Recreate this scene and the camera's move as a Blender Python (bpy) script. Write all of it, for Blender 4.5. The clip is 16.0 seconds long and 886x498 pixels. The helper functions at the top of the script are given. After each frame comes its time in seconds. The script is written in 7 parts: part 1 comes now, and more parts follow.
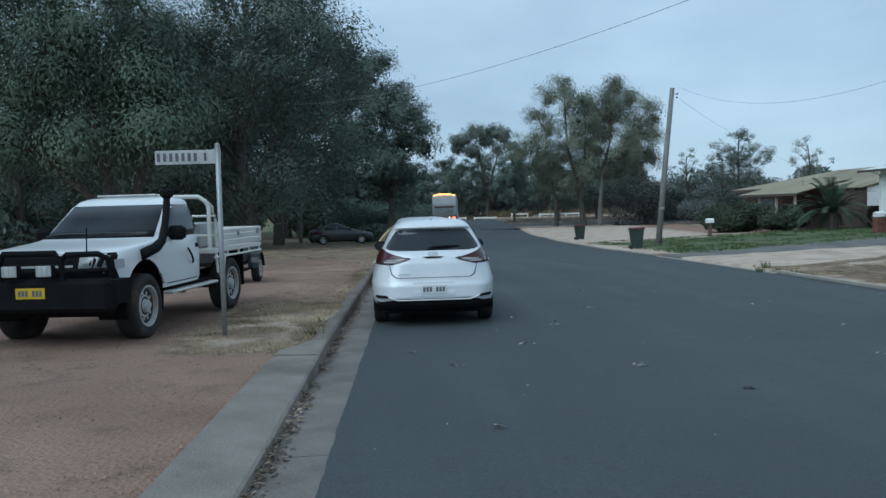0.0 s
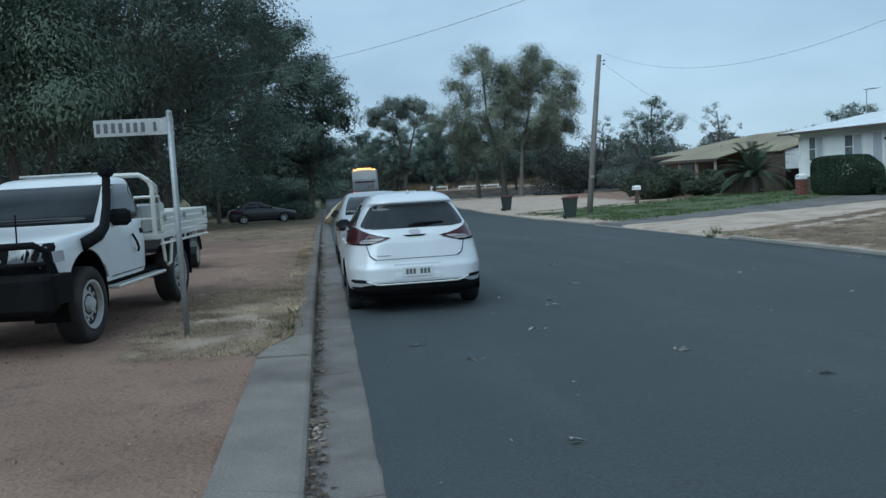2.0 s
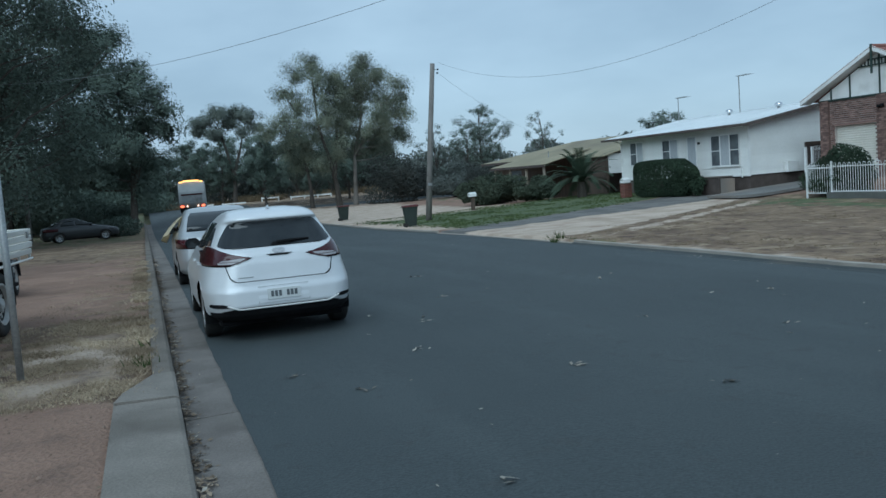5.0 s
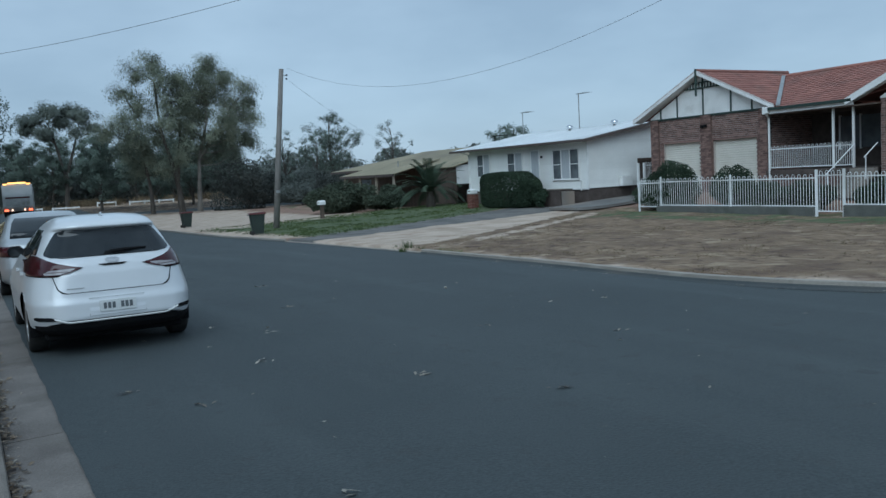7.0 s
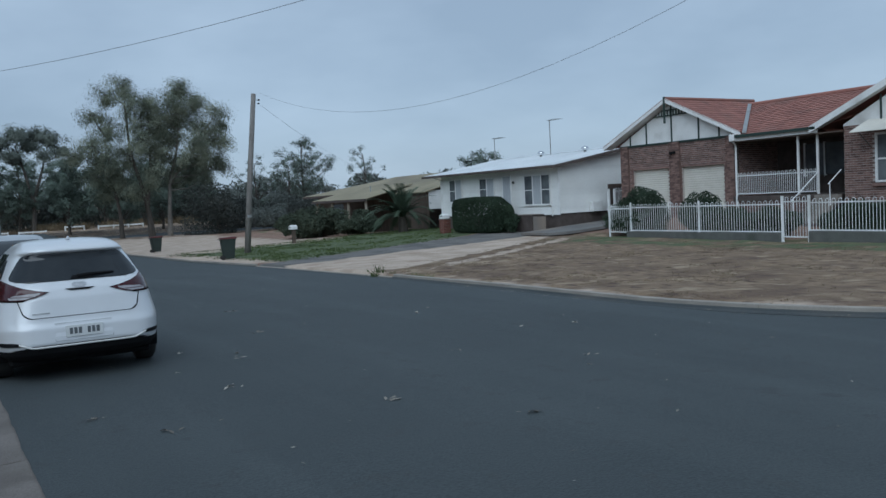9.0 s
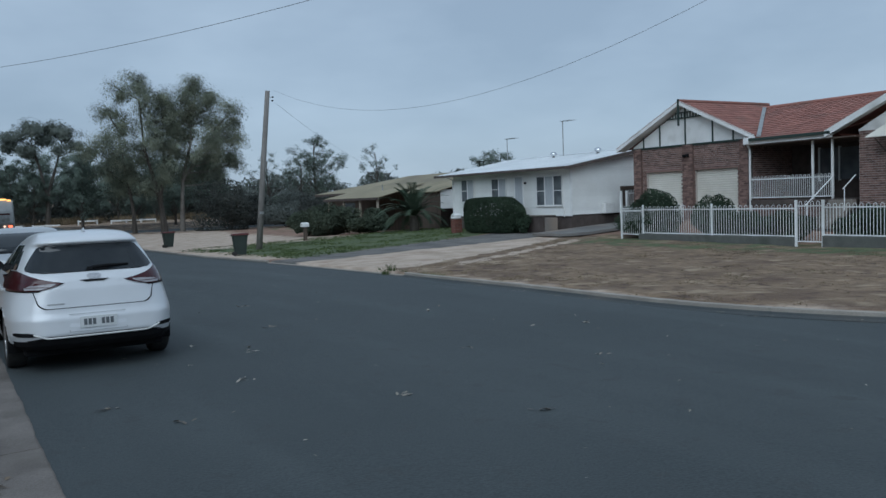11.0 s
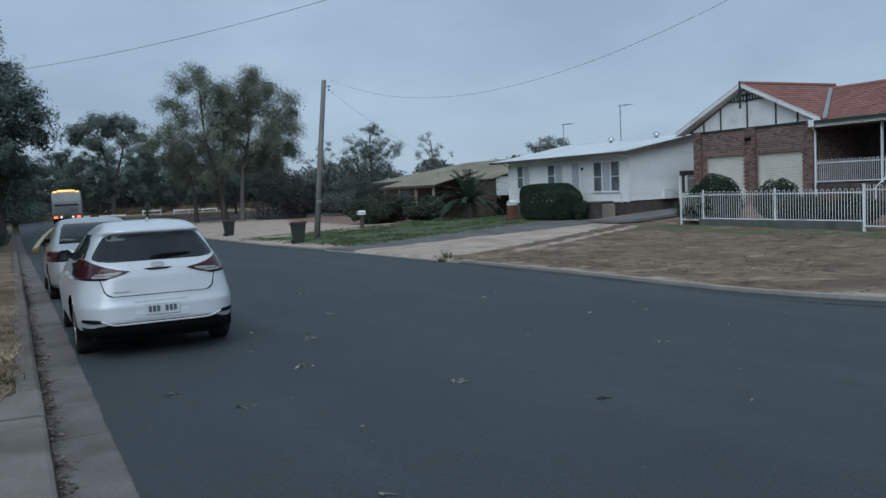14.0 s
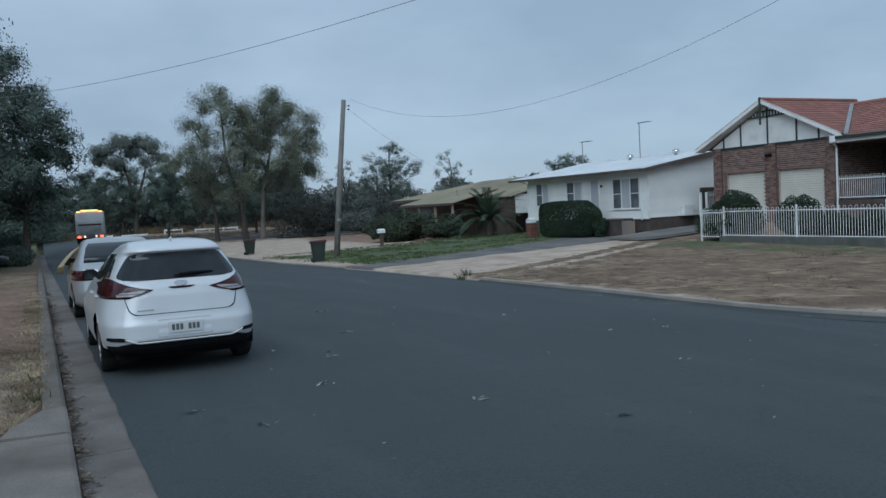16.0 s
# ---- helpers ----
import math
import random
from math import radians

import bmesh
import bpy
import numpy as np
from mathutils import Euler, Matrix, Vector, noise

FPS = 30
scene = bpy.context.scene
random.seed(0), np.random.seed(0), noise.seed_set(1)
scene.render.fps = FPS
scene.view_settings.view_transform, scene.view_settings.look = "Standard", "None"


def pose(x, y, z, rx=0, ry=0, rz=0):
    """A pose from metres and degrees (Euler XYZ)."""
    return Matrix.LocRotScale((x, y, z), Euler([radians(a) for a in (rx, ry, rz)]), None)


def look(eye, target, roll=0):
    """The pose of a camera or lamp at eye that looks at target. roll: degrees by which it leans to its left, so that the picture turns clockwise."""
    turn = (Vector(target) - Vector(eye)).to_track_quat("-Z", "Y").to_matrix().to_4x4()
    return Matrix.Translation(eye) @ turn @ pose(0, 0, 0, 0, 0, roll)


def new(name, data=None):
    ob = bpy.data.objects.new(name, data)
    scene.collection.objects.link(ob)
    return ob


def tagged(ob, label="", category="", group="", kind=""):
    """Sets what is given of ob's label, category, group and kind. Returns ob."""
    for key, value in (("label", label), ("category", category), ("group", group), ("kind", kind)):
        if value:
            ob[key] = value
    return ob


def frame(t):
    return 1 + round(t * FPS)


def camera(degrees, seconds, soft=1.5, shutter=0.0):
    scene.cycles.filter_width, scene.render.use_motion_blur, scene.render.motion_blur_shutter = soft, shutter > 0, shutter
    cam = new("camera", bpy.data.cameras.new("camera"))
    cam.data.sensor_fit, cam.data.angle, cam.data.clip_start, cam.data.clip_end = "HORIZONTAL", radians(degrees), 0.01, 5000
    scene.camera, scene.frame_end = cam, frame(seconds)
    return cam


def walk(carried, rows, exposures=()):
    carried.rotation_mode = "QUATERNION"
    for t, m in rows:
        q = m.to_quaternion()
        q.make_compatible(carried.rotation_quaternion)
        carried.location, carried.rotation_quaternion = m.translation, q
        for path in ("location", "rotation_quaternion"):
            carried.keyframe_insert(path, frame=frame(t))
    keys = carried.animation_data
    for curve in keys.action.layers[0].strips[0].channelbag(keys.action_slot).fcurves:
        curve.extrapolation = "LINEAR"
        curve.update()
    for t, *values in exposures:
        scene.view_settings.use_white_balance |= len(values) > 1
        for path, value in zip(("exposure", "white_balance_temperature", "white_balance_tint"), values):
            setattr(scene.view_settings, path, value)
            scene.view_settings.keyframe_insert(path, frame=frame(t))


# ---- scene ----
cam = camera(55.8, 16.0)
PATH = [
    (0, (0.582, -0.666, 1.633), (0.655, 1.33, 1.534), -1.6),
    (0.5, (0.399, -0.361, 1.618), (0.541, 1.631, 1.517), -1.8),
    (1, (0.14, 0.018, 1.645), (0.329, 2.004, 1.511), -3.5),
    (1.5, (0.007, 0.328, 1.629), (0.239, 2.309, 1.484), -4.3),
    (2, (-0.234, 0.61, 1.636), (0.04, 2.584, 1.467), -3.2),
    (2.5, (-0.421, 0.84, 1.674), (-0.111, 2.808, 1.499), -3.4),
    (3, (-0.485, 1.086, 1.69), (-0.157, 3.052, 1.522), -2.9),
    (3.5, (-0.52, 1.202, 1.68), (-0.122, 3.157, 1.536), -2.4),
    (3.7, (-0.502, 1.304, 1.674), (-0.057, 3.248, 1.521), -3.3),
    (6, (-0.597, 1.253, 1.723), (0.221, 3.069, 1.547), -3.0),
    (6.5, (-0.556, 1.266, 1.715), (0.361, 3.034, 1.524), -3.2),
    (7, (-0.527, 1.24, 1.725), (0.461, 2.97, 1.547), -3.1),
    (7.5, (-0.509, 1.221, 1.721), (0.539, 2.919, 1.574), -3.3),
    (8, (-0.516, 1.195, 1.725), (0.543, 2.885, 1.575), -3.2),
    (8.5, (-0.522, 1.194, 1.723), (0.536, 2.887, 1.595), -3.2),
    (9, (-0.527, 1.204, 1.725), (0.522, 2.902, 1.603), -2.9),
    (9.2, (-0.543, 1.199, 1.715), (0.505, 2.9, 1.607), -2.6),
    (11.3, (-0.557, 1.214, 1.694), (0.461, 2.931, 1.565), -1.8),
    (11.5, (-0.552, 1.214, 1.708), (0.453, 2.937, 1.562), -1.6),
    (12, (-0.543, 1.228, 1.691), (0.432, 2.968, 1.543), -1.8),
    (12.5, (-0.558, 1.214, 1.696), (0.375, 2.977, 1.545), -2.1),
    (13, (-0.571, 1.222, 1.688), (0.343, 2.994, 1.537), -2.6),
    (13.5, (-0.577, 1.219, 1.69), (0.339, 2.99, 1.539), -2.3),
    (14, (-0.549, 1.217, 1.696), (0.36, 2.993, 1.55), -2.6),
    (14.5, (-0.561, 1.219, 1.698), (0.332, 3.004, 1.571), -2.5),
    (15, (-0.575, 1.204, 1.702), (0.311, 2.994, 1.589), -2.4),
    (15.5, (-0.577, 1.194, 1.695), (0.307, 2.986, 1.593), -2.8),
    (16, (-0.577, 1.178, 1.697), (0.294, 2.976, 1.596), -2.9),
]
walk(cam, [(t, look(eye, target, roll)) for t, eye, target, roll in PATH], exposures=[(0, 0.54, 5500, -4), (3.5, 0.49, 5450, -6), (6.5, 0.34, 5460, -4), (9, 0.23, 5650, 2), (12.5, 0.18, 5720, 2), (16, 0.22, 5640, 1)])


# ---- world and light ----
world = bpy.data.worlds.new("overcast_dusk")
scene.world = world
world.use_nodes = True
wn, wl = world.node_tree.nodes, world.node_tree.links
wn.clear()
w_out = wn.new("ShaderNodeOutputWorld")
w_bg = wn.new("ShaderNodeBackground")
w_sky = wn.new("ShaderNodeTexSky")
w_sky.sky_type = 'NISHITA'
w_sky.sun_disc = False
w_sky.sun_elevation, w_sky.sun_rotation = radians(43), radians(227)
w_co = wn.new("ShaderNodeTexCoord")
w_map = wn.new("ShaderNodeMapping")
w_map.inputs["Scale"].default_value = (1.0, 1.0, 2.6)
w_noise = wn.new("ShaderNodeTexNoise")
w_noise.inputs["Scale"].default_value, w_noise.inputs["Detail"].default_value = 2.4, 5.0
w_ramp = wn.new("ShaderNodeValToRGB")
w_ramp.color_ramp.elements[0].position, w_ramp.color_ramp.elements[0].color = 0.36, (2.86, 3.30, 3.98, 1)
w_ramp.color_ramp.elements[1].position, w_ramp.color_ramp.elements[1].color = 0.64, (3.95, 4.42, 5.12, 1)
w_mix = wn.new("ShaderNodeMixRGB")
w_mix.inputs[0].default_value = 0.9
wl.new(w_co.outputs["Generated"], w_map.inputs["Vector"])
wl.new(w_map.outputs["Vector"], w_noise.inputs["Vector"])
wl.new(w_noise.outputs["Fac"], w_ramp.inputs["Fac"])
wl.new(w_sky.outputs["Color"], w_mix.inputs[1])
wl.new(w_ramp.outputs["Color"], w_mix.inputs[2])
wl.new(w_mix.outputs["Color"], w_bg.inputs["Color"])
wl.new(w_bg.outputs["Background"], w_out.inputs["Surface"])
w_bg.inputs["Strength"].default_value = 0.105

sun_data = bpy.data.lights.new("sun", 'SUN')
sun_data.energy, sun_data.angle, sun_data.color = 1.4, radians(60), (0.95, 0.97, 1.0)
sun = new("sun", sun_data)
sun.matrix_world = look((-36, -34, 46), (0, 0, 0))


# ---- materials ----
def node_mat(name, rough=0.8, metal=0.0):
    m = bpy.data.materials.new(name)
    m.use_nodes = True
    b = m.node_tree.nodes["Principled BSDF"]
    b.inputs["Roughness"].default_value, b.inputs["Metallic"].default_value = rough, metal
    return m, m.node_tree.nodes, m.node_tree.links, b


def noise_fac(n, l, scale, detail=4.0, lo=0.35, hi=0.65, space="Object", stretch=(1, 1, 1)):
    co, mp, tx = n.new("ShaderNodeTexCoord"), n.new("ShaderNodeMapping"), n.new("ShaderNodeTexNoise")
    mp.inputs["Scale"].default_value = stretch
    tx.inputs["Scale"].default_value, tx.inputs["Detail"].default_value = scale, detail
    rm = n.new("ShaderNodeMapRange")
    rm.inputs["From Min"].default_value, rm.inputs["From Max"].default_value = lo, hi
    l.new(co.outputs[space], mp.inputs["Vector"])
    l.new(mp.outputs["Vector"], tx.inputs["Vector"])
    l.new(tx.outputs["Fac"], rm.inputs["Value"])
    return rm.outputs["Result"]


def blend(n, l, fac, a, b, kind='MIX'):
    mx = n.new("ShaderNodeMixRGB")
    mx.blend_type = kind
    for k, v in ((0, fac), (1, a), (2, b)):
        if isinstance(v, (int, float)):
            mx.inputs[k].default_value = v
        elif isinstance(v, tuple):
            mx.inputs[k].default_value = (*v, 1)
        else:
            l.new(v, mx.inputs[k])
    return mx.outputs[0]


def add_bump(n, l, b, height, strength=0.4, distance=0.02):
    bp = n.new("ShaderNodeBump")
    bp.inputs["Strength"].default_value, bp.inputs["Distance"].default_value = strength, distance
    l.new(height, bp.inputs["Height"])
    l.new(bp.outputs["Normal"], b.inputs["Normal"])


def surface(name, c1, c2, scale=8.0, fine=60.0, rough=0.8, metal=0.0, bump=0.3, dirt=None, stretch=(1, 1, 1), dist=0.01, vary=0.0):
    """Two colours at a coarse scale, fine grain over them, an optional stain colour, and fine relief."""
    m, n, l, b = node_mat(name, rough, metal)
    col = blend(n, l, noise_fac(n, l, scale, 5, stretch=stretch), c1, c2)
    grain = noise_fac(n, l, fine, 3, 0.25, 0.75, stretch=stretch)
    col = blend(n, l, 0.35, col, blend(n, l, grain, tuple(v * 0.6 for v in c1), tuple(min(1, v * 1.3) for v in c2)))
    if dirt:
        col = blend(n, l, noise_fac(n, l, scale * 0.35, 6, 0.52, 0.72), col, dirt)
    if vary:
        oi = n.new("ShaderNodeObjectInfo")
        geo = n.new("ShaderNodeNewGeometry")
        ad = n.new("ShaderNodeMath")
        ad.operation = 'ADD'
        l.new(oi.outputs["Random"], ad.inputs[0])
        l.new(geo.outputs["Random Per Island"], ad.inputs[1])
        md = n.new("ShaderNodeMath")
        md.operation = 'FRACT'
        l.new(ad.outputs[0], md.inputs[0])
        rg = n.new("ShaderNodeMapRange")
        rg.inputs["To Min"].default_value, rg.inputs["To Max"].default_value = 1 - vary, 1 + vary
        l.new(md.outputs[0], rg.inputs["Value"])
        hs = n.new("ShaderNodeHueSaturation")
        l.new(rg.outputs["Result"], hs.inputs["Value"])
        l.new(col, hs.inputs["Color"])
        col = hs.outputs["Color"]
    l.new(col, b.inputs["Base Color"])
    if bump:
        add_bump(n, l, b, grain, bump, dist)
    return m


def plain(name, c, rough=0.5, metal=0.0, vary=0.06):
    return surface(name, tuple(v * (1 - vary) for v in c), c, 3.0, 90.0, rough, metal, 0.04, dist=0.002)


def glow(name, c, strength):
    m, n, l, b = node_mat(name, 0.4)
    b.inputs["Base Color"].default_value = (*c, 1)
    b.inputs["Emission Color"].default_value = (*c, 1)
    b.inputs["Emission Strength"].default_value = strength
    return m


def car_paint(name, c, metal=0.0):
    """Smooth enamel with faint large-scale dust and a clear coat."""
    m, n, l, b = node_mat(name, 0.34, metal)
    dusty = blend(n, l, noise_fac(n, l, 1.1, 4, 0.4, 0.75), c, tuple(v * 0.86 for v in c))
    l.new(dusty, b.inputs["Base Color"])
    b.inputs["Coat Weight"].default_value, b.inputs["Coat Roughness"].default_value = 0.6, 0.07
    return m


ASPHALT, an, al, ab = node_mat("asphalt", 0.78)
a_grain = noise_fac(an, al, 55, 4, 0.3, 0.7)
a_col = blend(an, al, noise_fac(an, al, 0.35, 5, 0.3, 0.7), (0.031, 0.039, 0.042), (0.049, 0.058, 0.061))
a_col = blend(an, al, noise_fac(an, al, 0.9, 5, 0.50, 0.75, stretch=(1, 0.12, 1)), a_col, (0.063, 0.074, 0.077))
a_col = blend(an, al, noise_fac(an, al, 3.2, 6, 0.6, 0.68), a_col, (0.036, 0.040, 0.041))
a_col = blend(an, al, 0.30, a_col, blend(an, al, a_grain, (0.012, 0.014, 0.015), (0.108, 0.125, 0.130)))
al.new(a_col, ab.inputs["Base Color"])
add_bump(an, al, ab, a_grain, 0.55, 0.012)

CONCRETE = surface("weathered_concrete", (0.176, 0.154, 0.132), (0.245, 0.217, 0.188), 2.6, 60, 0.9, 0, 0.5, dirt=(0.112, 0.096, 0.080))
KERB_WORN = surface("worn_kerb_concrete", (0.125, 0.106, 0.088), (0.185, 0.160, 0.134), 3.0, 50, 0.9, 0, 0.6, dirt=(0.085, 0.070, 0.056))
KERB_PALE = surface("pale_kerb_concrete", (0.26, 0.235, 0.205), (0.34, 0.31, 0.27), 1.6, 45, 0.9, 0, 0.3, dirt=(0.20, 0.185, 0.165))
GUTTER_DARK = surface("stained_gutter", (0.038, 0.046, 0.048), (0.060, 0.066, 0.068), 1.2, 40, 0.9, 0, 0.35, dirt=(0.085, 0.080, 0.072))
GUTTER_NEAR = surface("gutter_concrete", (0.136, 0.118, 0.106), (0.205, 0.182, 0.163), 2.4, 60, 0.9, 0, 0.6, dirt=(0.082, 0.070, 0.060))
DRIVE = surface("worn_driveway", (0.115, 0.112, 0.108), (0.185, 0.178, 0.168), 0.8, 40, 0.9, 0, 0.4, dirt=(0.25, 0.20, 0.16))
BARK = surface("bark", (0.045, 0.038, 0.032), (0.11, 0.095, 0.08), 5, 24, 0.95, 0, 0.8, stretch=(1, 1, 0.15), dist=0.05)
PALE_BARK = surface("pale_bark", (0.13, 0.115, 0.10), (0.24, 0.215, 0.19), 3, 20, 0.9, 0, 0.4, stretch=(1, 1, 0.2), dirt=(0.12, 0.10, 0.08))
POLE_WOOD = surface("pole_wood", (0.14, 0.13, 0.12), (0.23, 0.215, 0.20), 4, 30, 0.9, 0, 0.5, stretch=(1, 1, 0.08), dirt=(0.10, 0.09, 0.08))


def leaf_mat(name, c1, c2):
    m, n, l, b = node_mat(name, 0.65)
    geo = n.new("ShaderNodeNewGeometry")
    col = blend(n, l, geo.outputs["Random Per Island"], c1, c2)
    col = blend(n, l, noise_fac(n, l, 0.35, 3, 0.42, 0.62), col, tuple(v * 0.72 for v in c1))
    col = blend(n, l, noise_fac(n, l, 0.6, 2, 0.53, 0.68), col, tuple(v * 1.18 for v in c2))
    l.new(col, b.inputs["Base Color"])
    b.inputs["Specular IOR Level"].default_value = 0.06
    tr, ms, out = n.new("ShaderNodeBsdfTranslucent"), n.new("ShaderNodeMixShader"), n["Material Output"]
    l.new(col, tr.inputs["Color"])
    ms.inputs[0].default_value = 0.2
    l.new(b.outputs[0], ms.inputs[1])
    l.new(tr.outputs[0], ms.inputs[2])
    l.new(ms.outputs[0], out.inputs["Surface"])
    return m


LEAF_DARK = leaf_mat("casuarina_needles", (0.116, 0.146, 0.122), (0.136, 0.166, 0.136))
LEAF_VERGE = leaf_mat("drooping_green_leaves", (0.108, 0.142, 0.108), (0.142, 0.178, 0.130))
LEAF_GUM = leaf_mat("gum_leaves", (0.175, 0.195, 0.145), (0.235, 0.25, 0.185))
# olive of the distant gums, lightened towards grey so the colour holds haze
LEAF_HAZED_OLIVE = leaf_mat("hazed_olive_leaves", (0.155, 0.176, 0.155), (0.192, 0.212, 0.182))
LEAF_HEDGE = leaf_mat("hedge_leaves", (0.042, 0.062, 0.042), (0.058, 0.082, 0.052))
LEAF_BUSH = leaf_mat("bush_leaves", (0.062, 0.078, 0.056), (0.090, 0.106, 0.074))
LEAF_PALM = leaf_mat("palm_fronds", (0.060, 0.086, 0.060), (0.092, 0.118, 0.080))
GRAVEL = surface("gravel_stones", (0.16, 0.10, 0.07), (0.30, 0.22, 0.17), 8, 60, 0.95, 0, 0.2, vary=0.4)
STRAW = leaf_mat("dry_grass", (0.33, 0.26, 0.18), (0.52, 0.425, 0.305))
LAWN_STRAW = leaf_mat("dry_lawn", (0.15, 0.118, 0.076), (0.28, 0.22, 0.145))
GREEN_GRASS = leaf_mat("green_grass", (0.062, 0.092, 0.032), (0.115, 0.145, 0.058))
LEAF_THICKET = leaf_mat("thicket_leaves", (0.060, 0.066, 0.062), (0.085, 0.090, 0.080))
# pale grey of the far scrub, with distance haze mixed into the colour
LEAF_HAZED_SCRUB = leaf_mat("hazed_grey_scrub_leaves", (0.135, 0.150, 0.138), (0.170, 0.182, 0.165))
PALE_LITTER = leaf_mat("bleached_leaves", (0.26, 0.23, 0.19), (0.46, 0.42, 0.36))
LITTER = leaf_mat("dead_leaves", (0.11, 0.080, 0.056), (0.40, 0.32, 0.24))

GROUND, gn, gl, gb = node_mat("ground_cover", 0.95)
g_mask = gn.new("ShaderNodeVertexColor")
g_mask.layer_name = "cover"
g_sep = gn.new("ShaderNodeSeparateColor")
gl.new(g_mask.outputs["Color"], g_sep.inputs["Color"])
g_fine = noise_fac(gn, gl, 26, 5, 0.25, 0.75)


def cover(channel, scale, lo, hi):
    """A mask whose edge is broken up by noise."""
    nz = noise_fac(gn, gl, scale, 6, 0.3, 0.7)
    ad = gn.new("ShaderNodeMath")
    ad.operation = 'MULTIPLY_ADD'
    ad.inputs[1].default_value = 2.0
    gl.new(g_mask.outputs["Alpha"] if channel == "Alpha" else g_sep.outputs[channel], ad.inputs[0])
    gl.new(nz, ad.inputs[2])
    rm = gn.new("ShaderNodeMapRange")
    rm.inputs["From Min"].default_value, rm.inputs["From Max"].default_value = lo, hi
    gl.new(ad.outputs[0], rm.inputs["Value"])
    return rm.outputs["Result"]


g_col = blend(gn, gl, noise_fac(gn, gl, 0.8, 6, 0.3, 0.7), (0.208, 0.126, 0.088), (0.308, 0.196, 0.142))
g_col = blend(gn, gl, noise_fac(gn, gl, 3.0, 5, 0.55, 0.75), g_col, (0.170, 0.108, 0.080))
g_straw = blend(gn, gl, noise_fac(gn, gl, 3.2, 6, 0.35, 0.65), (0.165, 0.112, 0.070), (0.275, 0.195, 0.125))
g_straw = blend(gn, gl, noise_fac(gn, gl, 0.8, 6, 0.46, 0.66), g_straw, (0.135, 0.088, 0.058))
g_straw = blend(gn, gl, noise_fac(gn, gl, 4.2, 7, 0.54, 0.66, stretch=(1, 0.5, 1)), g_straw, (0.092, 0.056, 0.039))
g_straw = blend(gn, gl, noise_fac(gn, gl, 1.5, 7, 0.56, 0.70), g_straw, (0.34, 0.26, 0.175))
g_col = blend(gn, gl, cover("Red", 1.3, 1.0, 1.5), g_col, g_straw)
g_green = blend(gn, gl, noise_fac(gn, gl, 2.2, 6, 0.35, 0.65), (0.055, 0.078, 0.030), (0.105, 0.126, 0.056))
g_col = blend(gn, gl, cover("Green", 1.1, 1.0, 1.5), g_col, g_green)
g_pale = blend(gn, gl, noise_fac(gn, gl, 1.2, 6, 0.35, 0.65), (0.385, 0.300, 0.230), (0.540, 0.435, 0.350))
g_col = blend(gn, gl, cover("Blue", 0.9, 1.0, 1.5), g_col, g_pale)
g_grey = blend(gn, gl, noise_fac(gn, gl, 1.0, 6, 0.35, 0.65), (0.105, 0.100, 0.095), (0.180, 0.168, 0.155))
g_col = blend(gn, gl, cover("Alpha", 1.0, 1.0, 1.5), g_col, g_grey)
g_col = blend(gn, gl, 0.4, g_col, blend(gn, gl, g_fine, (0.55, 0.55, 0.55), (1.35, 1.35, 1.35)), 'MULTIPLY')
gl.new(g_col, gb.inputs["Base Color"])
add_bump(gn, gl, gb, g_fine, 0.7, 0.03)


# ---- mesh helpers ----
def mesh_from(name, verts, faces, mats, smooth=False):
    me = bpy.data.meshes.new(name)
    me.from_pydata([tuple(v) for v in verts], [], [tuple(f) for f in faces])
    for m in (mats if isinstance(mats, (list, tuple)) else [mats]):
        me.materials.append(m)
    if smooth:
        me.polygons.foreach_set("use_smooth", [True] * len(me.polygons))
    me.update()
    return me


def part(name, bm, material, parent, label="", smooth=False):
    """Links a bmesh as one mesh object under a thing or a part."""
    me = bpy.data.meshes.new(name)
    bm.to_mesh(me)
    bm.free()
    me.materials.append(material)
    if smooth:
        me.polygons.foreach_set("use_smooth", [True] * len(me.polygons))
    ob = new(name, me)
    ob.parent = parent
    if label:
        ob["label"] = label
    return ob


def part_mesh(name, me, parent, m=None, label=""):
    ob = new(name, me)
    ob.parent = parent
    if m is not None:
        ob.matrix_local = m
    if label:
        ob["label"] = label
    return ob


def empty(name, m, label, category, group="", kind=""):
    ob = new(name)
    ob.empty_display_size = 0.2
    ob.matrix_world = m
    return tagged(ob, label, category, group, kind)


def bm_box(x0, x1, y0, y1, z0, z1, bevel=0.0, bm=None):
    bm = bm or bmesh.new()
    vs = [bm.verts.new((x, y, z)) for x in (x0, x1) for y in (y0, y1) for z in (z0, z1)]
    fs = [bm.faces.new([vs[i] for i in f]) for f in
          ((0, 1, 3, 2), (4, 6, 7, 5), (0, 4, 5, 1), (2, 3, 7, 6), (0, 2, 6, 4), (1, 5, 7, 3))]
    if bevel:
        bmesh.ops.bevel(bm, geom=list({e for f in fs for e in f.edges}), offset=bevel, segments=1, affect='EDGES')
    return bm


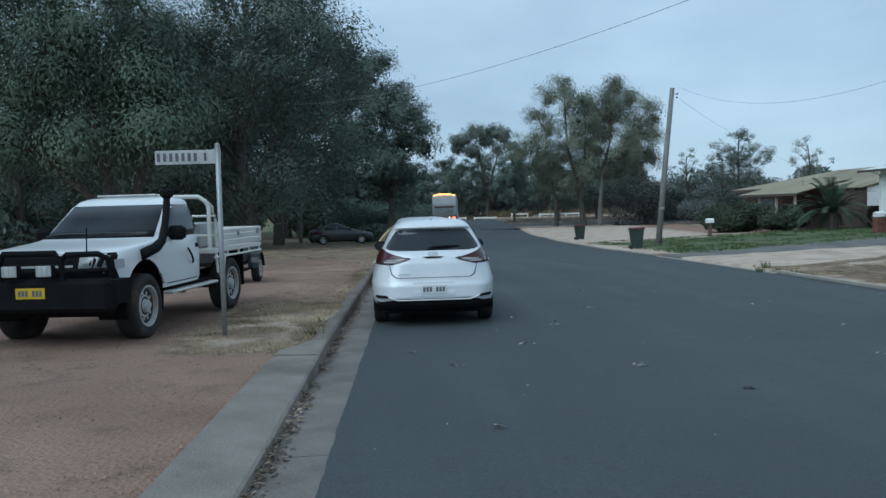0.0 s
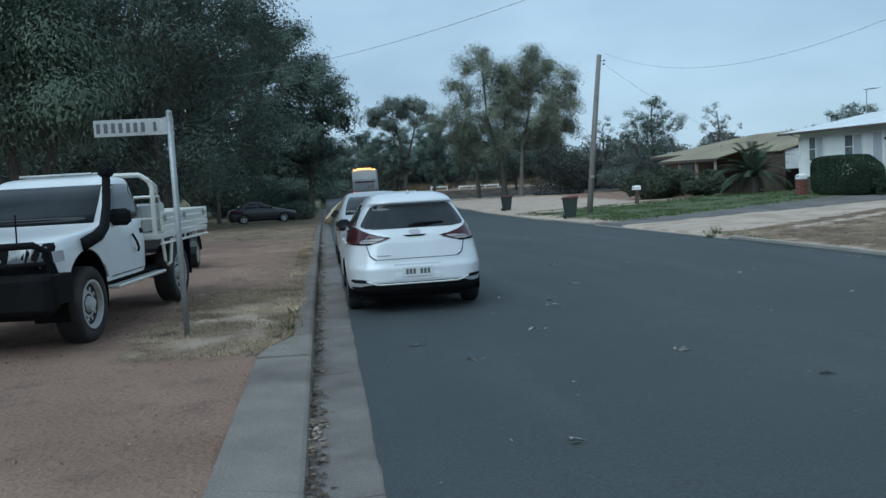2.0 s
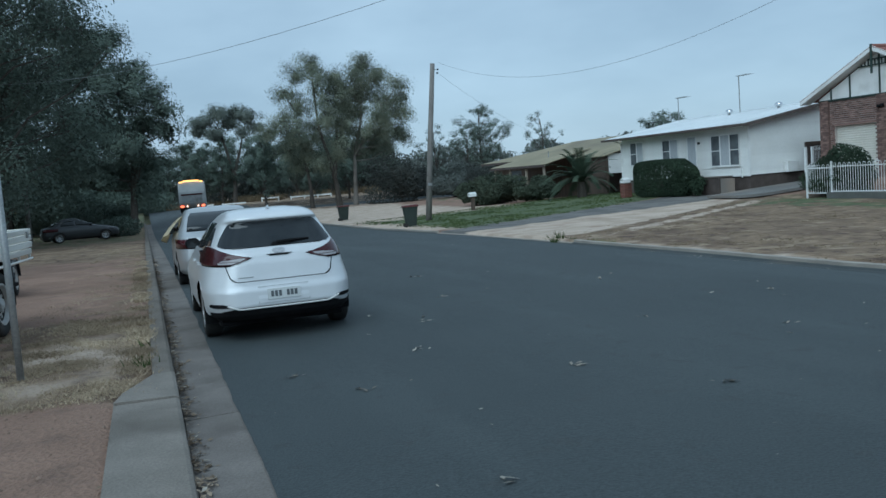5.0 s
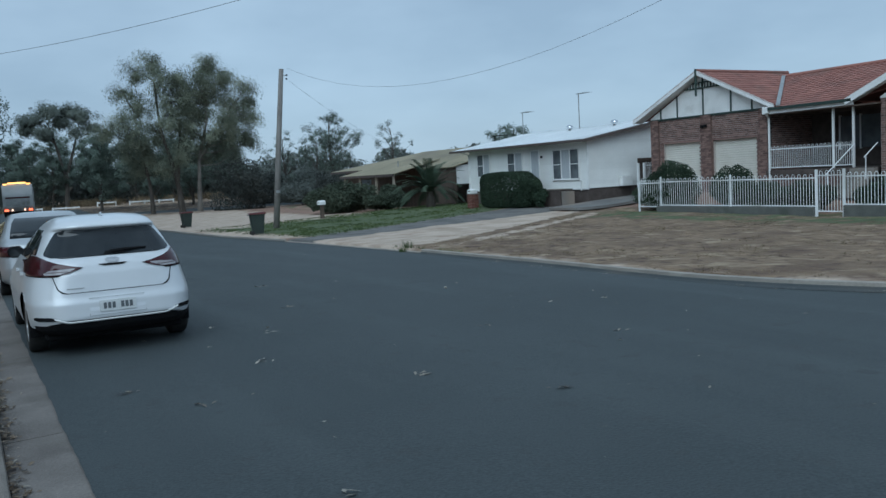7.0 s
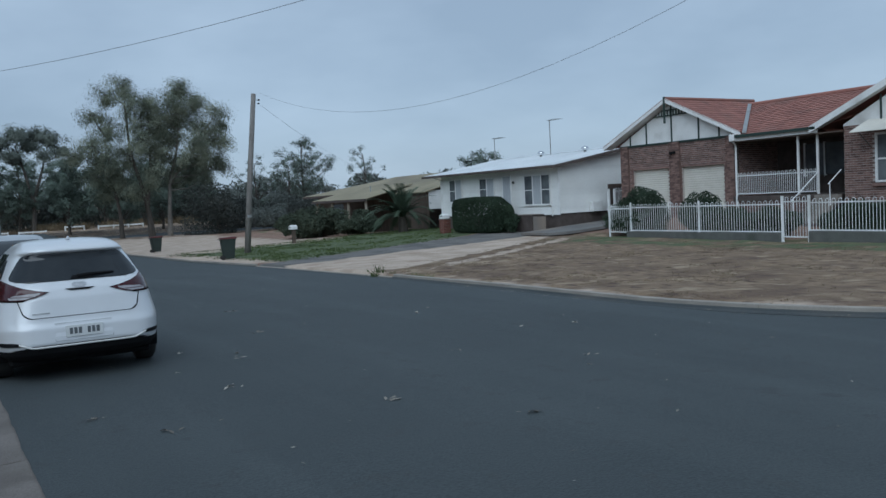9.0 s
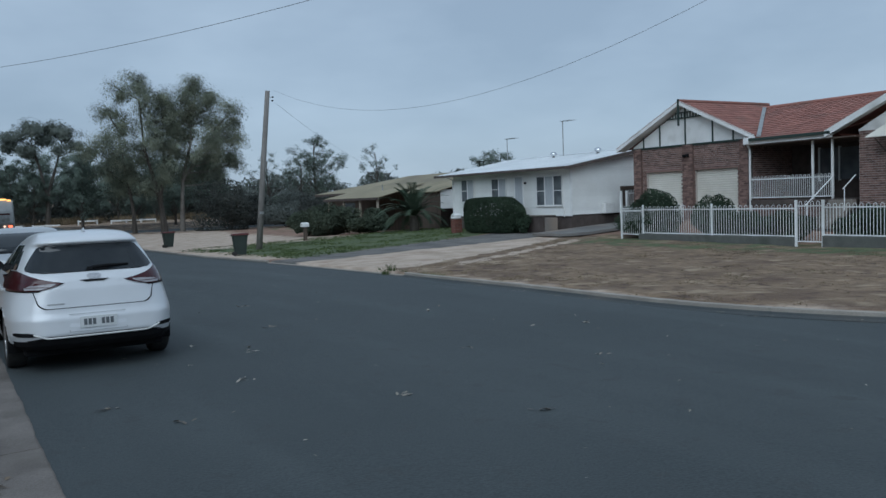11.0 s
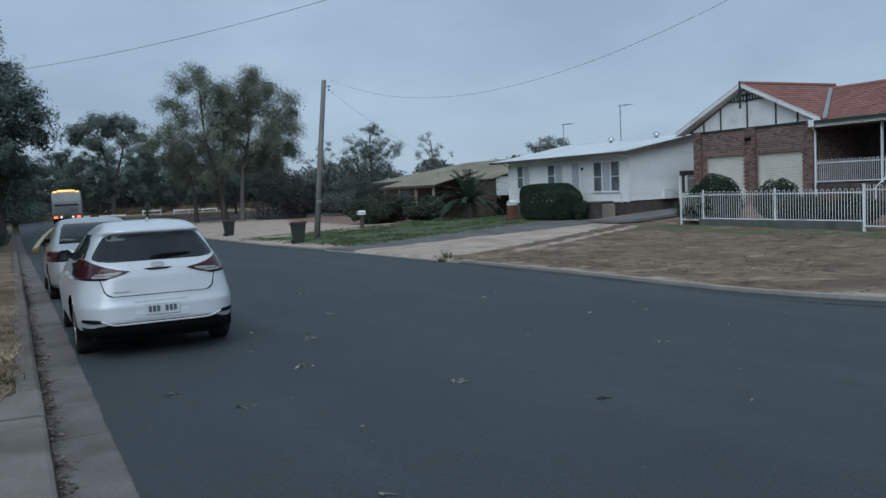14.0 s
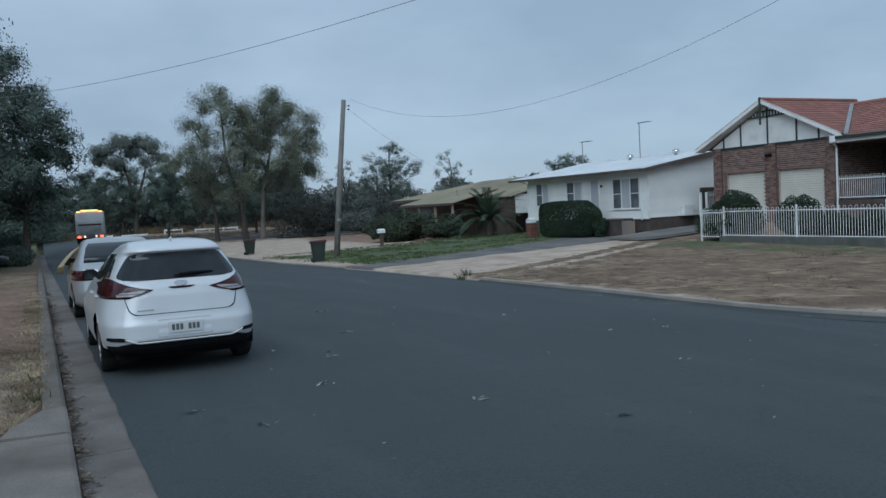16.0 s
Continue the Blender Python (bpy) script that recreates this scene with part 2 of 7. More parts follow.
def bm_tube(points, radii, sides=8, bm=None, cap=True):
    """A tube along points with a radius at each."""
    bm = bm or bmesh.new()
    rings = []
    pts = [Vector(p) for p in points]
    for i, p in enumerate(pts):
        d = (pts[min(i + 1, len(pts) - 1)] - pts[max(i - 1, 0)]).normalized()
        a = d.orthogonal().normalized() if abs(d.z) < 0.95 else d.cross(Vector((0, 1, 0))).normalized()
        if abs(d.z) < 0.95:
            a = d.cross(Vector((0, 0, 1))).normalized()
        b = d.cross(a)
        r = radii[i] if isinstance(radii, (list, tuple)) else radii
        rings.append([bm.verts.new(p + (a * math.cos(k * math.tau / sides) + b * math.sin(k * math.tau / sides)) * r) for k in range(sides)])
    for r0, r1 in zip(rings, rings[1:]):
        for k in range(sides):
            bm.faces.new((r0[k], r0[(k + 1) % sides], r1[(k + 1) % sides], r1[k]))
    if cap:
        bm.faces.new(rings[0][::-1])
        bm.faces.new(rings[-1])
    return bm


def bm_prism(poly, axis, a, b, bm=None):
    """A polygon, given in the other two axes in order, drawn out along one axis from a to b."""
    bm = bm or bmesh.new()
    def put(p, d):
        q = list(p)
        q.insert("xyz".index(axis), d)
        return bm.verts.new(q)
    lo, hi = [put(p, a) for p in poly], [put(p, b) for p in poly]
    n = len(poly)
    bm.faces.new(lo[::-1])
    bm.faces.new(hi)
    for i in range(n):
        bm.faces.new((lo[i], lo[(i + 1) % n], hi[(i + 1) % n], hi[i]))
    bmesh.ops.recalc_face_normals(bm, faces=bm.faces[:])
    return bm


# ---- ground, road and kerbs ----
def rise(y):
    """The height of the near gutter along the street, which dips and climbs again."""
    ys = (-400, 6, 16, 22, 32, 45, 60, 75, 90, 115, 160, 260, 700)
    zs = (0.0, 0.0, -0.06, -0.13, -0.30, -0.60, -0.93, -1.0, -0.7, -0.15, 1.2, 5.0, 9.0)
    return float(np.interp(y, ys, zs))


def street_width(y):
    return 10.42 + 0.013 * (max(-20.0, min(y, 82.0)) - 10)


def kerb_x(y):
    """The far kerb's face, which sweeps away at the corner."""
    near = max(0.0, 12.7 - y)
    return street_width(y) + min(12.0, 0.055 * min(near, 8.0) ** 2 + 0.88 * max(0.0, near - 8.0))


def fall(x, y):
    """The street leans towards the far kerb."""
    return -0.35 * max(0.0, min(1.0, x / street_width(y))) * max(0.0, min(1.0, (82 - y) / 38))


def crown(x, y):
    half = street_width(y) / 2
    return 0.12 * max(0.0, 1 - ((x - half) / half) ** 2) + fall(x, y)


def lift(y):
    return float(np.interp(y, (14, 19, 27, 36, 46, 52, 62, 75, 86), (-0.04, -0.05, 0.15, 0.33, 0.55, 0.45, 0.2, 0.1, 0.0)))


def height(x, y):
    z = rise(y)
    kx = kerb_x(y)
    if x < -0.55:
        return z + 0.12 + min(0.35, 0.012 * (-0.55 - x))
    if x > kx + 0.14:
        z += fall(x, y) + 0.12 + lift(y) * min(1.15, max(0.0, x - kx - 0.15) / 14)
        if 12 < y < 34:
            z += 0.55 * max(0.0, min(1.0, (x - 24.8) / 3.4)) * max(0.0, min(1.0, (31.4 - y) / 2))
        return z
    return z - 0.42


def bell(v, lo, hi, soft):
    return max(0.0, min(1.0, (v - lo) / soft + 0.5, (hi - v) / soft + 0.5))


def ground_cover(x, y):
    """How much dry grass, green grass and pale dirt lies at a place."""
    dry = green = pale = grey = 0.0
    if x < 5:
        dry = max(bell(x, -2.2, -0.2, 0.5) * bell(y, 8.5, 13.5, 0.8), 0.35 * bell(x, -1.5, -0.2, 0.7) * bell(y, 13, 29, 3), 0.8 * bell(x, -14, 0, 3) * bell(y, 29, 46, 4), 0.4 * bell(y, 46, 400, 8))
        pale = 0.30 * bell(x, -2.15, -0.5, 0.5) * bell(y, 8.7, 12.2, 0.8)
        green = max(0.35 * bell(x, -12, 0, 2) * bell(y, 46, 80, 6), 0.45 * bell(y, 76, 900, 8))
    else:
        dx = x - kerb_x(y)
        edge = 23.3 + 0.62 * dx
        dry = max(0.9 * bell(y, -60, edge, 1.4) * bell(dx, -1, 14.5, 1.0), 0.45 * bell(y, 33, 40, 3) * bell(dx, 0, 3, 1.5))
        green = max(bell(y, 33.6 + 0.38 * dx, 53, 2.0) * bell(dx, 0.9, 19, 1.2), 0.35 * bell(y, 60, 84, 4) * bell(dx, 15, 60, 4))
        green = max(green, 0.42 * bell(dx, 10.8, 14.6, 1.2) * bell(y, -60, 30, 2))
        track = 0.6 * bell(y, edge - 0.2, 31.3 + 0.14 * dx, 0.9) * bell(dx, -1, 13, 2)
        grey = 0.95 * bell(y, 30.9 + 0.16 * dx, 33.6 + 0.34 * dx, 0.7) * bell(dx, -1, 16, 1)
        wheel_ruts = 0.9 * max(bell(y, edge - 1.9, edge - 1.4, 0.4), bell(y, edge - 0.3, edge + 0.5, 0.4), bell(y, edge + 1.4, edge + 2.3, 0.4)) * bell(dx, 1.5, 13, 2)
        pale = max(track, wheel_ruts, 0.62 * bell(y, 50, 84, 4) * bell(dx, -1, 12, 3), 0.6 * bell(y, 34, 50, 3) * bell(dx, -1, 1.6, 0.8), 0.3 * bell(dx, -1, 0.7, 0.4))
        if y > 84:
            dry, pale = 0.6, 0.3
    return dry, green, pale, grey


def span(a, b, step):
    return list(np.linspace(a, b, max(2, int(round((b - a) / step)) + 1)))


left_cols = [-900, -500, -250, -120, -70, -45, -30] + span(-22, -8, 1.4) + span(-7.5, -1.0, 0.43) + [-0.8, -0.62]
mid_cols = [0.0, 0.5, 1.0]
right_cols = span(0.15, 20, 0.5) + [22, 25, 29, 34, 40, 55, 80, 120, 200, 400, 800]
ys = [-400, -150, -60, -25] + span(-12, 62, 0.55) + span(63.5, 130, 1.8) + [145, 170, 210, 280, 400, 600, 900]
g_verts, g_masks = [], []
for y in ys:
    kx = kerb_x(y)
    row = left_cols + [-0.50 + (kx + 0.58) * u for u in mid_cols] + [kx + d for d in right_cols]
    for x in row:
        z = height(x, y)
        if x > -0.95 and x < 0 and y < 9.6:
            z = min(z, 0.05)
        if -14 < x < 40 and -10 < y < 80 and (x < -0.99 or x > kx + 0.5):
            z += 0.035 * (noise.noise(Vector((x * 0.7, y * 0.7, 0))) + 0.5 * noise.noise(Vector((x * 2.1, y * 2.1, 3))))
        g_verts.append((x, y, z))
        g_masks.append(ground_cover(x, y))
nc = len(left_cols) + 3 + len(right_cols)
g_faces = [(j * nc + i, j * nc + i + 1, (j + 1) * nc + i + 1, (j + 1) * nc + i) for j in range(len(ys) - 1) for i in range(nc - 1)]
g_me = mesh_from("ground", g_verts, g_faces, GROUND, True)
g_attr = g_me.color_attributes.new("cover", 'FLOAT_COLOR', 'POINT')
g_attr.data.foreach_set("color", np.array(g_masks, dtype=np.float32).ravel())
tagged(new("ground", g_me), "red gravel verge, dry lawn and patchy green grass", "ground", kind="structure")

r_ys = [-400, -100, -40] + span(-20, 1, 1.0) + span(1.1, 20, 0.1) + span(21, 84, 1.0)
r_us = span(0, 1, 1 / 24)
r_verts, r_faces = [], []
for y in r_ys:
    for u in r_us:
        x = u * (kerb_x(y) + 0.02)
        wob = -0.015 + 0.014 * noise.noise(Vector((0, y * 1.3, 7))) + 0.015 * noise.noise(Vector((0, y * 4.3, 2))) if u == 0 else 0
        r_verts.append((x + wob, y, rise(y) + crown(x, y) + (0.005 if u == 0 else 0)))
ru = len(r_us)
r_faces = [(j * ru + i, j * ru + i + 1, (j + 1) * ru + i + 1, (j + 1) * ru + i) for j in range(len(r_ys) - 1) for i in range(ru - 1)]
base = len(r_verts)
bend = [84, 88, 92, 96, 100, 104, 108, 111]
b_us = span(0, 1, 1 / 30)
for y in bend:
    reach = kerb_x(84) + (70 * min(1, (y - 84) / 5) if y > 84 else 0.02)
    for u in b_us:
        r_verts.append((u * reach, y, rise(y) + fall(u * reach, y) * 0.6 + 0.12 * min(1.0, u * reach / 3.5)))
bu = len(b_us)
r_faces += [(base + j * bu + i, base + j * bu + i + 1, base + (j + 1) * bu + i + 1, base + (j + 1) * bu + i) for j in range(len(bend) - 1) for i in range(bu - 1)]
tagged(new("road", mesh_from("road", r_verts, r_faces, ASPHALT, True)), "dark grey asphalt street with faint wheel tracks", "road", kind="structure")


def slab(name, prof, y0, y1, step, parent, label="", shift=None):
    """A kerb or gutter length: a cross-section (x, z), or a function of y giving one, drawn along the street, following its rise."""
    bm = bmesh.new()
    rows = []
    for y in span(y0, y1, step):
        dx = kerb_x(y) if shift else 0.0
        line = prof(y) if callable(prof) else prof
        rows.append([bm.verts.new((x + dx, y, z + rise(y) + (fall(dx, y) if shift else 0.0))) for x, z in line])
    n = len(rows[0])
    for a, b in zip(rows, rows[1:]):
        for i in range(n):
            bm.faces.new((a[i], a[(i + 1) % n], b[(i + 1) % n], b[i]))
    bm.faces.new(rows[0])
    bm.faces.new(rows[-1][::-1])
    bmesh.ops.recalc_face_normals(bm, faces=bm.faces[:])
    return part(name, bm, GUTTER_DARK if name == "gutter_face" else GUTTER_NEAR if name == "gutter" else (KERB_PALE if shift else KERB_WORN if name == "kerb_stone" else CONCRETE), parent, label)


def lip(y):
    """The kerb is dropped along the crossing and rises to full height beyond it."""
    return float(np.interp(y, (5.2, 9.1), (0.055, 0.135)))


def crossing(y):
    return [(-0.93, -0.1), (-0.41, -0.2), (-0.425, -0.01), (-0.44, lip(y) - 0.014), (-0.465, lip(y)), (-0.93, 0.122)]


kerb_left = tagged(new("kerb_left"), "weathered concrete kerb and gutter with wide crossing slab", "kerb", kind="structure")
y = -19.1
while y < 84:
    far = min(y + (3.0 if y < 40 else 8.0), 84)
    slab("gutter", [(-0.43, -0.25), (0.06, -0.25), (0.06, -0.012), (0.0, -0.003), (-0.42, -0.014)], y + 0.007, far - 0.007, 1.5, kerb_left)
    if y < 8.2:
        slab("crossing_slab", crossing, y + 0.003, min(far, 8.2) - 0.003, 0.5, kerb_left)
    y = far
# the slab tapers to a narrow kerb beside the sign
bm = bmesh.new()
rows = []
for yy, xl in ((8.203, -0.93), (8.5, -0.87), (8.8, -0.75), (9.1, -0.63)):
    rows.append([bm.verts.new(p) for p in ((xl, yy, -0.1), (-0.41, yy, -0.2), (-0.425, yy, -0.01), (-0.44, yy, lip(yy) - 0.014), (-0.465, yy, lip(yy)), (xl, yy, 0.13))])
for a, b in zip(rows, rows[1:]):
    for i in range(6):
        bm.faces.new((a[i], a[(i + 1) % 6], b[(i + 1) % 6], b[i]))
bm.faces.new(rows[0])
bm.faces.new(rows[-1][::-1])
bmesh.ops.recalc_face_normals(bm, faces=bm.faces[:])
part("crossing_slab", bm, CONCRETE, kerb_left)
y = 9.103
while y < 84:
    far = min(y + (2.4 if y < 40 else 8.0), 84)
    slab("kerb_stone", [(-0.63, -0.15), (-0.41, -0.2), (-0.425, -0.01), (-0.445, 0.11), (-0.475, 0.135), (-0.63, 0.135)], y + 0.004, far - 0.004, 1.2, kerb_left)
    y = far

kerb_right = tagged(new("kerb_right"), "low pale concrete kerb edging the lawns", "kerb", kind="structure")
y = -20.0
while y < 82:
    far = min(y + (3.0 if y < 50 else 8.0), 82)
    low = 23.0 < (y + far) / 2 < 33 or y > 60
    top = 0.05 if low else 0.125
    slab("kerb_stone", [(0.045, -0.3), (0.15, -0.3), (0.15, top), (0.06, top), (0.045, top - 0.012)], y + 0.004, far - 0.004, 0.6, kerb_right, shift=True)
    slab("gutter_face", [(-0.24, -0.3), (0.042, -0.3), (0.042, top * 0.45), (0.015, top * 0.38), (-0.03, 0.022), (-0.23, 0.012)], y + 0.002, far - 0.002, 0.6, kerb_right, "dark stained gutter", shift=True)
    y = far


# ---- trees ----
def leaf_cloud(name, quads):
    n = len(quads)
    me = bpy.data.meshes.new(name)
    me.vertices.add(n * 4)
    me.vertices.foreach_set("co", quads.astype(np.float32).ravel())
    me.loops.add(n * 4)
    me.loops.foreach_set("vertex_index", np.arange(n * 4, dtype=np.int32))
    me.polygons.add(n)
    me.polygons.foreach_set("loop_start", np.arange(0, n * 4, 4, dtype=np.int32))
    me.polygons.foreach_set("loop_total", np.full(n, 4, dtype=np.int32))
    me.update()
    me.validate()
    return me


def plant_tree(meshes, x, y, z, turn, size, bark, leafm, label, group="", name="tree", category="tree"):
    wood, crown_me = meshes
    t = empty(name, pose(x, y, z, 0, 0, turn), label, category, group)
    for n, me, m in (("trunk", wood, bark), ("crown", crown_me, leafm)):
        if not me.materials:
            me.materials.append(m)
        o = new(n, me)
        o.parent = t
    t.scale = (size, size, size)
    return t


def clump_tree(seed, tall, trunk_r, crown_r, crown_lo, clumps, leaves, leaf, droop=0.0, lean=0.0, size=0.25, flat=0.72, twigs=11):
    """A tree whose limbs end in rounded leafy clumps with gaps between them: wood as one mesh, leaves as another."""
    rs = np.random.RandomState(seed)
    bm = bmesh.new()
    mid, half = tall * (1 + crown_lo) / 2, tall * (1 - crown_lo) / 2

    def spine(z):
        return np.array([lean * z + 0.25 * math.sin(z * 0.55 + seed), 0.25 * math.sin(z * 0.4 + 2 * seed), z])

    zs = np.linspace(-0.4, tall * 0.86, 9)
    bm_tube([spine(z) for z in zs], [max(0.03, trunk_r * (1.3 if z < 0 else 1 - 0.85 * z / tall)) for z in zs], 9, bm, cap=False)
    centres = []
    for k in range(clumps):
        for _ in range(25):
            d = rs.normal(size=3)
            d /= np.linalg.norm(d)
            r = rs.rand() ** 0.42
            lift_z = d[2] * r
            wide = crown_r * (1.0 - 0.22 * lift_z)
            c = np.array([d[0] * r * wide, d[1] * r * wide, mid + lift_z * half * 0.92])
            c[:2] += spine(c[2])[:2]
            rad = crown_r * size * rs.uniform(0.65, 1.35)
            if all(np.linalg.norm((c - q) / (1, 1, 0.8)) > 0.75 * max(rad, w) for q, w in centres):
                break
        centres.append((c, rad))
    pts, spread, hearts = [], [], []
    for c, rad in centres:
        z0 = max(tall * crown_lo * 0.55, c[2] - rs.uniform(0.25, 0.55) * (np.linalg.norm(c[:2] - spine(c[2])[:2]) + 1.5) * 1.5)
        a = spine(min(z0, tall * 0.8))
        m1 = a + (c - a) * 0.45 + np.array([0, 0, 0.10 * np.linalg.norm(c - a)]) + rs.normal(size=3) * 0.15
        r0 = trunk_r * 0.25
        bm_tube([a, m1, a + (c - a) * 0.75, c], [r0, r0 * 0.66, r0 * 0.42, r0 * 0.22], 5, bm, cap=False)
        for _ in range(twigs):
            d = rs.normal(size=3)
            d /= np.linalg.norm(d)
            d[2] = d[2] * flat + 0.12
            q = c + d * rad * rs.uniform(0.45, 1.0)
            pts.append(q)
            hearts.append(c - np.array([0, 0, 0.35 * rad]))
            spread.append(rad * rs.uniform(0.18, 0.34))
            bm_tube([c, (c + q) / 2 + rs.normal(size=3) * 0.06, q], [r0 * 0.2, r0 * 0.13, 0.006], 3, bm, cap=False)
    wood = bpy.data.meshes.new("trunk")
    bm.to_mesh(wood)
    bm.free()
    wood.polygons.foreach_set("use_smooth", [True] * len(wood.polygons))
    pts, spread = np.array(pts), np.array(spread)
    weight = spread ** 2
    pick = rs.choice(len(pts), leaves, p=weight / weight.sum())
    off = np.clip(rs.normal(size=(leaves, 3)), -1.7, 1.7) * spread[pick][:, None]
    off[:, 2] *= 0.8
    off[:, 2] -= droop * np.abs(rs.normal(size=leaves)) * spread[pick] * 1.3
    c = pts[pick] + off
    nrm = c - np.array(hearts)[pick]
    nrm /= np.linalg.norm(nrm, axis=1)[:, None]
    nrm += rs.normal(size=(leaves, 3)) * 0.18 + np.array([0, 0, 0.25])
    ax = rs.normal(size=(leaves, 3))
    ax[:, 2] -= droop
    sd = np.cross(nrm, ax)
    sd /= np.linalg.norm(sd, axis=1)[:, None]
    ax = np.cross(sd, nrm)
    ax /= np.linalg.norm(ax, axis=1)[:, None]
    ln = leaf * (0.6 + 0.8 * rs.rand(leaves))[:, None]
    wd = ln * 0.5
    v = np.empty((leaves, 4, 3))
    v[:, 0], v[:, 1], v[:, 2], v[:, 3] = c - ax * ln, c + sd * wd, c + ax * ln, c - sd * wd
    return wood, leaf_cloud("crown", v)


def lobed_tree(seed, trunks, lobes, leaves, leaf, droop=0.8, spray=11, narrow=0.34, limb_r=0.09, flat=0.75, fuller=1.15):
    """A tree grown from a plan of its stems (points and foot radius) and of its leafy lobes (x, y, z, radius), with gaps between the lobes."""
    rs = np.random.RandomState(seed)
    bm = bmesh.new()
    stem_pts = []
    for pts, r0 in trunks:
        n = len(pts)
        bm_tube(pts, [r0 * (1.25 if k == 0 else 1 - 0.78 * k / (n - 1)) for k in range(n)], 9, bm, cap=False)
        for p, q in zip(pts, pts[1:]):
            for u in np.linspace(0, 1, 6):
                stem_pts.append(np.array(p) + (np.array(q) - np.array(p)) * u)
    stem_pts = np.array(stem_pts)
    pts, spread, hearts = [], [], []
    for x, y, z, r in lobes:
        c = np.array([x, y, z], float)
        r *= fuller
        gap = np.linalg.norm(stem_pts - c, axis=1) + 3.0 * (stem_pts[:, 2] > z - 0.8)
        a = stem_pts[np.argmin(gap)]
        mid = a + (c - a) * 0.5 + np.array([0, 0, -0.06 * np.linalg.norm(c - a)]) + rs.normal(size=3) * 0.12
        bm_tube([a, mid, c], [limb_r, limb_r * 0.7, limb_r * 0.35], 6, bm, cap=False)
        for _ in range(max(6, int(spray * r * r))):
            d = rs.normal(size=3)
            d /= np.linalg.norm(d)
            d[2] = d[2] * flat + 0.1
            q = c + d * r * (0.25 + 0.90 * rs.rand() ** 0.8)
            pts.append(q)
            hearts.append(c - np.array([0, 0, 0.4 * r]))
            spread.append(rs.uniform(0.20, 0.52))
            bm_tube([c, (c + q) / 2 + rs.normal(size=3) * 0.07, q], [limb_r * 0.3, limb_r * 0.2, 0.008], 3, bm, cap=False)
    wood = bpy.data.meshes.new("trunk")
    bm.to_mesh(wood)
    bm.free()
    wood.polygons.foreach_set("use_smooth", [True] * len(wood.polygons))
    pts, spread, hearts = np.array(pts), np.array(spread), np.array(hearts)
    weight = spread ** 2
    pick = rs.choice(len(pts), leaves, p=weight / weight.sum())
    off = np.clip(rs.normal(size=(leaves, 3)), -1.8, 1.8) * spread[pick][:, None]
    off[:, 2] = off[:, 2] * 0.75 - droop * np.abs(rs.normal(size=leaves)) * spread[pick]
    c = pts[pick] + off
    nrm = c - hearts[pick]
    nrm /= np.linalg.norm(nrm, axis=1)[:, None]
    nrm += rs.normal(size=(leaves, 3)) * 0.22 + np.array([0, 0, 0.3])
    ax = rs.normal(size=(leaves, 3)) * 0.7
    ax[:, 2] -= 1.2 * droop
    sd = np.cross(nrm, ax)
    sd /= np.linalg.norm(sd, axis=1)[:, None]
    ax = np.cross(sd, nrm)
    ax /= np.linalg.norm(ax, axis=1)[:, None]
    ln = leaf * (0.6 + 0.8 * rs.rand(leaves))[:, None]
    wd = ln * narrow
    v = np.empty((leaves, 4, 3))
    v[:, 0], v[:, 1], v[:, 2], v[:, 3] = c - ax * ln, c + sd * wd, c + ax * ln, c - sd * wd
    return wood, leaf_cloud("crown", v)


SHEOAK = clump_tree(3, 15.5, 0.30, 5.6, 0.10, 52, 82000, 0.066, droop=0.7, size=0.27, flat=0.85)
SHEOAK_B = clump_tree(11, 15.5, 0.28, 6.0, 0.10, 56, 105000, 0.064, droop=0.6, size=0.27, flat=0.85)
SHEOAK_C = clump_tree(12, 15.5, 0.30, 6.0, 0.12, 54, 23000, 0.118, droop=0.5, size=0.27, flat=0.85)
DARK_GUM = lobed_tree(21, [([(0, 0, -0.4), (0.2, 0, 2.5), (0.5, 0.1, 6.0), (-0.4, 0, 10.5), (-1.8, 0.1, 15.5)], 0.32), ([(0.3, 0, 3.2), (1.4, -0.2, 7.0), (1.8, 0, 11.0)], 0.20)],
                      [(0.9, 0.6, 12.8, 1.5), (2.4, -0.6, 11.2, 1.3), (3.5, 0.2, 8.3, 1.1), (-0.1, -1.4, 11.0, 1.8), (1.5, 0.9, 9.2, 1.5), (0.5, -1.6, 7.0, 1.8), (2.2, 0.6, 5.6, 1.3),
                       (-1.6, 0.8, 8.6, 2.0), (-1.8, -0.4, 12.6, 1.8), (3.1, -0.9, 9.8, 0.9), (-0.3, 1.2, 4.6, 1.6), (-3.3, 0.5, 10.0, 2.0), (-3.8, -0.8, 7.0, 2.0), (-2.8, 0.3, 14.6, 1.7),
                       (-0.8, -0.2, 15.4, 1.4), (-3.6, -0.5, 16.4, 1.5), (-4.9, 0.4, 17.6, 1.2), (-2.3, -1.0, 4.8, 1.8), (-5.2, 0.6, 13.0, 1.7), (-5.4, -0.4, 4.4, 1.7), (1.2, 0.2, 3.4, 1.2)],
                      80000, 0.125, droop=0.5, narrow=0.4)
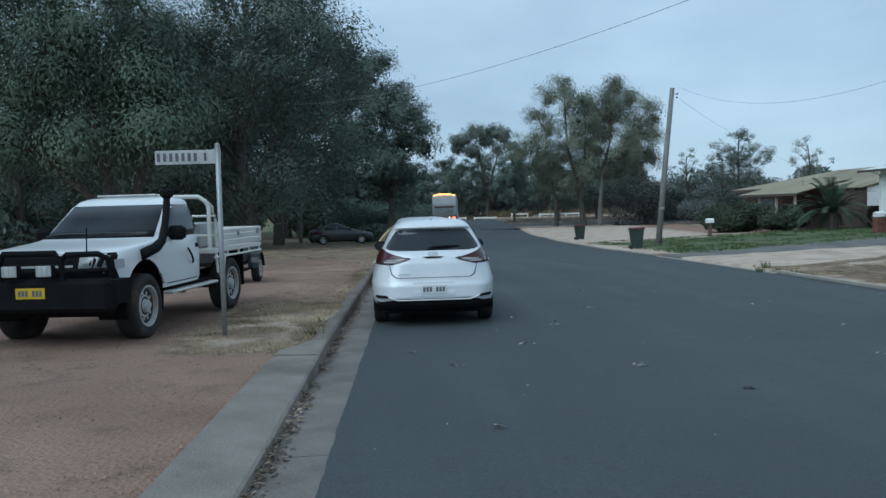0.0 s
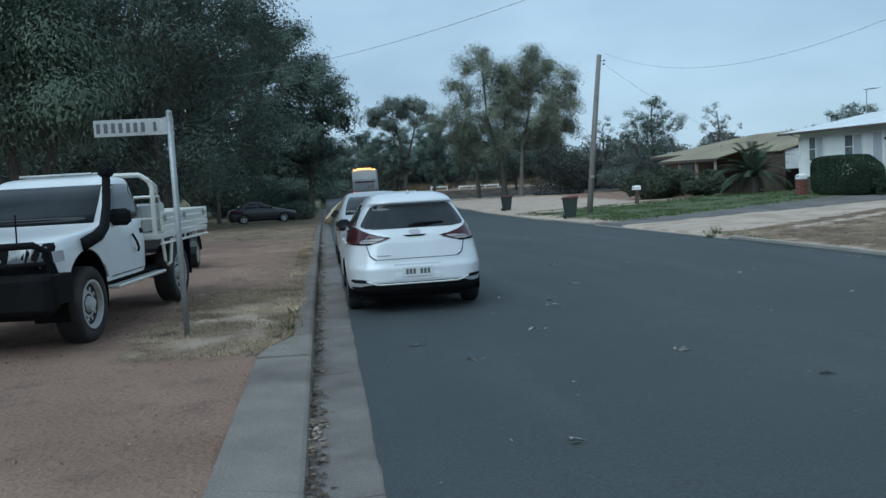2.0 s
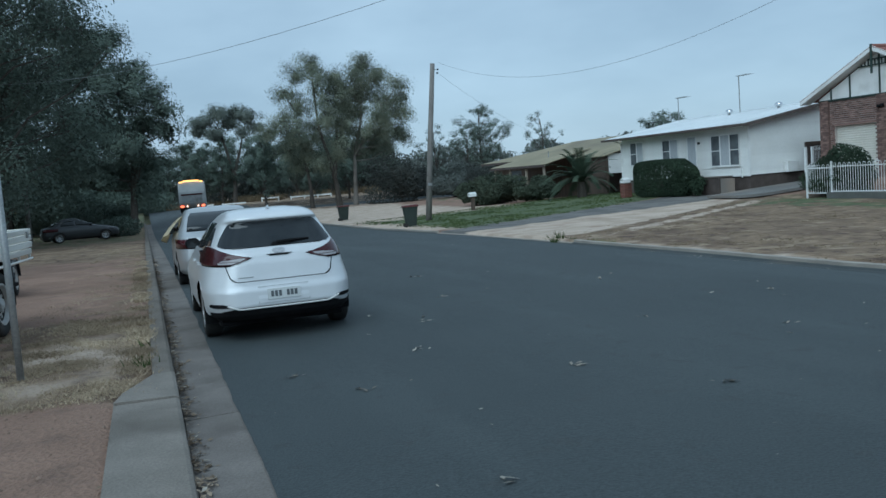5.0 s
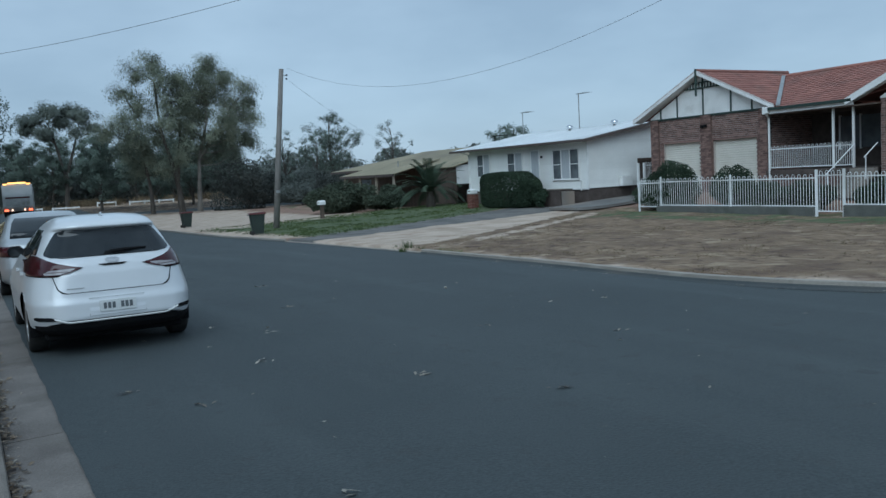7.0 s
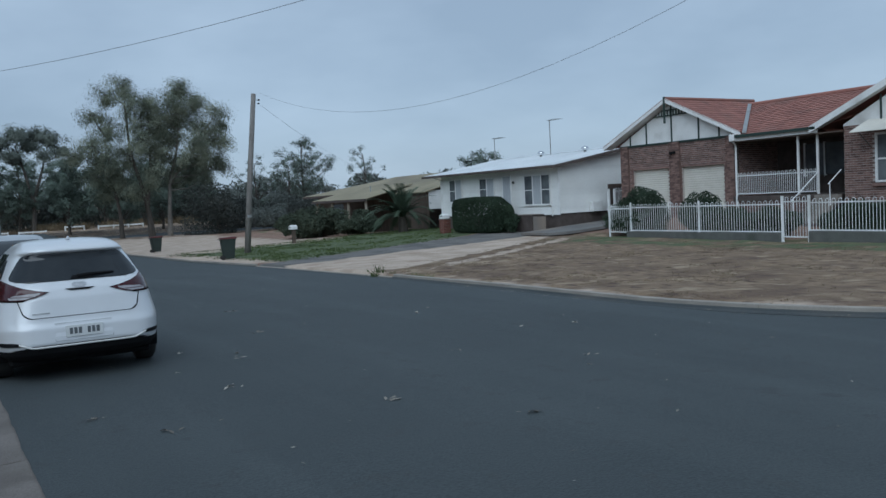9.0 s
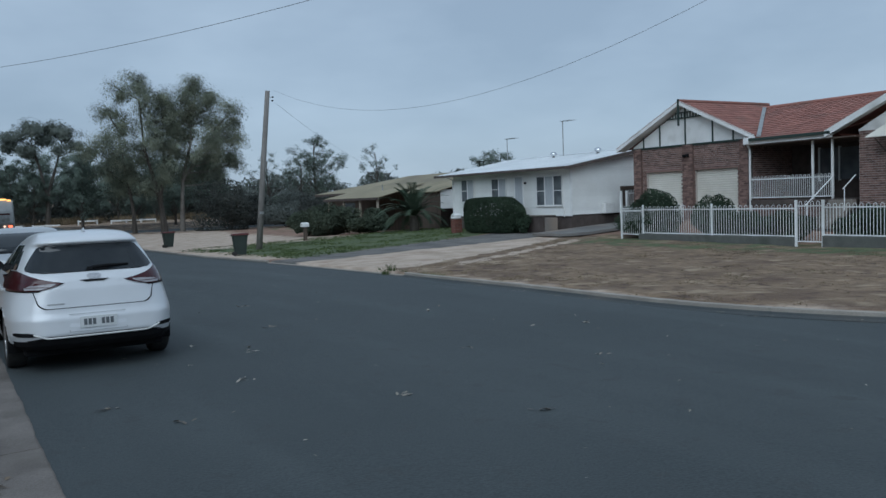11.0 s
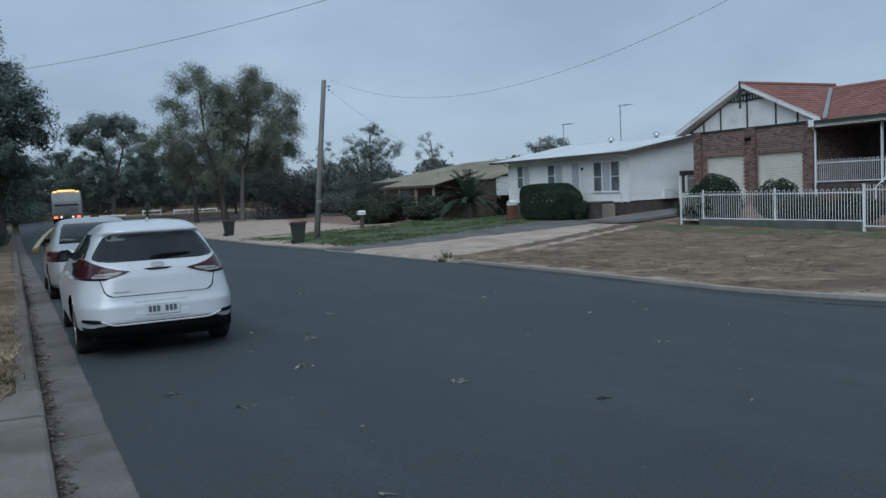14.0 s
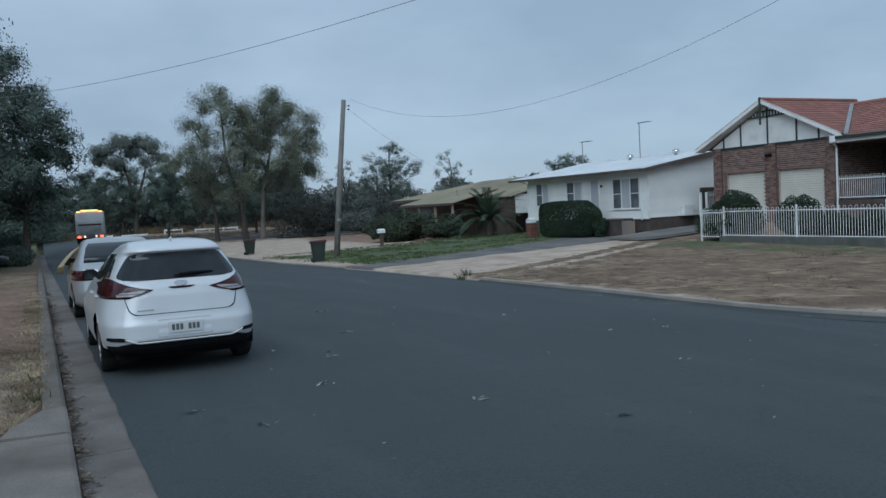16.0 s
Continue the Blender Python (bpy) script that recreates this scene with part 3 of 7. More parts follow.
GUM = lobed_tree(8, [([(0, 0, -0.4), (-0.2, 0, 2.4), (-0.7, 0.1, 5.2), (-1.7, 0, 9.0), (-1.9, 0, 14.0)], 0.34), ([(-0.3, 0, 3.4), (0.3, 0.2, 7.5), (0.4, 0, 12.0)], 0.20), ([(-2.9, 0.8, -0.4), (-3.0, 0.7, 2.6), (-3.6, 0.4, 6.5), (-4.2, 0.2, 11.0)], 0.24)],
                 [(-1.9, 0.4, 16.0, 1.4), (-3.9, -0.8, 14.8, 1.3), (-4.9, 0.8, 12.9, 1.2), (-1.5, -1.2, 13.9, 1.6), (0.7, 0.8, 14.3, 1.2), (-3.4, 1.4, 11.4, 1.6), (-0.5, -0.6, 11.6, 1.7),
                  (-5.6, -1.0, 9.8, 1.4), (-6.9, 0.6, 8.9, 1.2), (-4.3, -1.8, 8.3, 1.7), (-1.6, 1.4, 8.7, 1.8), (-3.1, 0.2, 6.6, 1.4), (0.2, -1.2, 6.8, 1.4), (-1.0, -2.0, 9.8, 1.4), (-5.0, 0.9, 6.4, 1.3), (-2.0, -1.4, 5.0, 1.2), (-3.9, 1.2, 5.0, 1.2), (-0.6, 1.0, 5.4, 1.1), (1.6, 0.2, 11.4, 1.4), (1.4, -0.8, 8.6, 1.4)],
                 62000, 0.098, droop=0.9, narrow=0.34)
GUM_B = lobed_tree(15, [([(0, 0, -0.4), (0.1, 0, 2.4), (0.3, 0.1, 5.4), (1.3, 0, 9.2), (1.8, 0, 13.6)], 0.27), ([(0.35, 0, 5.6), (2.4, -0.3, 8.4), (4.4, 0, 11.2)], 0.15)],
                   [(1.9, 0.5, 15.6, 1.4), (0.8, -0.9, 14.2, 1.3), (3.4, 0.7, 14.3, 1.3), (5.4, -0.6, 13.2, 1.1), (2.6, 1.2, 12.6, 1.7), (4.6, 0.4, 11.5, 1.4), (6.1, -0.4, 9.9, 1.2), (3.4, -1.6, 9.9, 1.7),
                    (0.8, 1.2, 10.6, 1.5), (5.8, 0.8, 8.3, 1.0), (4.0, -0.6, 7.8, 1.3), (1.7, -1.2, 8.0, 1.4), (2.6, 0.9, 6.3, 1.0), (6.4, 0.2, 11.8, 0.8), (4.4, 1.0, 6.0, 1.0), (1.0, 0.8, 6.2, 1.1), (0.4, -0.6, 12.4, 1.2), (-0.6, 0.5, 13.0, 1.2), (-0.8, -0.5, 9.2, 1.3), (6.0, 0.4, 7.4, 0.9)],
                   62000, 0.098, droop=0.9, narrow=0.34)
DOME_GUM = lobed_tree(29, [([(0, 0, -0.4), (0.2, 0, 4.0), (-0.6, 0, 8.0), (-1.4, 0, 11.2)], 0.30), ([(0.2, 0, 4.2), (1.4, 0.3, 8.0), (2.2, 0, 11.0)], 0.22)],
                      [(-3.2, 0.3, 11.5, 1.4), (-1.2, -0.5, 12.5, 1.5), (1.2, 0.4, 12.8, 1.4), (2.8, -0.4, 12.0, 1.2), (0.0, 0.8, 11.5, 1.2), (3.9, 0.3, 10.5, 1.0), (-2.0, -0.8, 10.0, 1.1), (-4.4, 0.2, 10.5, 1.0), (1.8, -0.7, 10.1, 0.9)],
                      17000, 0.15, droop=0.3, narrow=0.4, flat=0.55)
FAR_GUM = clump_tree(35, 14, 0.25, 4.6, 0.20, 30, 10500, 0.15, droop=0.2, size=0.32, flat=0.6, twigs=5)
FAR_GUM_B = clump_tree(46, 14, 0.25, 5.0, 0.10, 34, 10500, 0.155, droop=0.2, size=0.32, flat=0.65, twigs=5)
THIN = clump_tree(57, 10.5, 0.16, 3.7, 0.16, 64, 15000, 0.08, size=0.20)
BARE = clump_tree(58, 9.5, 0.16, 2.8, 0.2, 40, 4600, 0.065, size=0.18)

VERGE_TREE = lobed_tree(5, [([(0, 0, -0.4), (-0.15, 0, 1.4), (-0.5, 0.1, 3.0), (-0.9, 0, 5.4), (-1.2, 0, 8.2)], 0.26), ([(-0.1, 0, 1.3), (0.5, 0.2, 2.6), (1.0, 0, 4.6), (0.9, 0, 7.4)], 0.16), ([(-0.2, 0, 1.6), (-1.6, -0.2, 2.9), (-3.2, 0, 5.0)], 0.14)],
                        [(-3.1, -0.4, 3.8, 0.9), (-2.1, 0.8, 4.5, 0.9), (-1.1, -0.9, 4.0, 0.9), (0.1, 0.7, 4.1, 0.9), (1.2, -0.5, 4.3, 0.9), (1.8, 0.4, 5.0, 0.8), (-2.8, 0.5, 5.7, 1.0), (-1.4, -0.7, 5.9, 1.0),
                         (0.0, 0.6, 5.6, 1.0), (1.1, -0.3, 5.8, 0.9), (-3.5, -0.6, 7.0, 1.0), (-2.0, 0.6, 7.3, 1.0), (-0.6, -0.6, 7.1, 1.0), (0.8, 0.4, 7.0, 0.9), (-4.7, 0.3, 4.5, 1.0), (-4.8, -0.5, 6.2, 1.1),
                         (-5.8, 0.4, 5.3, 1.0), (-2.8, 0.2, 8.6, 1.0), (-1.2, -0.4, 8.8, 1.0), (0.3, 0.5, 8.4, 0.9), (-4.3, 0.7, 8.2, 1.0), (-6.4, -0.4, 7.0, 1.1)],
                        84000, 0.070, droop=1.0, spray=20, narrow=0.34, limb_r=0.05)
plant_tree(VERGE_TREE, -7.8, 24, height(-7.8, 24), 0, 1.0, BARK, LEAF_VERGE, "spreading dark green tree with drooping foliage on the verge", "verge trees")
for meshes, x, y, s, turn in (
        (SHEOAK, -18, 40, 0.80, 140), (SHEOAK_B, -8.2, 45, 1.15, 200), (SHEOAK, -14.5, 47, 0.95, 30),
        (SHEOAK_C, -8.5, 58, 1.2, 260), (SHEOAK_C, -16, 58, 0.95, 20), (SHEOAK_C, -11, 76, 1.2, 100),
        (SHEOAK_C, -24, 56, 0.7, 160), (SHEOAK_C, -20, 74, 1.0, 10), (SHEOAK_C, -30, 68, 0.8, 300)):
    plant_tree(meshes, x, y, height(x, y), turn, s, BARK, LEAF_DARK, "tall dark sheoak with drooping needle foliage on the verge", "verge trees")
plant_tree(DARK_GUM, -1.4, 76, height(-1.4, 76), 0, 1.0, BARK, LEAF_DARK, "tall dark gum with clumped foliage at the verge", "verge trees")
# unseen second gum, added for the windscreen's reflection and some shade on the verge
plant_tree(DARK_GUM, -11.5, 5.0, height(-11.5, 5.0), 0, 0.85, BARK, LEAF_DARK, "tall dark gum with clumped foliage at the verge", "verge trees")
bm = bm_tube([(0, 0, -0.3), (0.03, 0, 2.2), (0.05, 0.02, 4.6)], [0.15, 0.13, 0.12], 10)
o = tagged(part("timber_pole", bm, POLE_WOOD, None, "", True), "grey timber pole standing among the verge trees", "pole")
o.matrix_world = pose(-7.7, 62, height(-7.7, 62))
# unseen trees along the street behind the viewer, added to mirror in the glass
for meshes, x, y, turn in ((FAR_GUM, -9, -16, 50), (FAR_GUM_B, 3, -24, 120), (FAR_GUM, 15, -18, 10), (FAR_GUM_B, -18, -4, 230)):
    plant_tree(meshes, x, y, height(x, y), turn, 0.8, BARK, LEAF_DARK, "dark sheoak beside the street", "verge trees")
plant_tree(GUM, 18.5, 86, height(18.5, 86), 0, 0.92, BARK, LEAF_GUM, "gum tree with sparse olive crown and dark forked trunk", "gum trees")
plant_tree(GUM_B, 20.2, 86, height(20.2, 86), 0, 0.94, PALE_BARK, LEAF_GUM, "gum tree with sparse olive crown and pale trunk", "gum trees")
plant_tree(DOME_GUM, 11.4, 119, height(11.4, 119), 0, 1.0, BARK, LEAF_HAZED_OLIVE, "spreading gum tree beyond the white rails", "bush trees")
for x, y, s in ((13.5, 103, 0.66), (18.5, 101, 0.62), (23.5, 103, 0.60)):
    plant_tree(FAR_GUM_B, x, y, height(x, y) - 0.1, x * 19, s, BARK, LEAF_HAZED_OLIVE, "shorter gum tree behind the roadside gums", "bush trees")
plant_tree(THIN, 44.5, 110, height(44.5, 110), 25, 1.12, BARK, LEAF_DARK, "dark open-branched tree behind the tan-roofed house", "bush trees")
plant_tree(BARE, 53.8, 110, height(53.8, 110), 80, 1.08, BARK, LEAF_DARK, "thin nearly bare tree behind the houses", "bush trees")
plant_tree(BARE, 33.5, 98, height(33.5, 98), 10, 0.9, BARK, LEAF_DARK, "thin nearly bare tree behind the houses", "bush trees")
plant_tree(BARE, 38.5, 100, height(38.5, 100), 200, 0.85, BARK, LEAF_DARK, "thin nearly bare tree behind the houses", "bush trees")
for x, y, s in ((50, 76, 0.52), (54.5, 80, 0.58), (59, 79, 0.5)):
    plant_tree(FAR_GUM_B, x, y, height(x, y), x * 7, s, BARK, LEAF_HAZED_OLIVE, "gum tree showing over the white house's roof", "bush trees")
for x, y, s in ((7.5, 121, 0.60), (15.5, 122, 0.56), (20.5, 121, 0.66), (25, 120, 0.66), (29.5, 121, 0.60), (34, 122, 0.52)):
    plant_tree(FAR_GUM_B, x, y, height(x, y) - 0.1, x * 31, s, BARK, LEAF_HAZED_OLIVE, "distant gum tree at the edge of the bush", "bush trees")
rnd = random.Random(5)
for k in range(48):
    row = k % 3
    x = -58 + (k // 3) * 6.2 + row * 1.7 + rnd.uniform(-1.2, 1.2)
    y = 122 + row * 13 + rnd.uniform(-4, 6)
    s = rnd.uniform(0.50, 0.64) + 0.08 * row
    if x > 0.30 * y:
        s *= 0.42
    plant_tree(FAR_GUM if k % 2 else FAR_GUM_B, x, y, height(x, y) - 0.1, rnd.uniform(0, 360), s, BARK, LEAF_HAZED_OLIVE, "distant gum tree at the edge of the bush", "bush trees")


# ---- vehicles ----
WHITE_PAINT = car_paint("white_paint", (0.80, 0.805, 0.80))
PEARL_PAINT = car_paint("pearl_white_paint", (0.70, 0.71, 0.725), 0.12)
SILVER_PAINT = car_paint("silver_paint", (0.48, 0.49, 0.50), 0.55)
DARK_PAINT = car_paint("dark_paint", (0.018, 0.020, 0.024))
CREAM_PAINT = car_paint("cream_paint", (0.66, 0.64, 0.58))
BLACK_PLASTIC = surface("black_plastic", (0.006, 0.006, 0.007), (0.012, 0.012, 0.013), 6, 120, 0.9, 0, 0.2, dist=0.002)
BLACK_PLASTIC.node_tree.nodes["Principled BSDF"].inputs["Specular IOR Level"].default_value = 0.15
TYRE = surface("tyre_rubber", (0.012, 0.012, 0.012), (0.026, 0.025, 0.024), 8, 70, 0.85, 0, 0.3, dirt=(0.06, 0.045, 0.035), dist=0.004)
ALLOY = surface("alloy", (0.42, 0.42, 0.43), (0.56, 0.56, 0.57), 6, 60, 0.35, 0.8, 0.1, dist=0.002)
STEEL_WHITE = surface("white_steel_rim", (0.40, 0.40, 0.39), (0.54, 0.54, 0.52), 6, 60, 0.5, 0, 0.1, dirt=(0.30, 0.24, 0.19), dist=0.002)
CHROME = plain("chrome", (0.72, 0.73, 0.75), 0.15, 1.0)
GALV = surface("galvanised_steel", (0.30, 0.31, 0.31), (0.42, 0.43, 0.43), 4, 50, 0.5, 0.6, 0.1, dirt=(0.2, 0.19, 0.17), dist=0.002)
RED_LENS = plain("red_lens", (0.050, 0.007, 0.010), 0.14)
HEAD_GLASS = surface("headlamp_glass", (0.07, 0.075, 0.08), (0.30, 0.31, 0.31), 9, 90, 0.15, 0.3, 0.2, dist=0.003)
SPOT_GLASS = surface("ribbed_spot_glass", (0.36, 0.37, 0.37), (0.60, 0.61, 0.61), 30, 120, 0.2, 0.2, 0.5, stretch=(1, 1, 0.1), dist=0.004)
CLEAR_LENS = plain("clear_lens", (0.36, 0.34, 0.35), 0.12)
PLATE_WHITE = plain("plate_white", (0.70, 0.71, 0.70), 0.4)
PLATE_YELLOW = plain("plate_yellow", (0.62, 0.42, 0.02), 0.4)
INK = plain("ink", (0.02, 0.02, 0.025), 0.5)
PLATE_INK = plain("plate_ink", (0.12, 0.13, 0.14), 0.5)
DARK_GLASS, dn, dl, db = node_mat("tinted_glass", 0.04)
db.inputs["Base Color"].default_value = (0.012, 0.015, 0.018, 1)
db.inputs["IOR"].default_value = 1.5
dl.new(blend(dn, dl, noise_fac(dn, dl, 2.0, 4), (0.010, 0.013, 0.016), (0.024, 0.028, 0.031)), db.inputs["Base Color"])
SCREEN_GLASS, sn, sl_, sb = node_mat("dark_windscreen", 0.05)
sl_.new(blend(sn, sl_, noise_fac(sn, sl_, 2.0, 4), (0.008, 0.010, 0.012), (0.020, 0.023, 0.026)), sb.inputs["Base Color"])
sb.inputs["Specular IOR Level"].default_value = 0.2
TRUCK_PAINT = surface("dull_truck_paint", (0.36, 0.37, 0.37), (0.46, 0.47, 0.47), 1.2, 40, 0.6, 0, 0.05, dirt=(0.28, 0.28, 0.27), dist=0.002)
BEACON = glow("amber_beacon", (1.0, 0.46, 0.12), 2.0)
TAIL_GLOW = glow("lit_tail_lamp", (1.0, 0.16, 0.07), 2.0)
LAMP_WHITE = glow("lit_white_lamp", (1.0, 0.60, 0.42), 1.6)
TRIM_STRIP = plain("pale_strip", (0.72, 0.71, 0.68), 0.3)
CLOTH = surface("cream_cloth", (0.62, 0.54, 0.36), (0.72, 0.64, 0.46), 4, 60, 0.9, 0, 0.4)


class Shell:
    """A car body made of level slices: for each height the rear, the front, the half width and how square its outline is."""

    def __init__(self, keys):
        self.keys = np.array(keys, float)

    def at(self, z):
        return [float(np.interp(z, self.keys[:, 0], self.keys[:, k])) for k in (1, 2, 3, 4)]

    def end(self, x, z, rear=True):
        yr, yf, w, n = self.at(z)
        c, h = (yr + yf) / 2, (yf - yr) / 2
        s = max(0.0, 1 - min(1.0, abs(x) / w) ** n) ** (1 / n) * h
        return c - s if rear else c + s

    def side(self, y, z):
        yr, yf, w, n = self.at(z)
        c, h = (yr + yf) / 2, (yf - yr) / 2
        return w * max(0.0, 1 - min(1.0, abs(y - c) / h) ** n) ** (1 / n)

    def body(self, z0, z1, steps, arches=(), around=96, grow=0.0):
        bm = bmesh.new()
        rings = []
        for z in np.linspace(z0, z1, steps):
            yr, yf, w, n = self.at(z)
            c, h = (yr + yf) / 2, (yf - yr) / 2
            a = np.linspace(0, math.tau, 1601)
            ca, sa = np.cos(a), np.sin(a)
            xs = np.sign(ca) * np.abs(ca) ** (2 / n) * (w + grow)
            ys_ = c + np.sign(sa) * np.abs(sa) ** (2 / n) * (h + grow)
            run = np.concatenate([[0], np.cumsum(np.hypot(np.diff(xs), np.diff(ys_)))])
            at = np.linspace(0, run[-1], around + 1)[:-1]
            rings.append([bm.verts.new((x, y, z)) for x, y in zip(np.interp(at, run, xs), np.interp(at, run, ys_))])
        for a, b in zip(rings, rings[1:]):
            for k in range(around):
                bm.faces.new((a[k], a[(k + 1) % around], b[(k + 1) % around], b[k]))
        bm.faces.new(rings[-1])
        if not arches:
            bm.faces.new(rings[0][::-1])
        for cy, cz, r in arches:
            gone = [f for f in bm.faces if len(f.verts) == 4 and all(math.hypot(v.co.y - cy, v.co.z - cz) < r and abs(v.co.x) > 0.35 for v in f.verts)]
            bmesh.ops.delete(bm, geom=gone, context='FACES')
            for v in bm.verts:
                d = math.hypot(v.co.y - cy, v.co.z - cz)
                if d < r and abs(v.co.x) > 0.35 and d > 1e-4:
                    k = r / d
                    v.co.y, v.co.z = cy + (v.co.y - cy) * k, max(z0, cz + (v.co.z - cz) * k)
        return bm

    def end_patch(self, rows, rear=True, out=0.006, thick=0.015, cols=18, bm=None):
        """A panel on the rear or front face. rows: height, left and right."""
        bm = bm or bmesh.new()
        sgn = -1 if rear else 1
        grids = []
        for o in (out, out - thick):
            g = []
            for z, xl, xr in rows:
                line = []
                for k in range(cols + 1):
                    u = 0.5 - 0.5 * math.cos(math.pi * k / cols)
                    x = xl + (xr - xl) * u
                    line.append(bm.verts.new((x * (1 + 0.004 * (o > 0)), self.end(x, z, rear) + sgn * o, z)))
                g.append(line)
            grids.append(g)
        self._close(bm, grids, len(rows), cols)
        return bm

    def side_patch(self, rows, sign, out=0.006, thick=0.015, cols=10, bm=None):
        """A panel on one side. rows: height, rear and front."""
        bm = bm or bmesh.new()
        grids = []
        for o in (out, out - thick):
            grids.append([[bm.verts.new((sign * (self.side(ya + (yb - ya) * k / cols, z) + o), ya + (yb - ya) * k / cols, z)) for k in range(cols + 1)] for z, ya, yb in rows])
        self._close(bm, grids, len(rows), cols)
        return bm

    @staticmethod
    def _close(bm, grids, nr, cols):
        for g in grids:
            for i in range(nr - 1):
                for k in range(cols):
                    bm.faces.new((g[i][k], g[i][k + 1], g[i + 1][k + 1], g[i + 1][k]))
        a, b = grids
        edge = [(i, 0) for i in range(nr)] + [(nr - 1, k) for k in range(1, cols + 1)] + [(i, cols) for i in range(nr - 2, -1, -1)] + [(0, k) for k in range(cols - 1, 0, -1)]
        for (i, k), (j, m) in zip(edge, edge[1:] + edge[:1]):
            bm.faces.new((a[i][k], a[j][m], b[j][m], b[i][k]))
        bmesh.ops.recalc_face_normals(bm, faces=bm.faces[:])


def lathe(profile, sides=28, bm=None, at=(0, 0, 0)):
    """Rings (x, radius) turned about the x axis."""
    bm = bm or bmesh.new()
    rings = [[bm.verts.new((at[0] + x, at[1] + r * math.cos(k * math.tau / sides), at[2] + r * math.sin(k * math.tau / sides))) for k in range(sides)] for x, r in profile]
    for a, b in zip(rings, rings[1:]):
        for k in range(sides):
            bm.faces.new((a[k], a[(k + 1) % sides], b[(k + 1) % sides], b[k]))
    bm.faces.new(rings[0])
    bm.faces.new(rings[-1][::-1])
    bmesh.ops.recalc_face_normals(bm, faces=bm.faces[:])
    return bm


def wheel(parent, x, y, r, width, rim_mat, spokes, out):
    """A wheel with its tyre and rim; out is the side that its face looks to."""
    hub = new("wheel")
    hub.parent = parent
    hub.matrix_local = pose(x, y, r) @ Matrix.Diagonal((out, 1, 1, 1))
    h = width / 2
    part("tyre", lathe([(-h, r * 0.66), (-h, r * 0.90), (-h * 0.8, r * 0.985), (-h * 0.4, r), (h * 0.4, r), (h * 0.8, r * 0.985), (h, r * 0.90), (h * 0.98, r * 0.68), (h * 0.6, r * 0.64)]), TYRE, hub, "worn black tyre", True)
    if not spokes:
        bm = lathe([(h * 0.2, r * 0.60), (h * 1.0, r * 0.64), (h * 0.98, r * 0.58), (h * 0.45, r * 0.53), (h * 0.40, r * 0.44), (h * 0.62, r * 0.34), (h * 0.58, r * 0.22), (h * 0.95, r * 0.17), (h * 1.0, 0.02)])
        for k in range(10):
            a = k * math.tau / 10
            lathe([(h * 0.45, r * 0.055), (h * 0.63, r * 0.055)], 8, bm, (0, r * 0.40 * math.cos(a), r * 0.40 * math.sin(a)))
        part("rim", bm, rim_mat, hub, "", False)
        return hub
    bm = lathe([(h * 0.2, r * 0.64), (h * 0.95, r * 0.665), (h * 0.9, r * 0.60), (h * 0.45, r * 0.56), (h * 0.35, r * 0.2), (h * 0.75, r * 0.16), (h * 0.8, 0.02)])
    if spokes:
        for k in range(spokes):
            a = k * math.tau / spokes
            c, s = math.cos(a), math.sin(a)
            p = [bm.verts.new((xx, rr * c - ww * s, rr * s + ww * c)) for xx, rr, ww in
                 ((h * 0.85, r * 0.12, r * 0.07), (h * 0.85, r * 0.12, -r * 0.07), (h * 0.92, r * 0.62, -r * 0.05), (h * 0.92, r * 0.62, r * 0.05))]
            bm.faces.new(p)
    part("rim", bm, rim_mat, hub, "", False)
    part("brake_disc", lathe([(h * 0.33, r * 0.5), (h * 0.41, r * 0.5)]), BLACK_PLASTIC, hub)
    return hub


def arch_lining(parent, cy, cz, r, x0, x1):
    bm = bmesh.new()
    n = 18
    rows = [[bm.verts.new((x, cy + r * math.cos(a), cz + r * math.sin(a))) for a in np.linspace(-0.35, math.pi + 0.35, n)] for x in (x0, x1)]
    for k in range(n - 1):
        bm.faces.new((rows[0][k], rows[0][k + 1], rows[1][k + 1], rows[1][k]))
    bm.faces.new(rows[0])
    return part("wheel_arch", bm, BLACK_PLASTIC, parent)


def plate_bars(parent, y, zc, width, high, base, rear, count=6, thick=0.008):
    """A number plate whose characters are plain bars."""
    s = -1 if rear else 1
    pl = part("number_plate", bm_box(-width / 2, width / 2, y, y + s * thick, zc - high / 2, zc + high / 2, 0.002), base, parent, "number plate with plain bars")
    step = width * 0.84 / count
    for k in range(count):
        if k == count // 2:
            continue
        x = -width * 0.42 + step * (k + 0.5)
        part("plate_bar", bm_box(x - step * 0.36, x + step * 0.36, y + s * thick, y + s * (thick + 0.003), zc - high * 0.27, zc + high * 0.27), PLATE_INK, pl)
    return pl


def mirror(parent, x, y, z, paint, s=1.0):
    m = new("door_mirror")
    m.parent = parent
    m.matrix_local = pose(x, y, z)
    g = math.copysign(1, x)
    part("mirror_shell", bm_box(min(0, g * 0.20) * s, max(0, g * 0.20) * s, -0.06, 0.07, -0.07 * s, 0.08 * s, 0.05), paint, m)
    part("mirror_glass", bm_box(min(g * 0.02, g * 0.18) * s, max(g * 0.02, g * 0.18) * s, -0.066, -0.0605, -0.05 * s, 0.06 * s), DARK_GLASS, m)


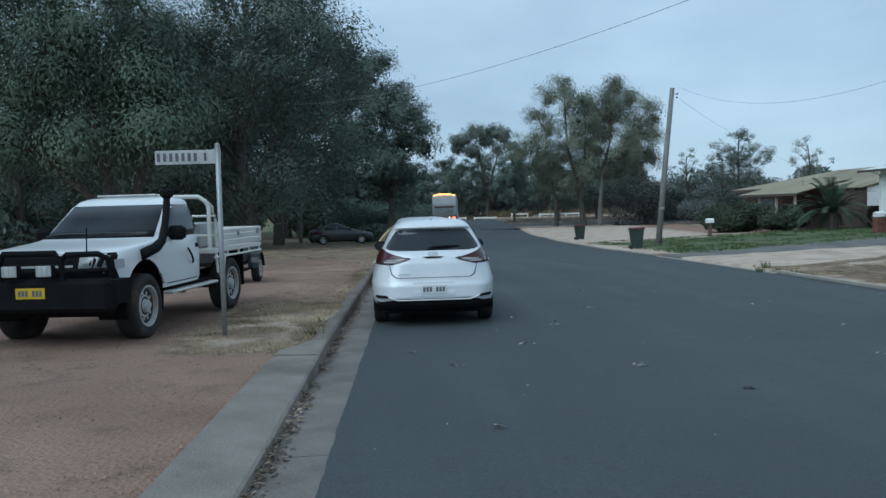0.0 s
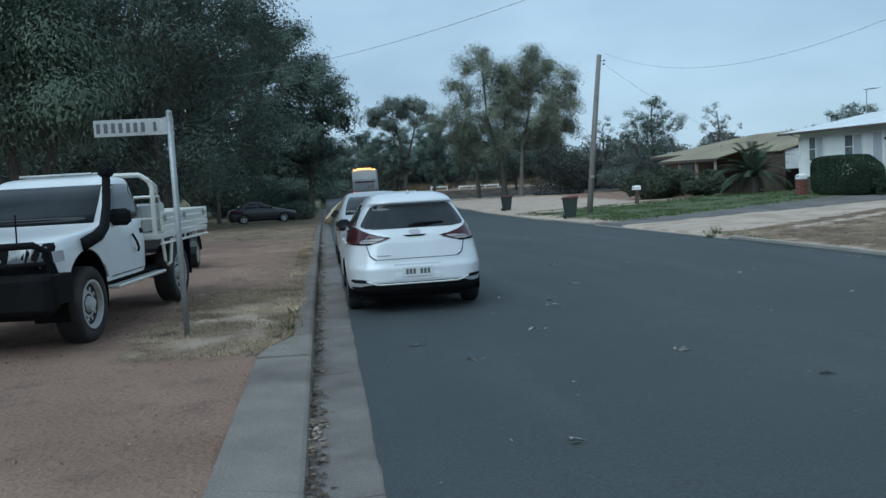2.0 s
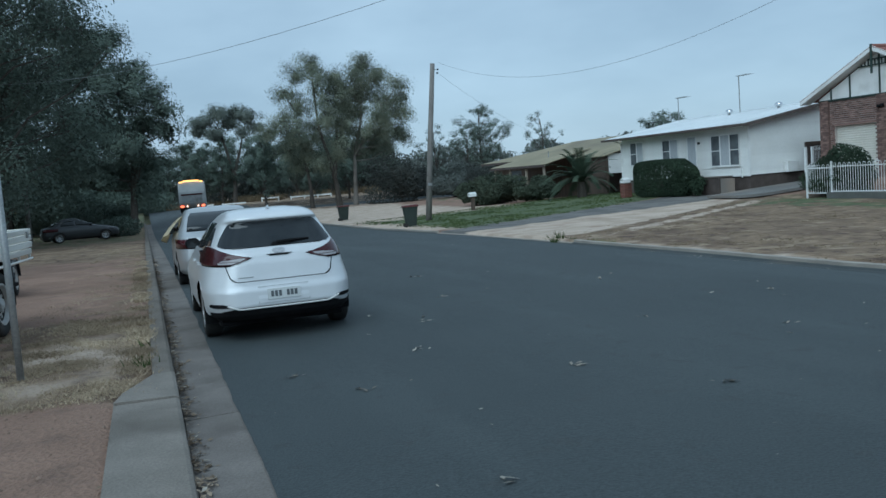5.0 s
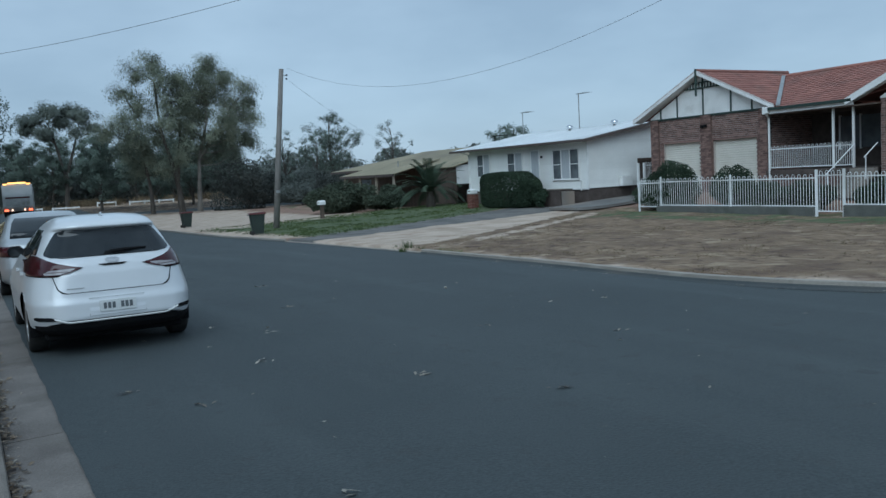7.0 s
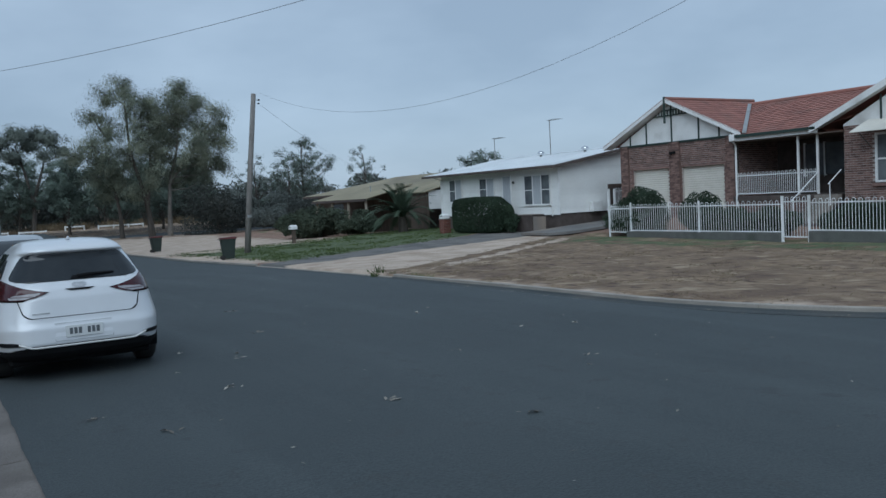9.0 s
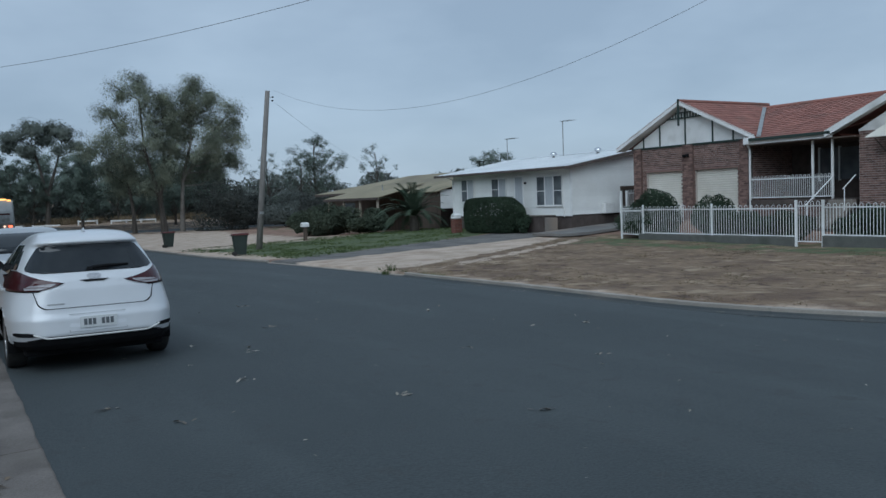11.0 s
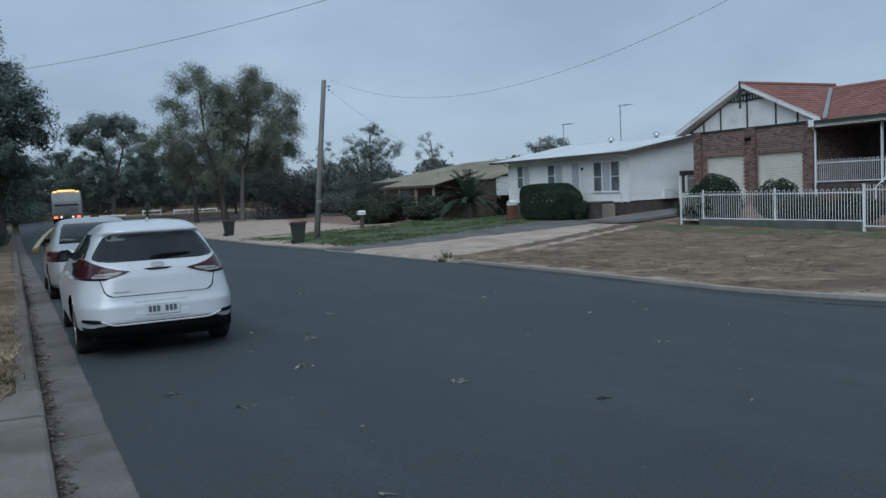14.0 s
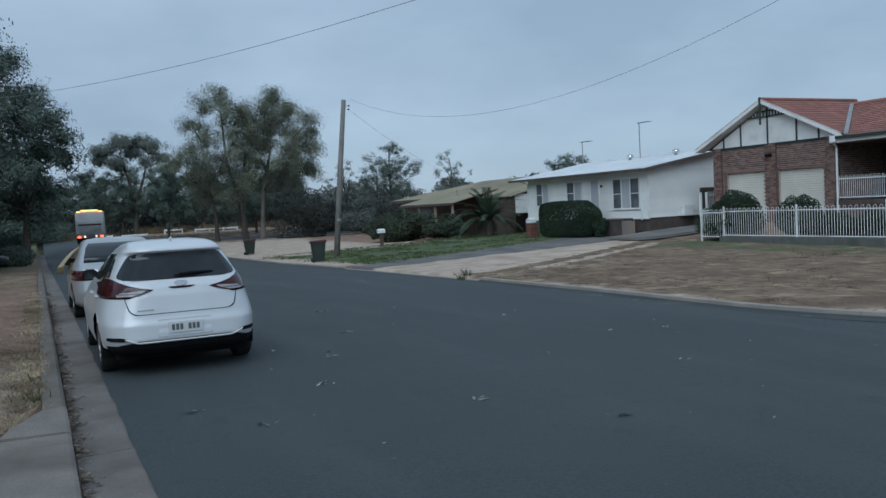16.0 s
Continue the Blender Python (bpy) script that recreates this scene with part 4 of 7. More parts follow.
def hatchback(m):
    car = empty("hatchback_car", m, "white five-door hatchback parked beside the kerb", "car")
    S = Shell([(0.20, 0.16, 4.15, 0.78, 6), (0.28, 0.05, 4.27, 0.865, 6), (0.40, 0.00, 4.33, 0.89, 6), (0.56, 0.01, 4.33, 0.90, 6), (0.62, 0.04, 4.32, 0.895, 6),
               (0.75, 0.065, 4.22, 0.87, 5.6), (0.86, 0.085, 3.70, 0.842, 5.2), (0.95, 0.12, 3.30, 0.812, 5), (1.00, 0.16, 3.12, 0.79, 5),
               (1.05, 0.22, 2.98, 0.755, 5), (1.20, 0.35, 2.58, 0.672, 5), (1.31, 0.45, 2.25, 0.605, 4.8), (1.345, 0.36, 2.14, 0.58, 4.6), (1.39, 0.40, 1.98, 0.54, 4.3),
               (1.425, 0.52, 1.82, 0.50, 4), (1.455, 0.75, 1.65, 0.42, 3.6), (1.47, 1.0, 1.5, 0.28, 3)])
    arches = [(0.86, 0.315, 0.355), (3.46, 0.315, 0.355)]
    part("body", S.body(0.31, 1.47, 64, arches, 168), PEARL_PAINT, car, "glossy white body", True)
    part("lower_skirt", S.body(0.235, 0.34, 6, arches, 128, -0.03), BLACK_PLASTIC, car, "black plastic diffuser and sills", True)
    part("underbody", bm_box(-0.72, 0.72, 0.25, 4.1, 0.17, 0.24, 0.02), BLACK_PLASTIC, car)
    part("rear_window", S.end_patch([(1.035, -0.50, 0.50), (1.045, -0.60, 0.60), (1.065, -0.655, 0.655), (1.09, -0.655, 0.655), (1.16, -0.615, 0.615), (1.25, -0.555, 0.555), (1.30, -0.515, 0.515), (1.32, -0.46, 0.46)], True, 0.008), DARK_GLASS, car, "dark tinted rear window", True)
    part("tailgate_seam", S.end_patch([(0.668, -0.47, 0.47), (0.674, -0.50, 0.50)], True, 0.0035, 0.01), BLACK_PLASTIC, car)
    for s in (-1, 1):
        bm = S.end_patch([(0.668, s * 0.47, s * 0.495), (0.675, s * 0.495, s * 0.53), (0.69, s * 0.53, s * 0.555), (0.72, s * 0.568, s * 0.582), (0.78, s * 0.588, s * 0.597), (0.865, s * 0.612, s * 0.62)], True, 0.0035, 0.01, 3)
        part("tailgate_seam", bm, BLACK_PLASTIC, car)
        lamp = part("tail_lamp", S.end_patch([(0.862, s * 0.56, s * 0.838), (0.880, s * 0.46, s * 0.834), (0.905, s * 0.38, s * 0.826), (0.930, s * 0.325, s * 0.818), (0.948, s * 0.40, s * 0.812), (0.985, s * 0.545, s * 0.797), (1.02, s * 0.635, s * 0.775), (1.05, s * 0.69, s * 0.753), (1.062, s * 0.712, s * 0.742)], True, 0.014, 0.03, 20), RED_LENS, car, "dark red wraparound tail lamp", True)
        part("reversing_lens", S.end_patch([(0.874, s * 0.535, s * 0.685), (0.895, s * 0.455, s * 0.69), (0.918, s * 0.395, s * 0.64), (0.930, s * 0.39, s * 0.50)], True, 0.021, 0.008, 8), CLEAR_LENS, lamp)
        part("lens_divider", S.end_patch([(0.868, s * 0.692, s * 0.702), (1.04, s * 0.692, s * 0.702)], True, 0.018, 0.01, 2), BLACK_PLASTIC, lamp)
        part("lens_rib", S.end_patch([(0.897, s * 0.47, s * 0.68), (0.902, s * 0.455, s * 0.68)], True, 0.025, 0.008, 6), RED_LENS, lamp)
        part("lamp_surround", S.end_patch([(0.852, s * 0.56, s * 0.83), (0.864, s * 0.535, s * 0.83), (0.905, s * 0.37, s * 0.82), (0.930, s * 0.305, s * 0.81), (0.948, s * 0.39, s * 0.805)], True, 0.008, 0.02, 10), BLACK_PLASTIC, lamp)
        part("fog_recess", S.end_patch([(0.398, s * 0.63, s * 0.78), (0.408, s * 0.59, s * 0.815), (0.428, s * 0.62, s * 0.82), (0.440, s * 0.69, s * 0.80)], True, 0.006, 0.02, 8), BLACK_PLASTIC, car)
        # side glass: three panes split by pillars
        part("side_window", S.side_patch([(1.02, 1.78, 2.78), (1.15, 1.78, 2.50), (1.28, 1.78, 2.20), (1.33, 1.78, 2.05)], s), DARK_GLASS, car, "", True)
        part("side_window", S.side_patch([(1.02, 0.98, 1.70), (1.15, 0.96, 1.70), (1.28, 0.94, 1.70), (1.33, 0.95, 1.70)], s), DARK_GLASS, car, "", True)
        part("side_window", S.side_patch([(1.07, 0.64, 0.92), (1.18, 0.72, 0.91), (1.27, 0.82, 0.90)], s, cols=4), DARK_GLASS, car, "", True)
        part("door_seam", S.side_patch([(0.40, 1.735, 1.745), (0.98, 1.735, 1.745)], s, 0.002, 0.01, 1), BLACK_PLASTIC, car)
        part("door_handle", S.side_patch([(0.84, 1.05, 1.24), (0.87, 1.05, 1.24)], s, 0.03, 0.03, 3), PEARL_PAINT, car)
        part("door_handle", S.side_patch([(0.84, 1.85, 2.04), (0.87, 1.85, 2.04)], s, 0.03, 0.03, 3), PEARL_PAINT, car)
        part("head_lamp", S.end_patch([(0.66, s * 0.5, s * 0.84), (0.76, s * 0.42, s * 0.85)], False, 0.008), CLEAR_LENS, car)
        mirror(car, s * (S.side(2.62, 1.03) - 0.02), 2.62, 1.03, BLACK_PLASTIC)
        for cy in (0.86, 3.46):
            arch_lining(car, cy, 0.315, 0.352, s * 0.52, s * 0.86)
            wheel(car, s * 0.765, cy, 0.315, 0.205, ALLOY, 10, s)
    part("windscreen", S.end_patch([(1.02, -0.70, 0.70), (1.15, -0.66, 0.66), (1.36, -0.56, 0.56)], False, 0.008), DARK_GLASS, car, "", True)
    # grey outline drawn for the shading round the plate recess
    part("recess_shade_line", S.end_patch([(0.418, -0.292, 0.292), (0.604, -0.285, 0.285)], True, 0.0025, 0.008), GALV, car)
    part("plate_recess", S.end_patch([(0.422, -0.287, 0.287), (0.47, -0.285, 0.285), (0.599, -0.279, 0.279)], True, 0.005, 0.01), PEARL_PAINT, car)
    plate_bars(car, S.end(0.15, 0.515) - 0.014, 0.515, 0.372, 0.12, PLATE_WHITE, True, 7)
    lip = [(x, 0.372 + 0.05 * max(0.0, (abs(x) - 0.50) / 0.14) ** 1.3) for x in span(-0.64, 0.64, 0.04)]
    part("bumper_strip", bm_tube([(x, S.end(x, z) - 0.014, z) for x, z in lip], 0.010, 6), TRIM_STRIP, car, "pale bumper strip")
    part("diffuser", S.end_patch([(0.25, -0.72, 0.72), (0.30, -0.80, 0.80), (0.345, -0.815, 0.815), (0.36, -0.68, 0.68), (0.374, -0.58, 0.58), (0.388, -0.53, 0.53)], True, 0.010, 0.02), BLACK_PLASTIC, car, "black lower bumper insert")
    part("badge", S.end_patch([(0.962, -0.045, 0.045), (0.978, -0.072, 0.072), (0.996, -0.075, 0.075), (1.012, -0.045, 0.045)], True, 0.012, 0.012, 6), ALLOY, car, "plain oval badge")
    part("gate_handle", S.end_patch([(0.932, -0.09, 0.09), (0.952, -0.15, 0.15)], True, 0.010, 0.012, 6), BLACK_PLASTIC, car)
    part("lettering_bar", S.end_patch([(0.712, -0.49, -0.32), (0.722, -0.49, -0.32)], True, 0.006, 0.006, 4), GALV, car)
    part("rear_wiper", bm_tube([(0.0, S.end(0, 1.07) - 0.022, 1.07), (0.16, S.end(0.16, 1.082) - 0.026, 1.082), (0.38, S.end(0.38, 1.088) - 0.02, 1.088)], [0.024, 0.020, 0.010], 6), BLACK_PLASTIC, car)
    part("wiper_hub", S.end_patch([(1.05, -0.07, 0.16), (1.08, -0.05, 0.10)], True, 0.025, 0.02, 6), BLACK_PLASTIC, car)
    part("aerial", bm_tube([(0, 0.78, 1.455), (0, 0.74, 1.475), (0, 0.70, 1.495)], [0.025, 0.018, 0.006], 6), PEARL_PAINT, car)
    return car


def sedan(m, paint, label, cloth=False):
    car = empty("sedan_car", m, label, "car")
    S = Shell([(0.18, 0.16, 4.35, 0.76, 6), (0.30, 0.04, 4.47, 0.85, 6), (0.50, 0.00, 4.5, 0.87, 6), (0.70, 0.03, 4.45, 0.87, 6), (0.82, 0.06, 4.0, 0.865, 6),
               (0.92, 0.10, 3.5, 0.85, 6), (0.98, 0.24, 3.25, 0.82, 5.5), (1.02, 0.50, 3.1, 0.80, 5.5), (1.15, 0.72, 2.75, 0.73, 5.5),
               (1.32, 1.02, 2.35, 0.66, 5), (1.42, 1.25, 2.12, 0.60, 4.5), (1.465, 1.45, 1.95, 0.50, 4), (1.48, 1.6, 1.85, 0.3, 3)])
    arches = [(0.95, 0.315, 0.355), (3.6, 0.315, 0.355)]
    part("body", S.body(0.24, 1.48, 52, arches, 144), paint, car, "", True)
    part("lower_skirt", S.body(0.16, 0.27, 4, arches, 112, -0.012), BLACK_PLASTIC, car)
    part("rear_window", S.end_patch([(1.025, -0.64, 0.64), (1.15, -0.61, 0.61), (1.30, -0.56, 0.56), (1.38, -0.50, 0.50)], True, 0.008), DARK_GLASS, car, "", True)
    part("windscreen", S.end_patch([(1.03, -0.68, 0.68), (1.15, -0.64, 0.64), (1.33, -0.54, 0.54)], False, 0.008), DARK_GLASS, car, "", True)
    for s in (-1, 1):
        part("tail_lamp", S.end_patch([(0.72, s * 0.60, s * 0.862), (0.82, s * 0.56, s * 0.86), (0.90, s * 0.58, s * 0.85)], True, 0.012, 0.03, 14), RED_LENS, car, "red wraparound tail lamp", True)
        part("head_lamp", S.end_patch([(0.64, s * 0.46, s * 0.82), (0.76, s * 0.40, s * 0.84)], False, 0.008), CLEAR_LENS, car)
        part("side_window", S.side_patch([(1.02, 1.95, 2.9), (1.15, 1.95, 2.62), (1.32, 1.95, 2.22)], s), DARK_GLASS, car, "", True)
        part("side_window", S.side_patch([(1.03, 1.05, 1.87), (1.15, 1.12, 1.87), (1.32, 1.40, 1.87)], s), DARK_GLASS, car, "", True)
        mirror(car, s * (S.side(2.78, 1.02) - 0.02), 2.78, 1.02, BLACK_PLASTIC)
        for cy in (0.95, 3.6):
            arch_lining(car, cy, 0.315, 0.352, s * 0.52, s * 0.85)
            wheel(car, s * 0.76, cy, 0.315, 0.2, ALLOY, 7, s)
    plate_bars(car, S.end(0.15, 0.62) - 0.01, 0.62, 0.372, 0.11, PLATE_WHITE, True)
    return car


hatchback(pose(0.865, 10.88, rise(12.3) + 0.018, -0.6, 0, 0.0) @ Matrix.Diagonal((1, 1, 1.024, 1)))
sedan(pose(0.84, 17.95, rise(20) + 0.02, -0.8, 0, 0.0) @ Matrix.Diagonal((1, 1, 1.035, 1)), SILVER_PAINT, "silver sedan parked in line behind the hatchback")
cl_bm = bmesh.new()
rows = []
for i in range(13):
    u = i / 12
    row = []
    for j in range(9):
        v = j / 8
        fold = 0.022 * math.sin(11 * u + 3 * v) * v
        row.append(cl_bm.verts.new((0.26 - (0.42 + 0.10 * math.sin(math.pi * u)) * v ** 0.85 + fold, 19.35 + 1.75 * u - 0.15 * v, rise(20) + 1.40 - 0.02 * u - 0.10 * u * u - (0.40 + 0.12 * u) * v ** 1.3)))
    rows.append(row)
for a, b in zip(rows, rows[1:]):
    for k in range(8):
        cl_bm.faces.new((a[k], a[k + 1], b[k + 1], b[k]))
bmesh.ops.solidify(cl_bm, geom=cl_bm.faces[:], thickness=0.012)
tagged(part("cloth_cover", cl_bm, CLOTH, None, "", True), "cream cloth cover draped over the silver sedan's side", "cloth")
sedan(pose(-6.6, 57.5, height(-6, 57.5), 0, 0, -78), DARK_PAINT, "dark sedan parked in the shade under the verge trees")


def ute(m):
    """A single-cab utility with a steel tray; y runs forward from the rear axle."""
    car = empty("utility_truck", m, "white single-cab utility with black bull bar and steel tray", "utility truck")
    S = Shell([(0.52, 0.98, 3.55, 0.80, 9), (0.62, 0.96, 3.66, 0.835, 9), (0.90, 0.95, 3.68, 0.845, 9), (1.00, 0.95, 3.64, 0.845, 8), (1.07, 0.95, 3.60, 0.84, 7), (1.115, 0.95, 3.45, 0.835, 7), (1.145, 0.95, 3.05, 0.83, 7),
               (1.185, 0.95, 2.55, 0.82, 7), (1.22, 0.96, 2.38, 0.805, 7), (1.40, 0.99, 2.12, 0.755, 7), (1.60, 1.04, 1.84, 0.70, 7), (1.68, 1.08, 1.70, 0.66, 6), (1.72, 1.16, 1.58, 0.58, 5), (1.735, 1.3, 1.5, 0.4, 4)])
    arches = [(2.85, 0.46, 0.50)]
    part("cab", S.body(0.56, 1.735, 56, arches, 168), WHITE_PAINT, car, "white steel cab and bonnet", True)
    for s in (-1, 1):
        part("side_window", S.side_patch([(1.20, 1.12, 2.22), (1.30, 1.12, 2.12), (1.45, 1.13, 1.93), (1.62, 1.15, 1.70)], s), DARK_GLASS, car, "", True)
        part("door_seam", S.side_patch([(0.60, 2.22, 2.232), (1.17, 2.22, 2.232)], s, 0.002, 0.01, 1), BLACK_PLASTIC, car)
        part("door_seam", S.side_patch([(0.60, 1.05, 1.062), (1.55, 1.05, 1.062)], s, 0.002, 0.01, 1), BLACK_PLASTIC, car)
        part("door_seam", S.side_patch([(0.60, 1.062, 2.22), (0.612, 1.062, 2.22)], s, 0.002, 0.01, 6), BLACK_PLASTIC, car)
        part("door_handle", S.side_patch([(1.02, 1.14, 1.30), (1.075, 1.14, 1.30)], s, 0.012, 0.012, 3), BLACK_PLASTIC, car)
        part("grab_handle", bm_tube([(s * 0.86, 1.62, 1.03), (s * 0.90, 1.60, 0.94), (s * 0.90, 1.55, 0.86), (s * 0.86, 1.47, 0.82)], 0.014, 6), BLACK_PLASTIC, car)
        mirror(car, s * (S.side(2.05, 1.24) - 0.02), 2.05, 1.24, BLACK_PLASTIC, 1.25)
        part("wheel_arch_flare", S.side_patch([(0.62, 2.33, 2.37), (0.76, 2.40, 2.45)], s, 0.02, 0.02, 2), WHITE_PAINT, car)
        part("side_step", bm_box(min(s * 0.80, s * 0.93), max(s * 0.80, s * 0.93), 0.75, 2.30, 0.475, 0.515, 0.012), CREAM_PAINT, car, "dull steel side step")
        arch_lining(car, 2.85, 0.46, 0.495, s * 0.48, s * 0.83)
        for cy in (0.0, 2.85):
            wheel(car, s * 0.74, cy, 0.395, 0.255, STEEL_WHITE, 0, s)
        part("head_lamp", S.end_patch([(0.90, s * 0.46, s * 0.76), (1.05, s * 0.46, s * 0.76)], False, 0.014, 0.03, 10), HEAD_GLASS, car)
        part("indicator", S.side_patch([(0.90, 3.35, 3.52), (1.00, 3.35, 3.50)], s, 0.008, 0.02, 3), CLEAR_LENS, car)
    part("windscreen", S.end_patch([(1.21, -0.73, 0.73), (1.30, -0.70, 0.70), (1.45, -0.665, 0.665), (1.62, -0.62, 0.62)], False, 0.008), SCREEN_GLASS, car, "dark reflecting windscreen", True)
    part("rear_cab_window", S.end_patch([(1.25, -0.6, 0.6), (1.58, -0.56, 0.56)], True, 0.008), DARK_GLASS, car)
    part("grille", S.end_patch([(0.78, -0.82, 0.82), (0.92, -0.81, 0.81), (1.04, -0.80, 0.80), (1.08, -0.78, 0.78)], False, 0.012, 0.04), BLACK_PLASTIC, car, "black grille and lamp surround")
    part("grille_bar", S.end_patch([(0.93, -0.40, 0.40), (0.955, -0.40, 0.40)], False, 0.016, 0.02), GALV, car)
    for s in (-0.22, 0.22):
        part("wiper", bm_tube([(s, 2.40, 1.215), (s + 0.38, 2.36, 1.24)], 0.008, 5), BLACK_PLASTIC, car)
    # bull bar
    bar = new("bull_bar")
    bar.parent = car
    bar["label"] = "black steel bull bar with spot lamps"
    part("bumper_beam", bm_box(-0.90, 0.90, 3.60, 3.86, 0.44, 0.81, 0.05), BLACK_PLASTIC, bar)
    for s in (-1, 1):
        part("bumper_wing", bm_prism([(s * 0.80, 3.84), (s * 0.93, 3.72), (s * 0.93, 3.42), (s * 0.80, 3.42)], 'z', 0.52, 0.79), BLACK_PLASTIC, bar)
        part("hoop", bm_tube([(s * 0.36, 3.80, 0.78), (s * 0.36, 3.84, 1.02), (s * 0.42, 3.83, 1.08), (s * 0.74, 3.74, 1.08), (s * 0.82, 3.68, 1.02), (s * 0.83, 3.66, 0.78)], 0.034, 8), BLACK_PLASTIC, bar)
        sl = part("spot_lamp", bm_box(s * 0.20 - 0.10, s * 0.20 + 0.10, 3.83, 3.91, 0.84, 0.985, 0.02), BLACK_PLASTIC, bar)
        part("spot_lens", bm_box(s * 0.20 - 0.088, s * 0.20 + 0.088, 3.911, 3.925, 0.852, 0.973, 0.01), SPOT_GLASS, sl, "pale ribbed lens")
    part("top_hoop", bm_tube([(-0.36, 3.84, 0.98), (-0.30, 3.85, 1.10), (0.30, 3.85, 1.10), (0.36, 3.84, 0.98)], 0.036, 8), BLACK_PLASTIC, bar)
    part("cross_rail", bm_tube([(-0.82, 3.68, 0.90), (-0.36, 3.83, 0.90), (0.36, 3.83, 0.90), (0.82, 3.68, 0.90)], 0.025, 8), BLACK_PLASTIC, bar)
    plate_bars(car, 3.862, 0.665, 0.34, 0.12, PLATE_YELLOW, False, 7)
    part("underbody", bm_box(-0.74, 0.74, -1.15, 3.55, 0.50, 0.545, 0.01), BLACK_PLASTIC, car)
    part("under_guard", bm_box(-0.72, 0.72, 3.2, 3.6, 0.36, 0.56, 0.04), BLACK_PLASTIC, car)
    # snorkel and whip aerial
    part("snorkel", bm_tube([(-0.86, 2.95, 1.02), (-0.875, 2.62, 1.08), (-0.87, 2.42, 1.16), (-0.83, 2.22, 1.38), (-0.77, 2.02, 1.62), (-0.76, 1.98, 1.72)], [0.07, 0.065, 0.055, 0.045, 0.045, 0.045], 8), BLACK_PLASTIC, car, "black air-intake snorkel", True)
    part("snorkel_head", bm_box(-0.83, -0.69, 1.90, 2.06, 1.70, 1.82, 0.03), BLACK_PLASTIC, car)
    part("whip_aerial", bm_tube([(-0.50, 3.55, 1.05), (-0.50, 3.53, 1.36)], 0.008, 5), BLACK_PLASTIC, car)
    part("roof_bar", bm_tube([(-0.42, 1.55, 1.752), (0.42, 1.55, 1.752)], 0.018, 6), GALV, car)
    part("roof_bar", bm_tube([(-0.40, 1.28, 1.752), (0.40, 1.28, 1.752)], 0.018, 6), GALV, car)
    # chassis and tray
    part("chassis_rail", bm_box(-0.42, -0.32, -1.1, 3.2, 0.48, 0.62), BLACK_PLASTIC, car)
    part("chassis_rail", bm_box(0.32, 0.42, -1.1, 3.2, 0.48, 0.62), BLACK_PLASTIC, car)
    part("rear_axle", lathe([(-0.6, 0.05), (-0.1, 0.06), (-0.08, 0.13), (0.08, 0.13), (0.1, 0.06), (0.6, 0.05)], 12, None, (0, 0, 0.385)), BLACK_PLASTIC, car)
    tray = new("tray")
    tray.parent = car
    tray["label"] = "cream-white steel drop-side tray"
    part("tray_floor", bm_box(-0.90, 0.90, -1.30, 0.86, 0.90, 0.97, 0.008), CREAM_PAINT, tray)
    for s in (-1, 1):
        for z0, z1 in ((0.985, 1.065), (1.075, 1.155), (1.165, 1.235)):
            part("side_board", bm_box(min(s * 0.885, s * 0.915), max(s * 0.885, s * 0.915), -1.30, 0.72, z0, z1, 0.008), CREAM_PAINT, tray)
        part("tie_rail", bm_tube([(s * 0.91, -1.25, 0.84), (s * 0.91, 0.8, 0.84)], 0.018, 6), CREAM_PAINT, tray)
        for yy in (-1.2, -0.72, -0.24, 0.24, 0.7):
            part("rail_bracket", bm_box(min(s * 0.885, s * 0.91), max(s * 0.885, s * 0.91), yy, yy + 0.03, 0.84, 0.905), CREAM_PAINT, tray)
        for yy in (-1.1, -0.2, 0.6):
            part("latch", bm_box(min(s * 0.915, s * 0.94), max(s * 0.915, s * 0.94), yy, yy + 0.05, 1.12, 1.20, 0.006), GALV, tray)
        part("step_loop", bm_tube([(s * 0.90, 0.72, 0.88), (s * 0.91, 0.70, 0.62), (s * 0.91, 0.62, 0.56), (s * 0.91, 0.50, 0.58), (s * 0.91, 0.40, 0.88)], 0.022, 6), CREAM_PAINT, tray)
        part("mud_flap", bm_box(min(s * 0.62, s * 0.86), max(s * 0.62, s * 0.86), -0.52, -0.50, 0.32, 0.90), BLACK_PLASTIC, tray)
    part("tail_board", bm_box(-0.88, 0.88, -1.33, -1.302, 0.985, 1.235, 0.008), CREAM_PAINT, tray)
    rack = new("head_rack")
    rack.parent = car
    rack["label"] = "cream tubular headboard rack"
    for s in (-1, 1):
        part("rack_hoop", bm_tube([(s * 0.84, 0.80, 0.97), (s * 0.84, 0.78, 1.55), (s * 0.80, 0.79, 1.65), (s * 0.70, 0.80, 1.72), (0, 0.80, 1.73)], 0.032, 8), CREAM_PAINT, rack)
        part("rack_brace", bm_tube([(s * 0.86, 0.52, 0.97), (s * 0.86, 0.56, 1.30), (s * 0.84, 0.66, 1.56), (s * 0.82, 0.79, 1.63)], 0.030, 8), CREAM_PAINT, rack)
    for z in (1.16, 1.44):
        part("rack_bar", bm_tube([(-0.84, 0.79, z), (0.84, 0.79, z)], 0.02, 6), CREAM_PAINT, rack)
        for s in (-1, 1):
            part("rack_rung", bm_tube([(s * 0.86, 0.57 + (z - 1.3) * 0.3, z), (s * 0.84, 0.79, z)], 0.016, 6), CREAM_PAINT, rack)
    part("toolbox", bm_box(-0.60, 0.62, -0.35, 0.55, 0.972, 1.34, 0.02), GALV, car, "dull metal toolbox on the tray")
    return car


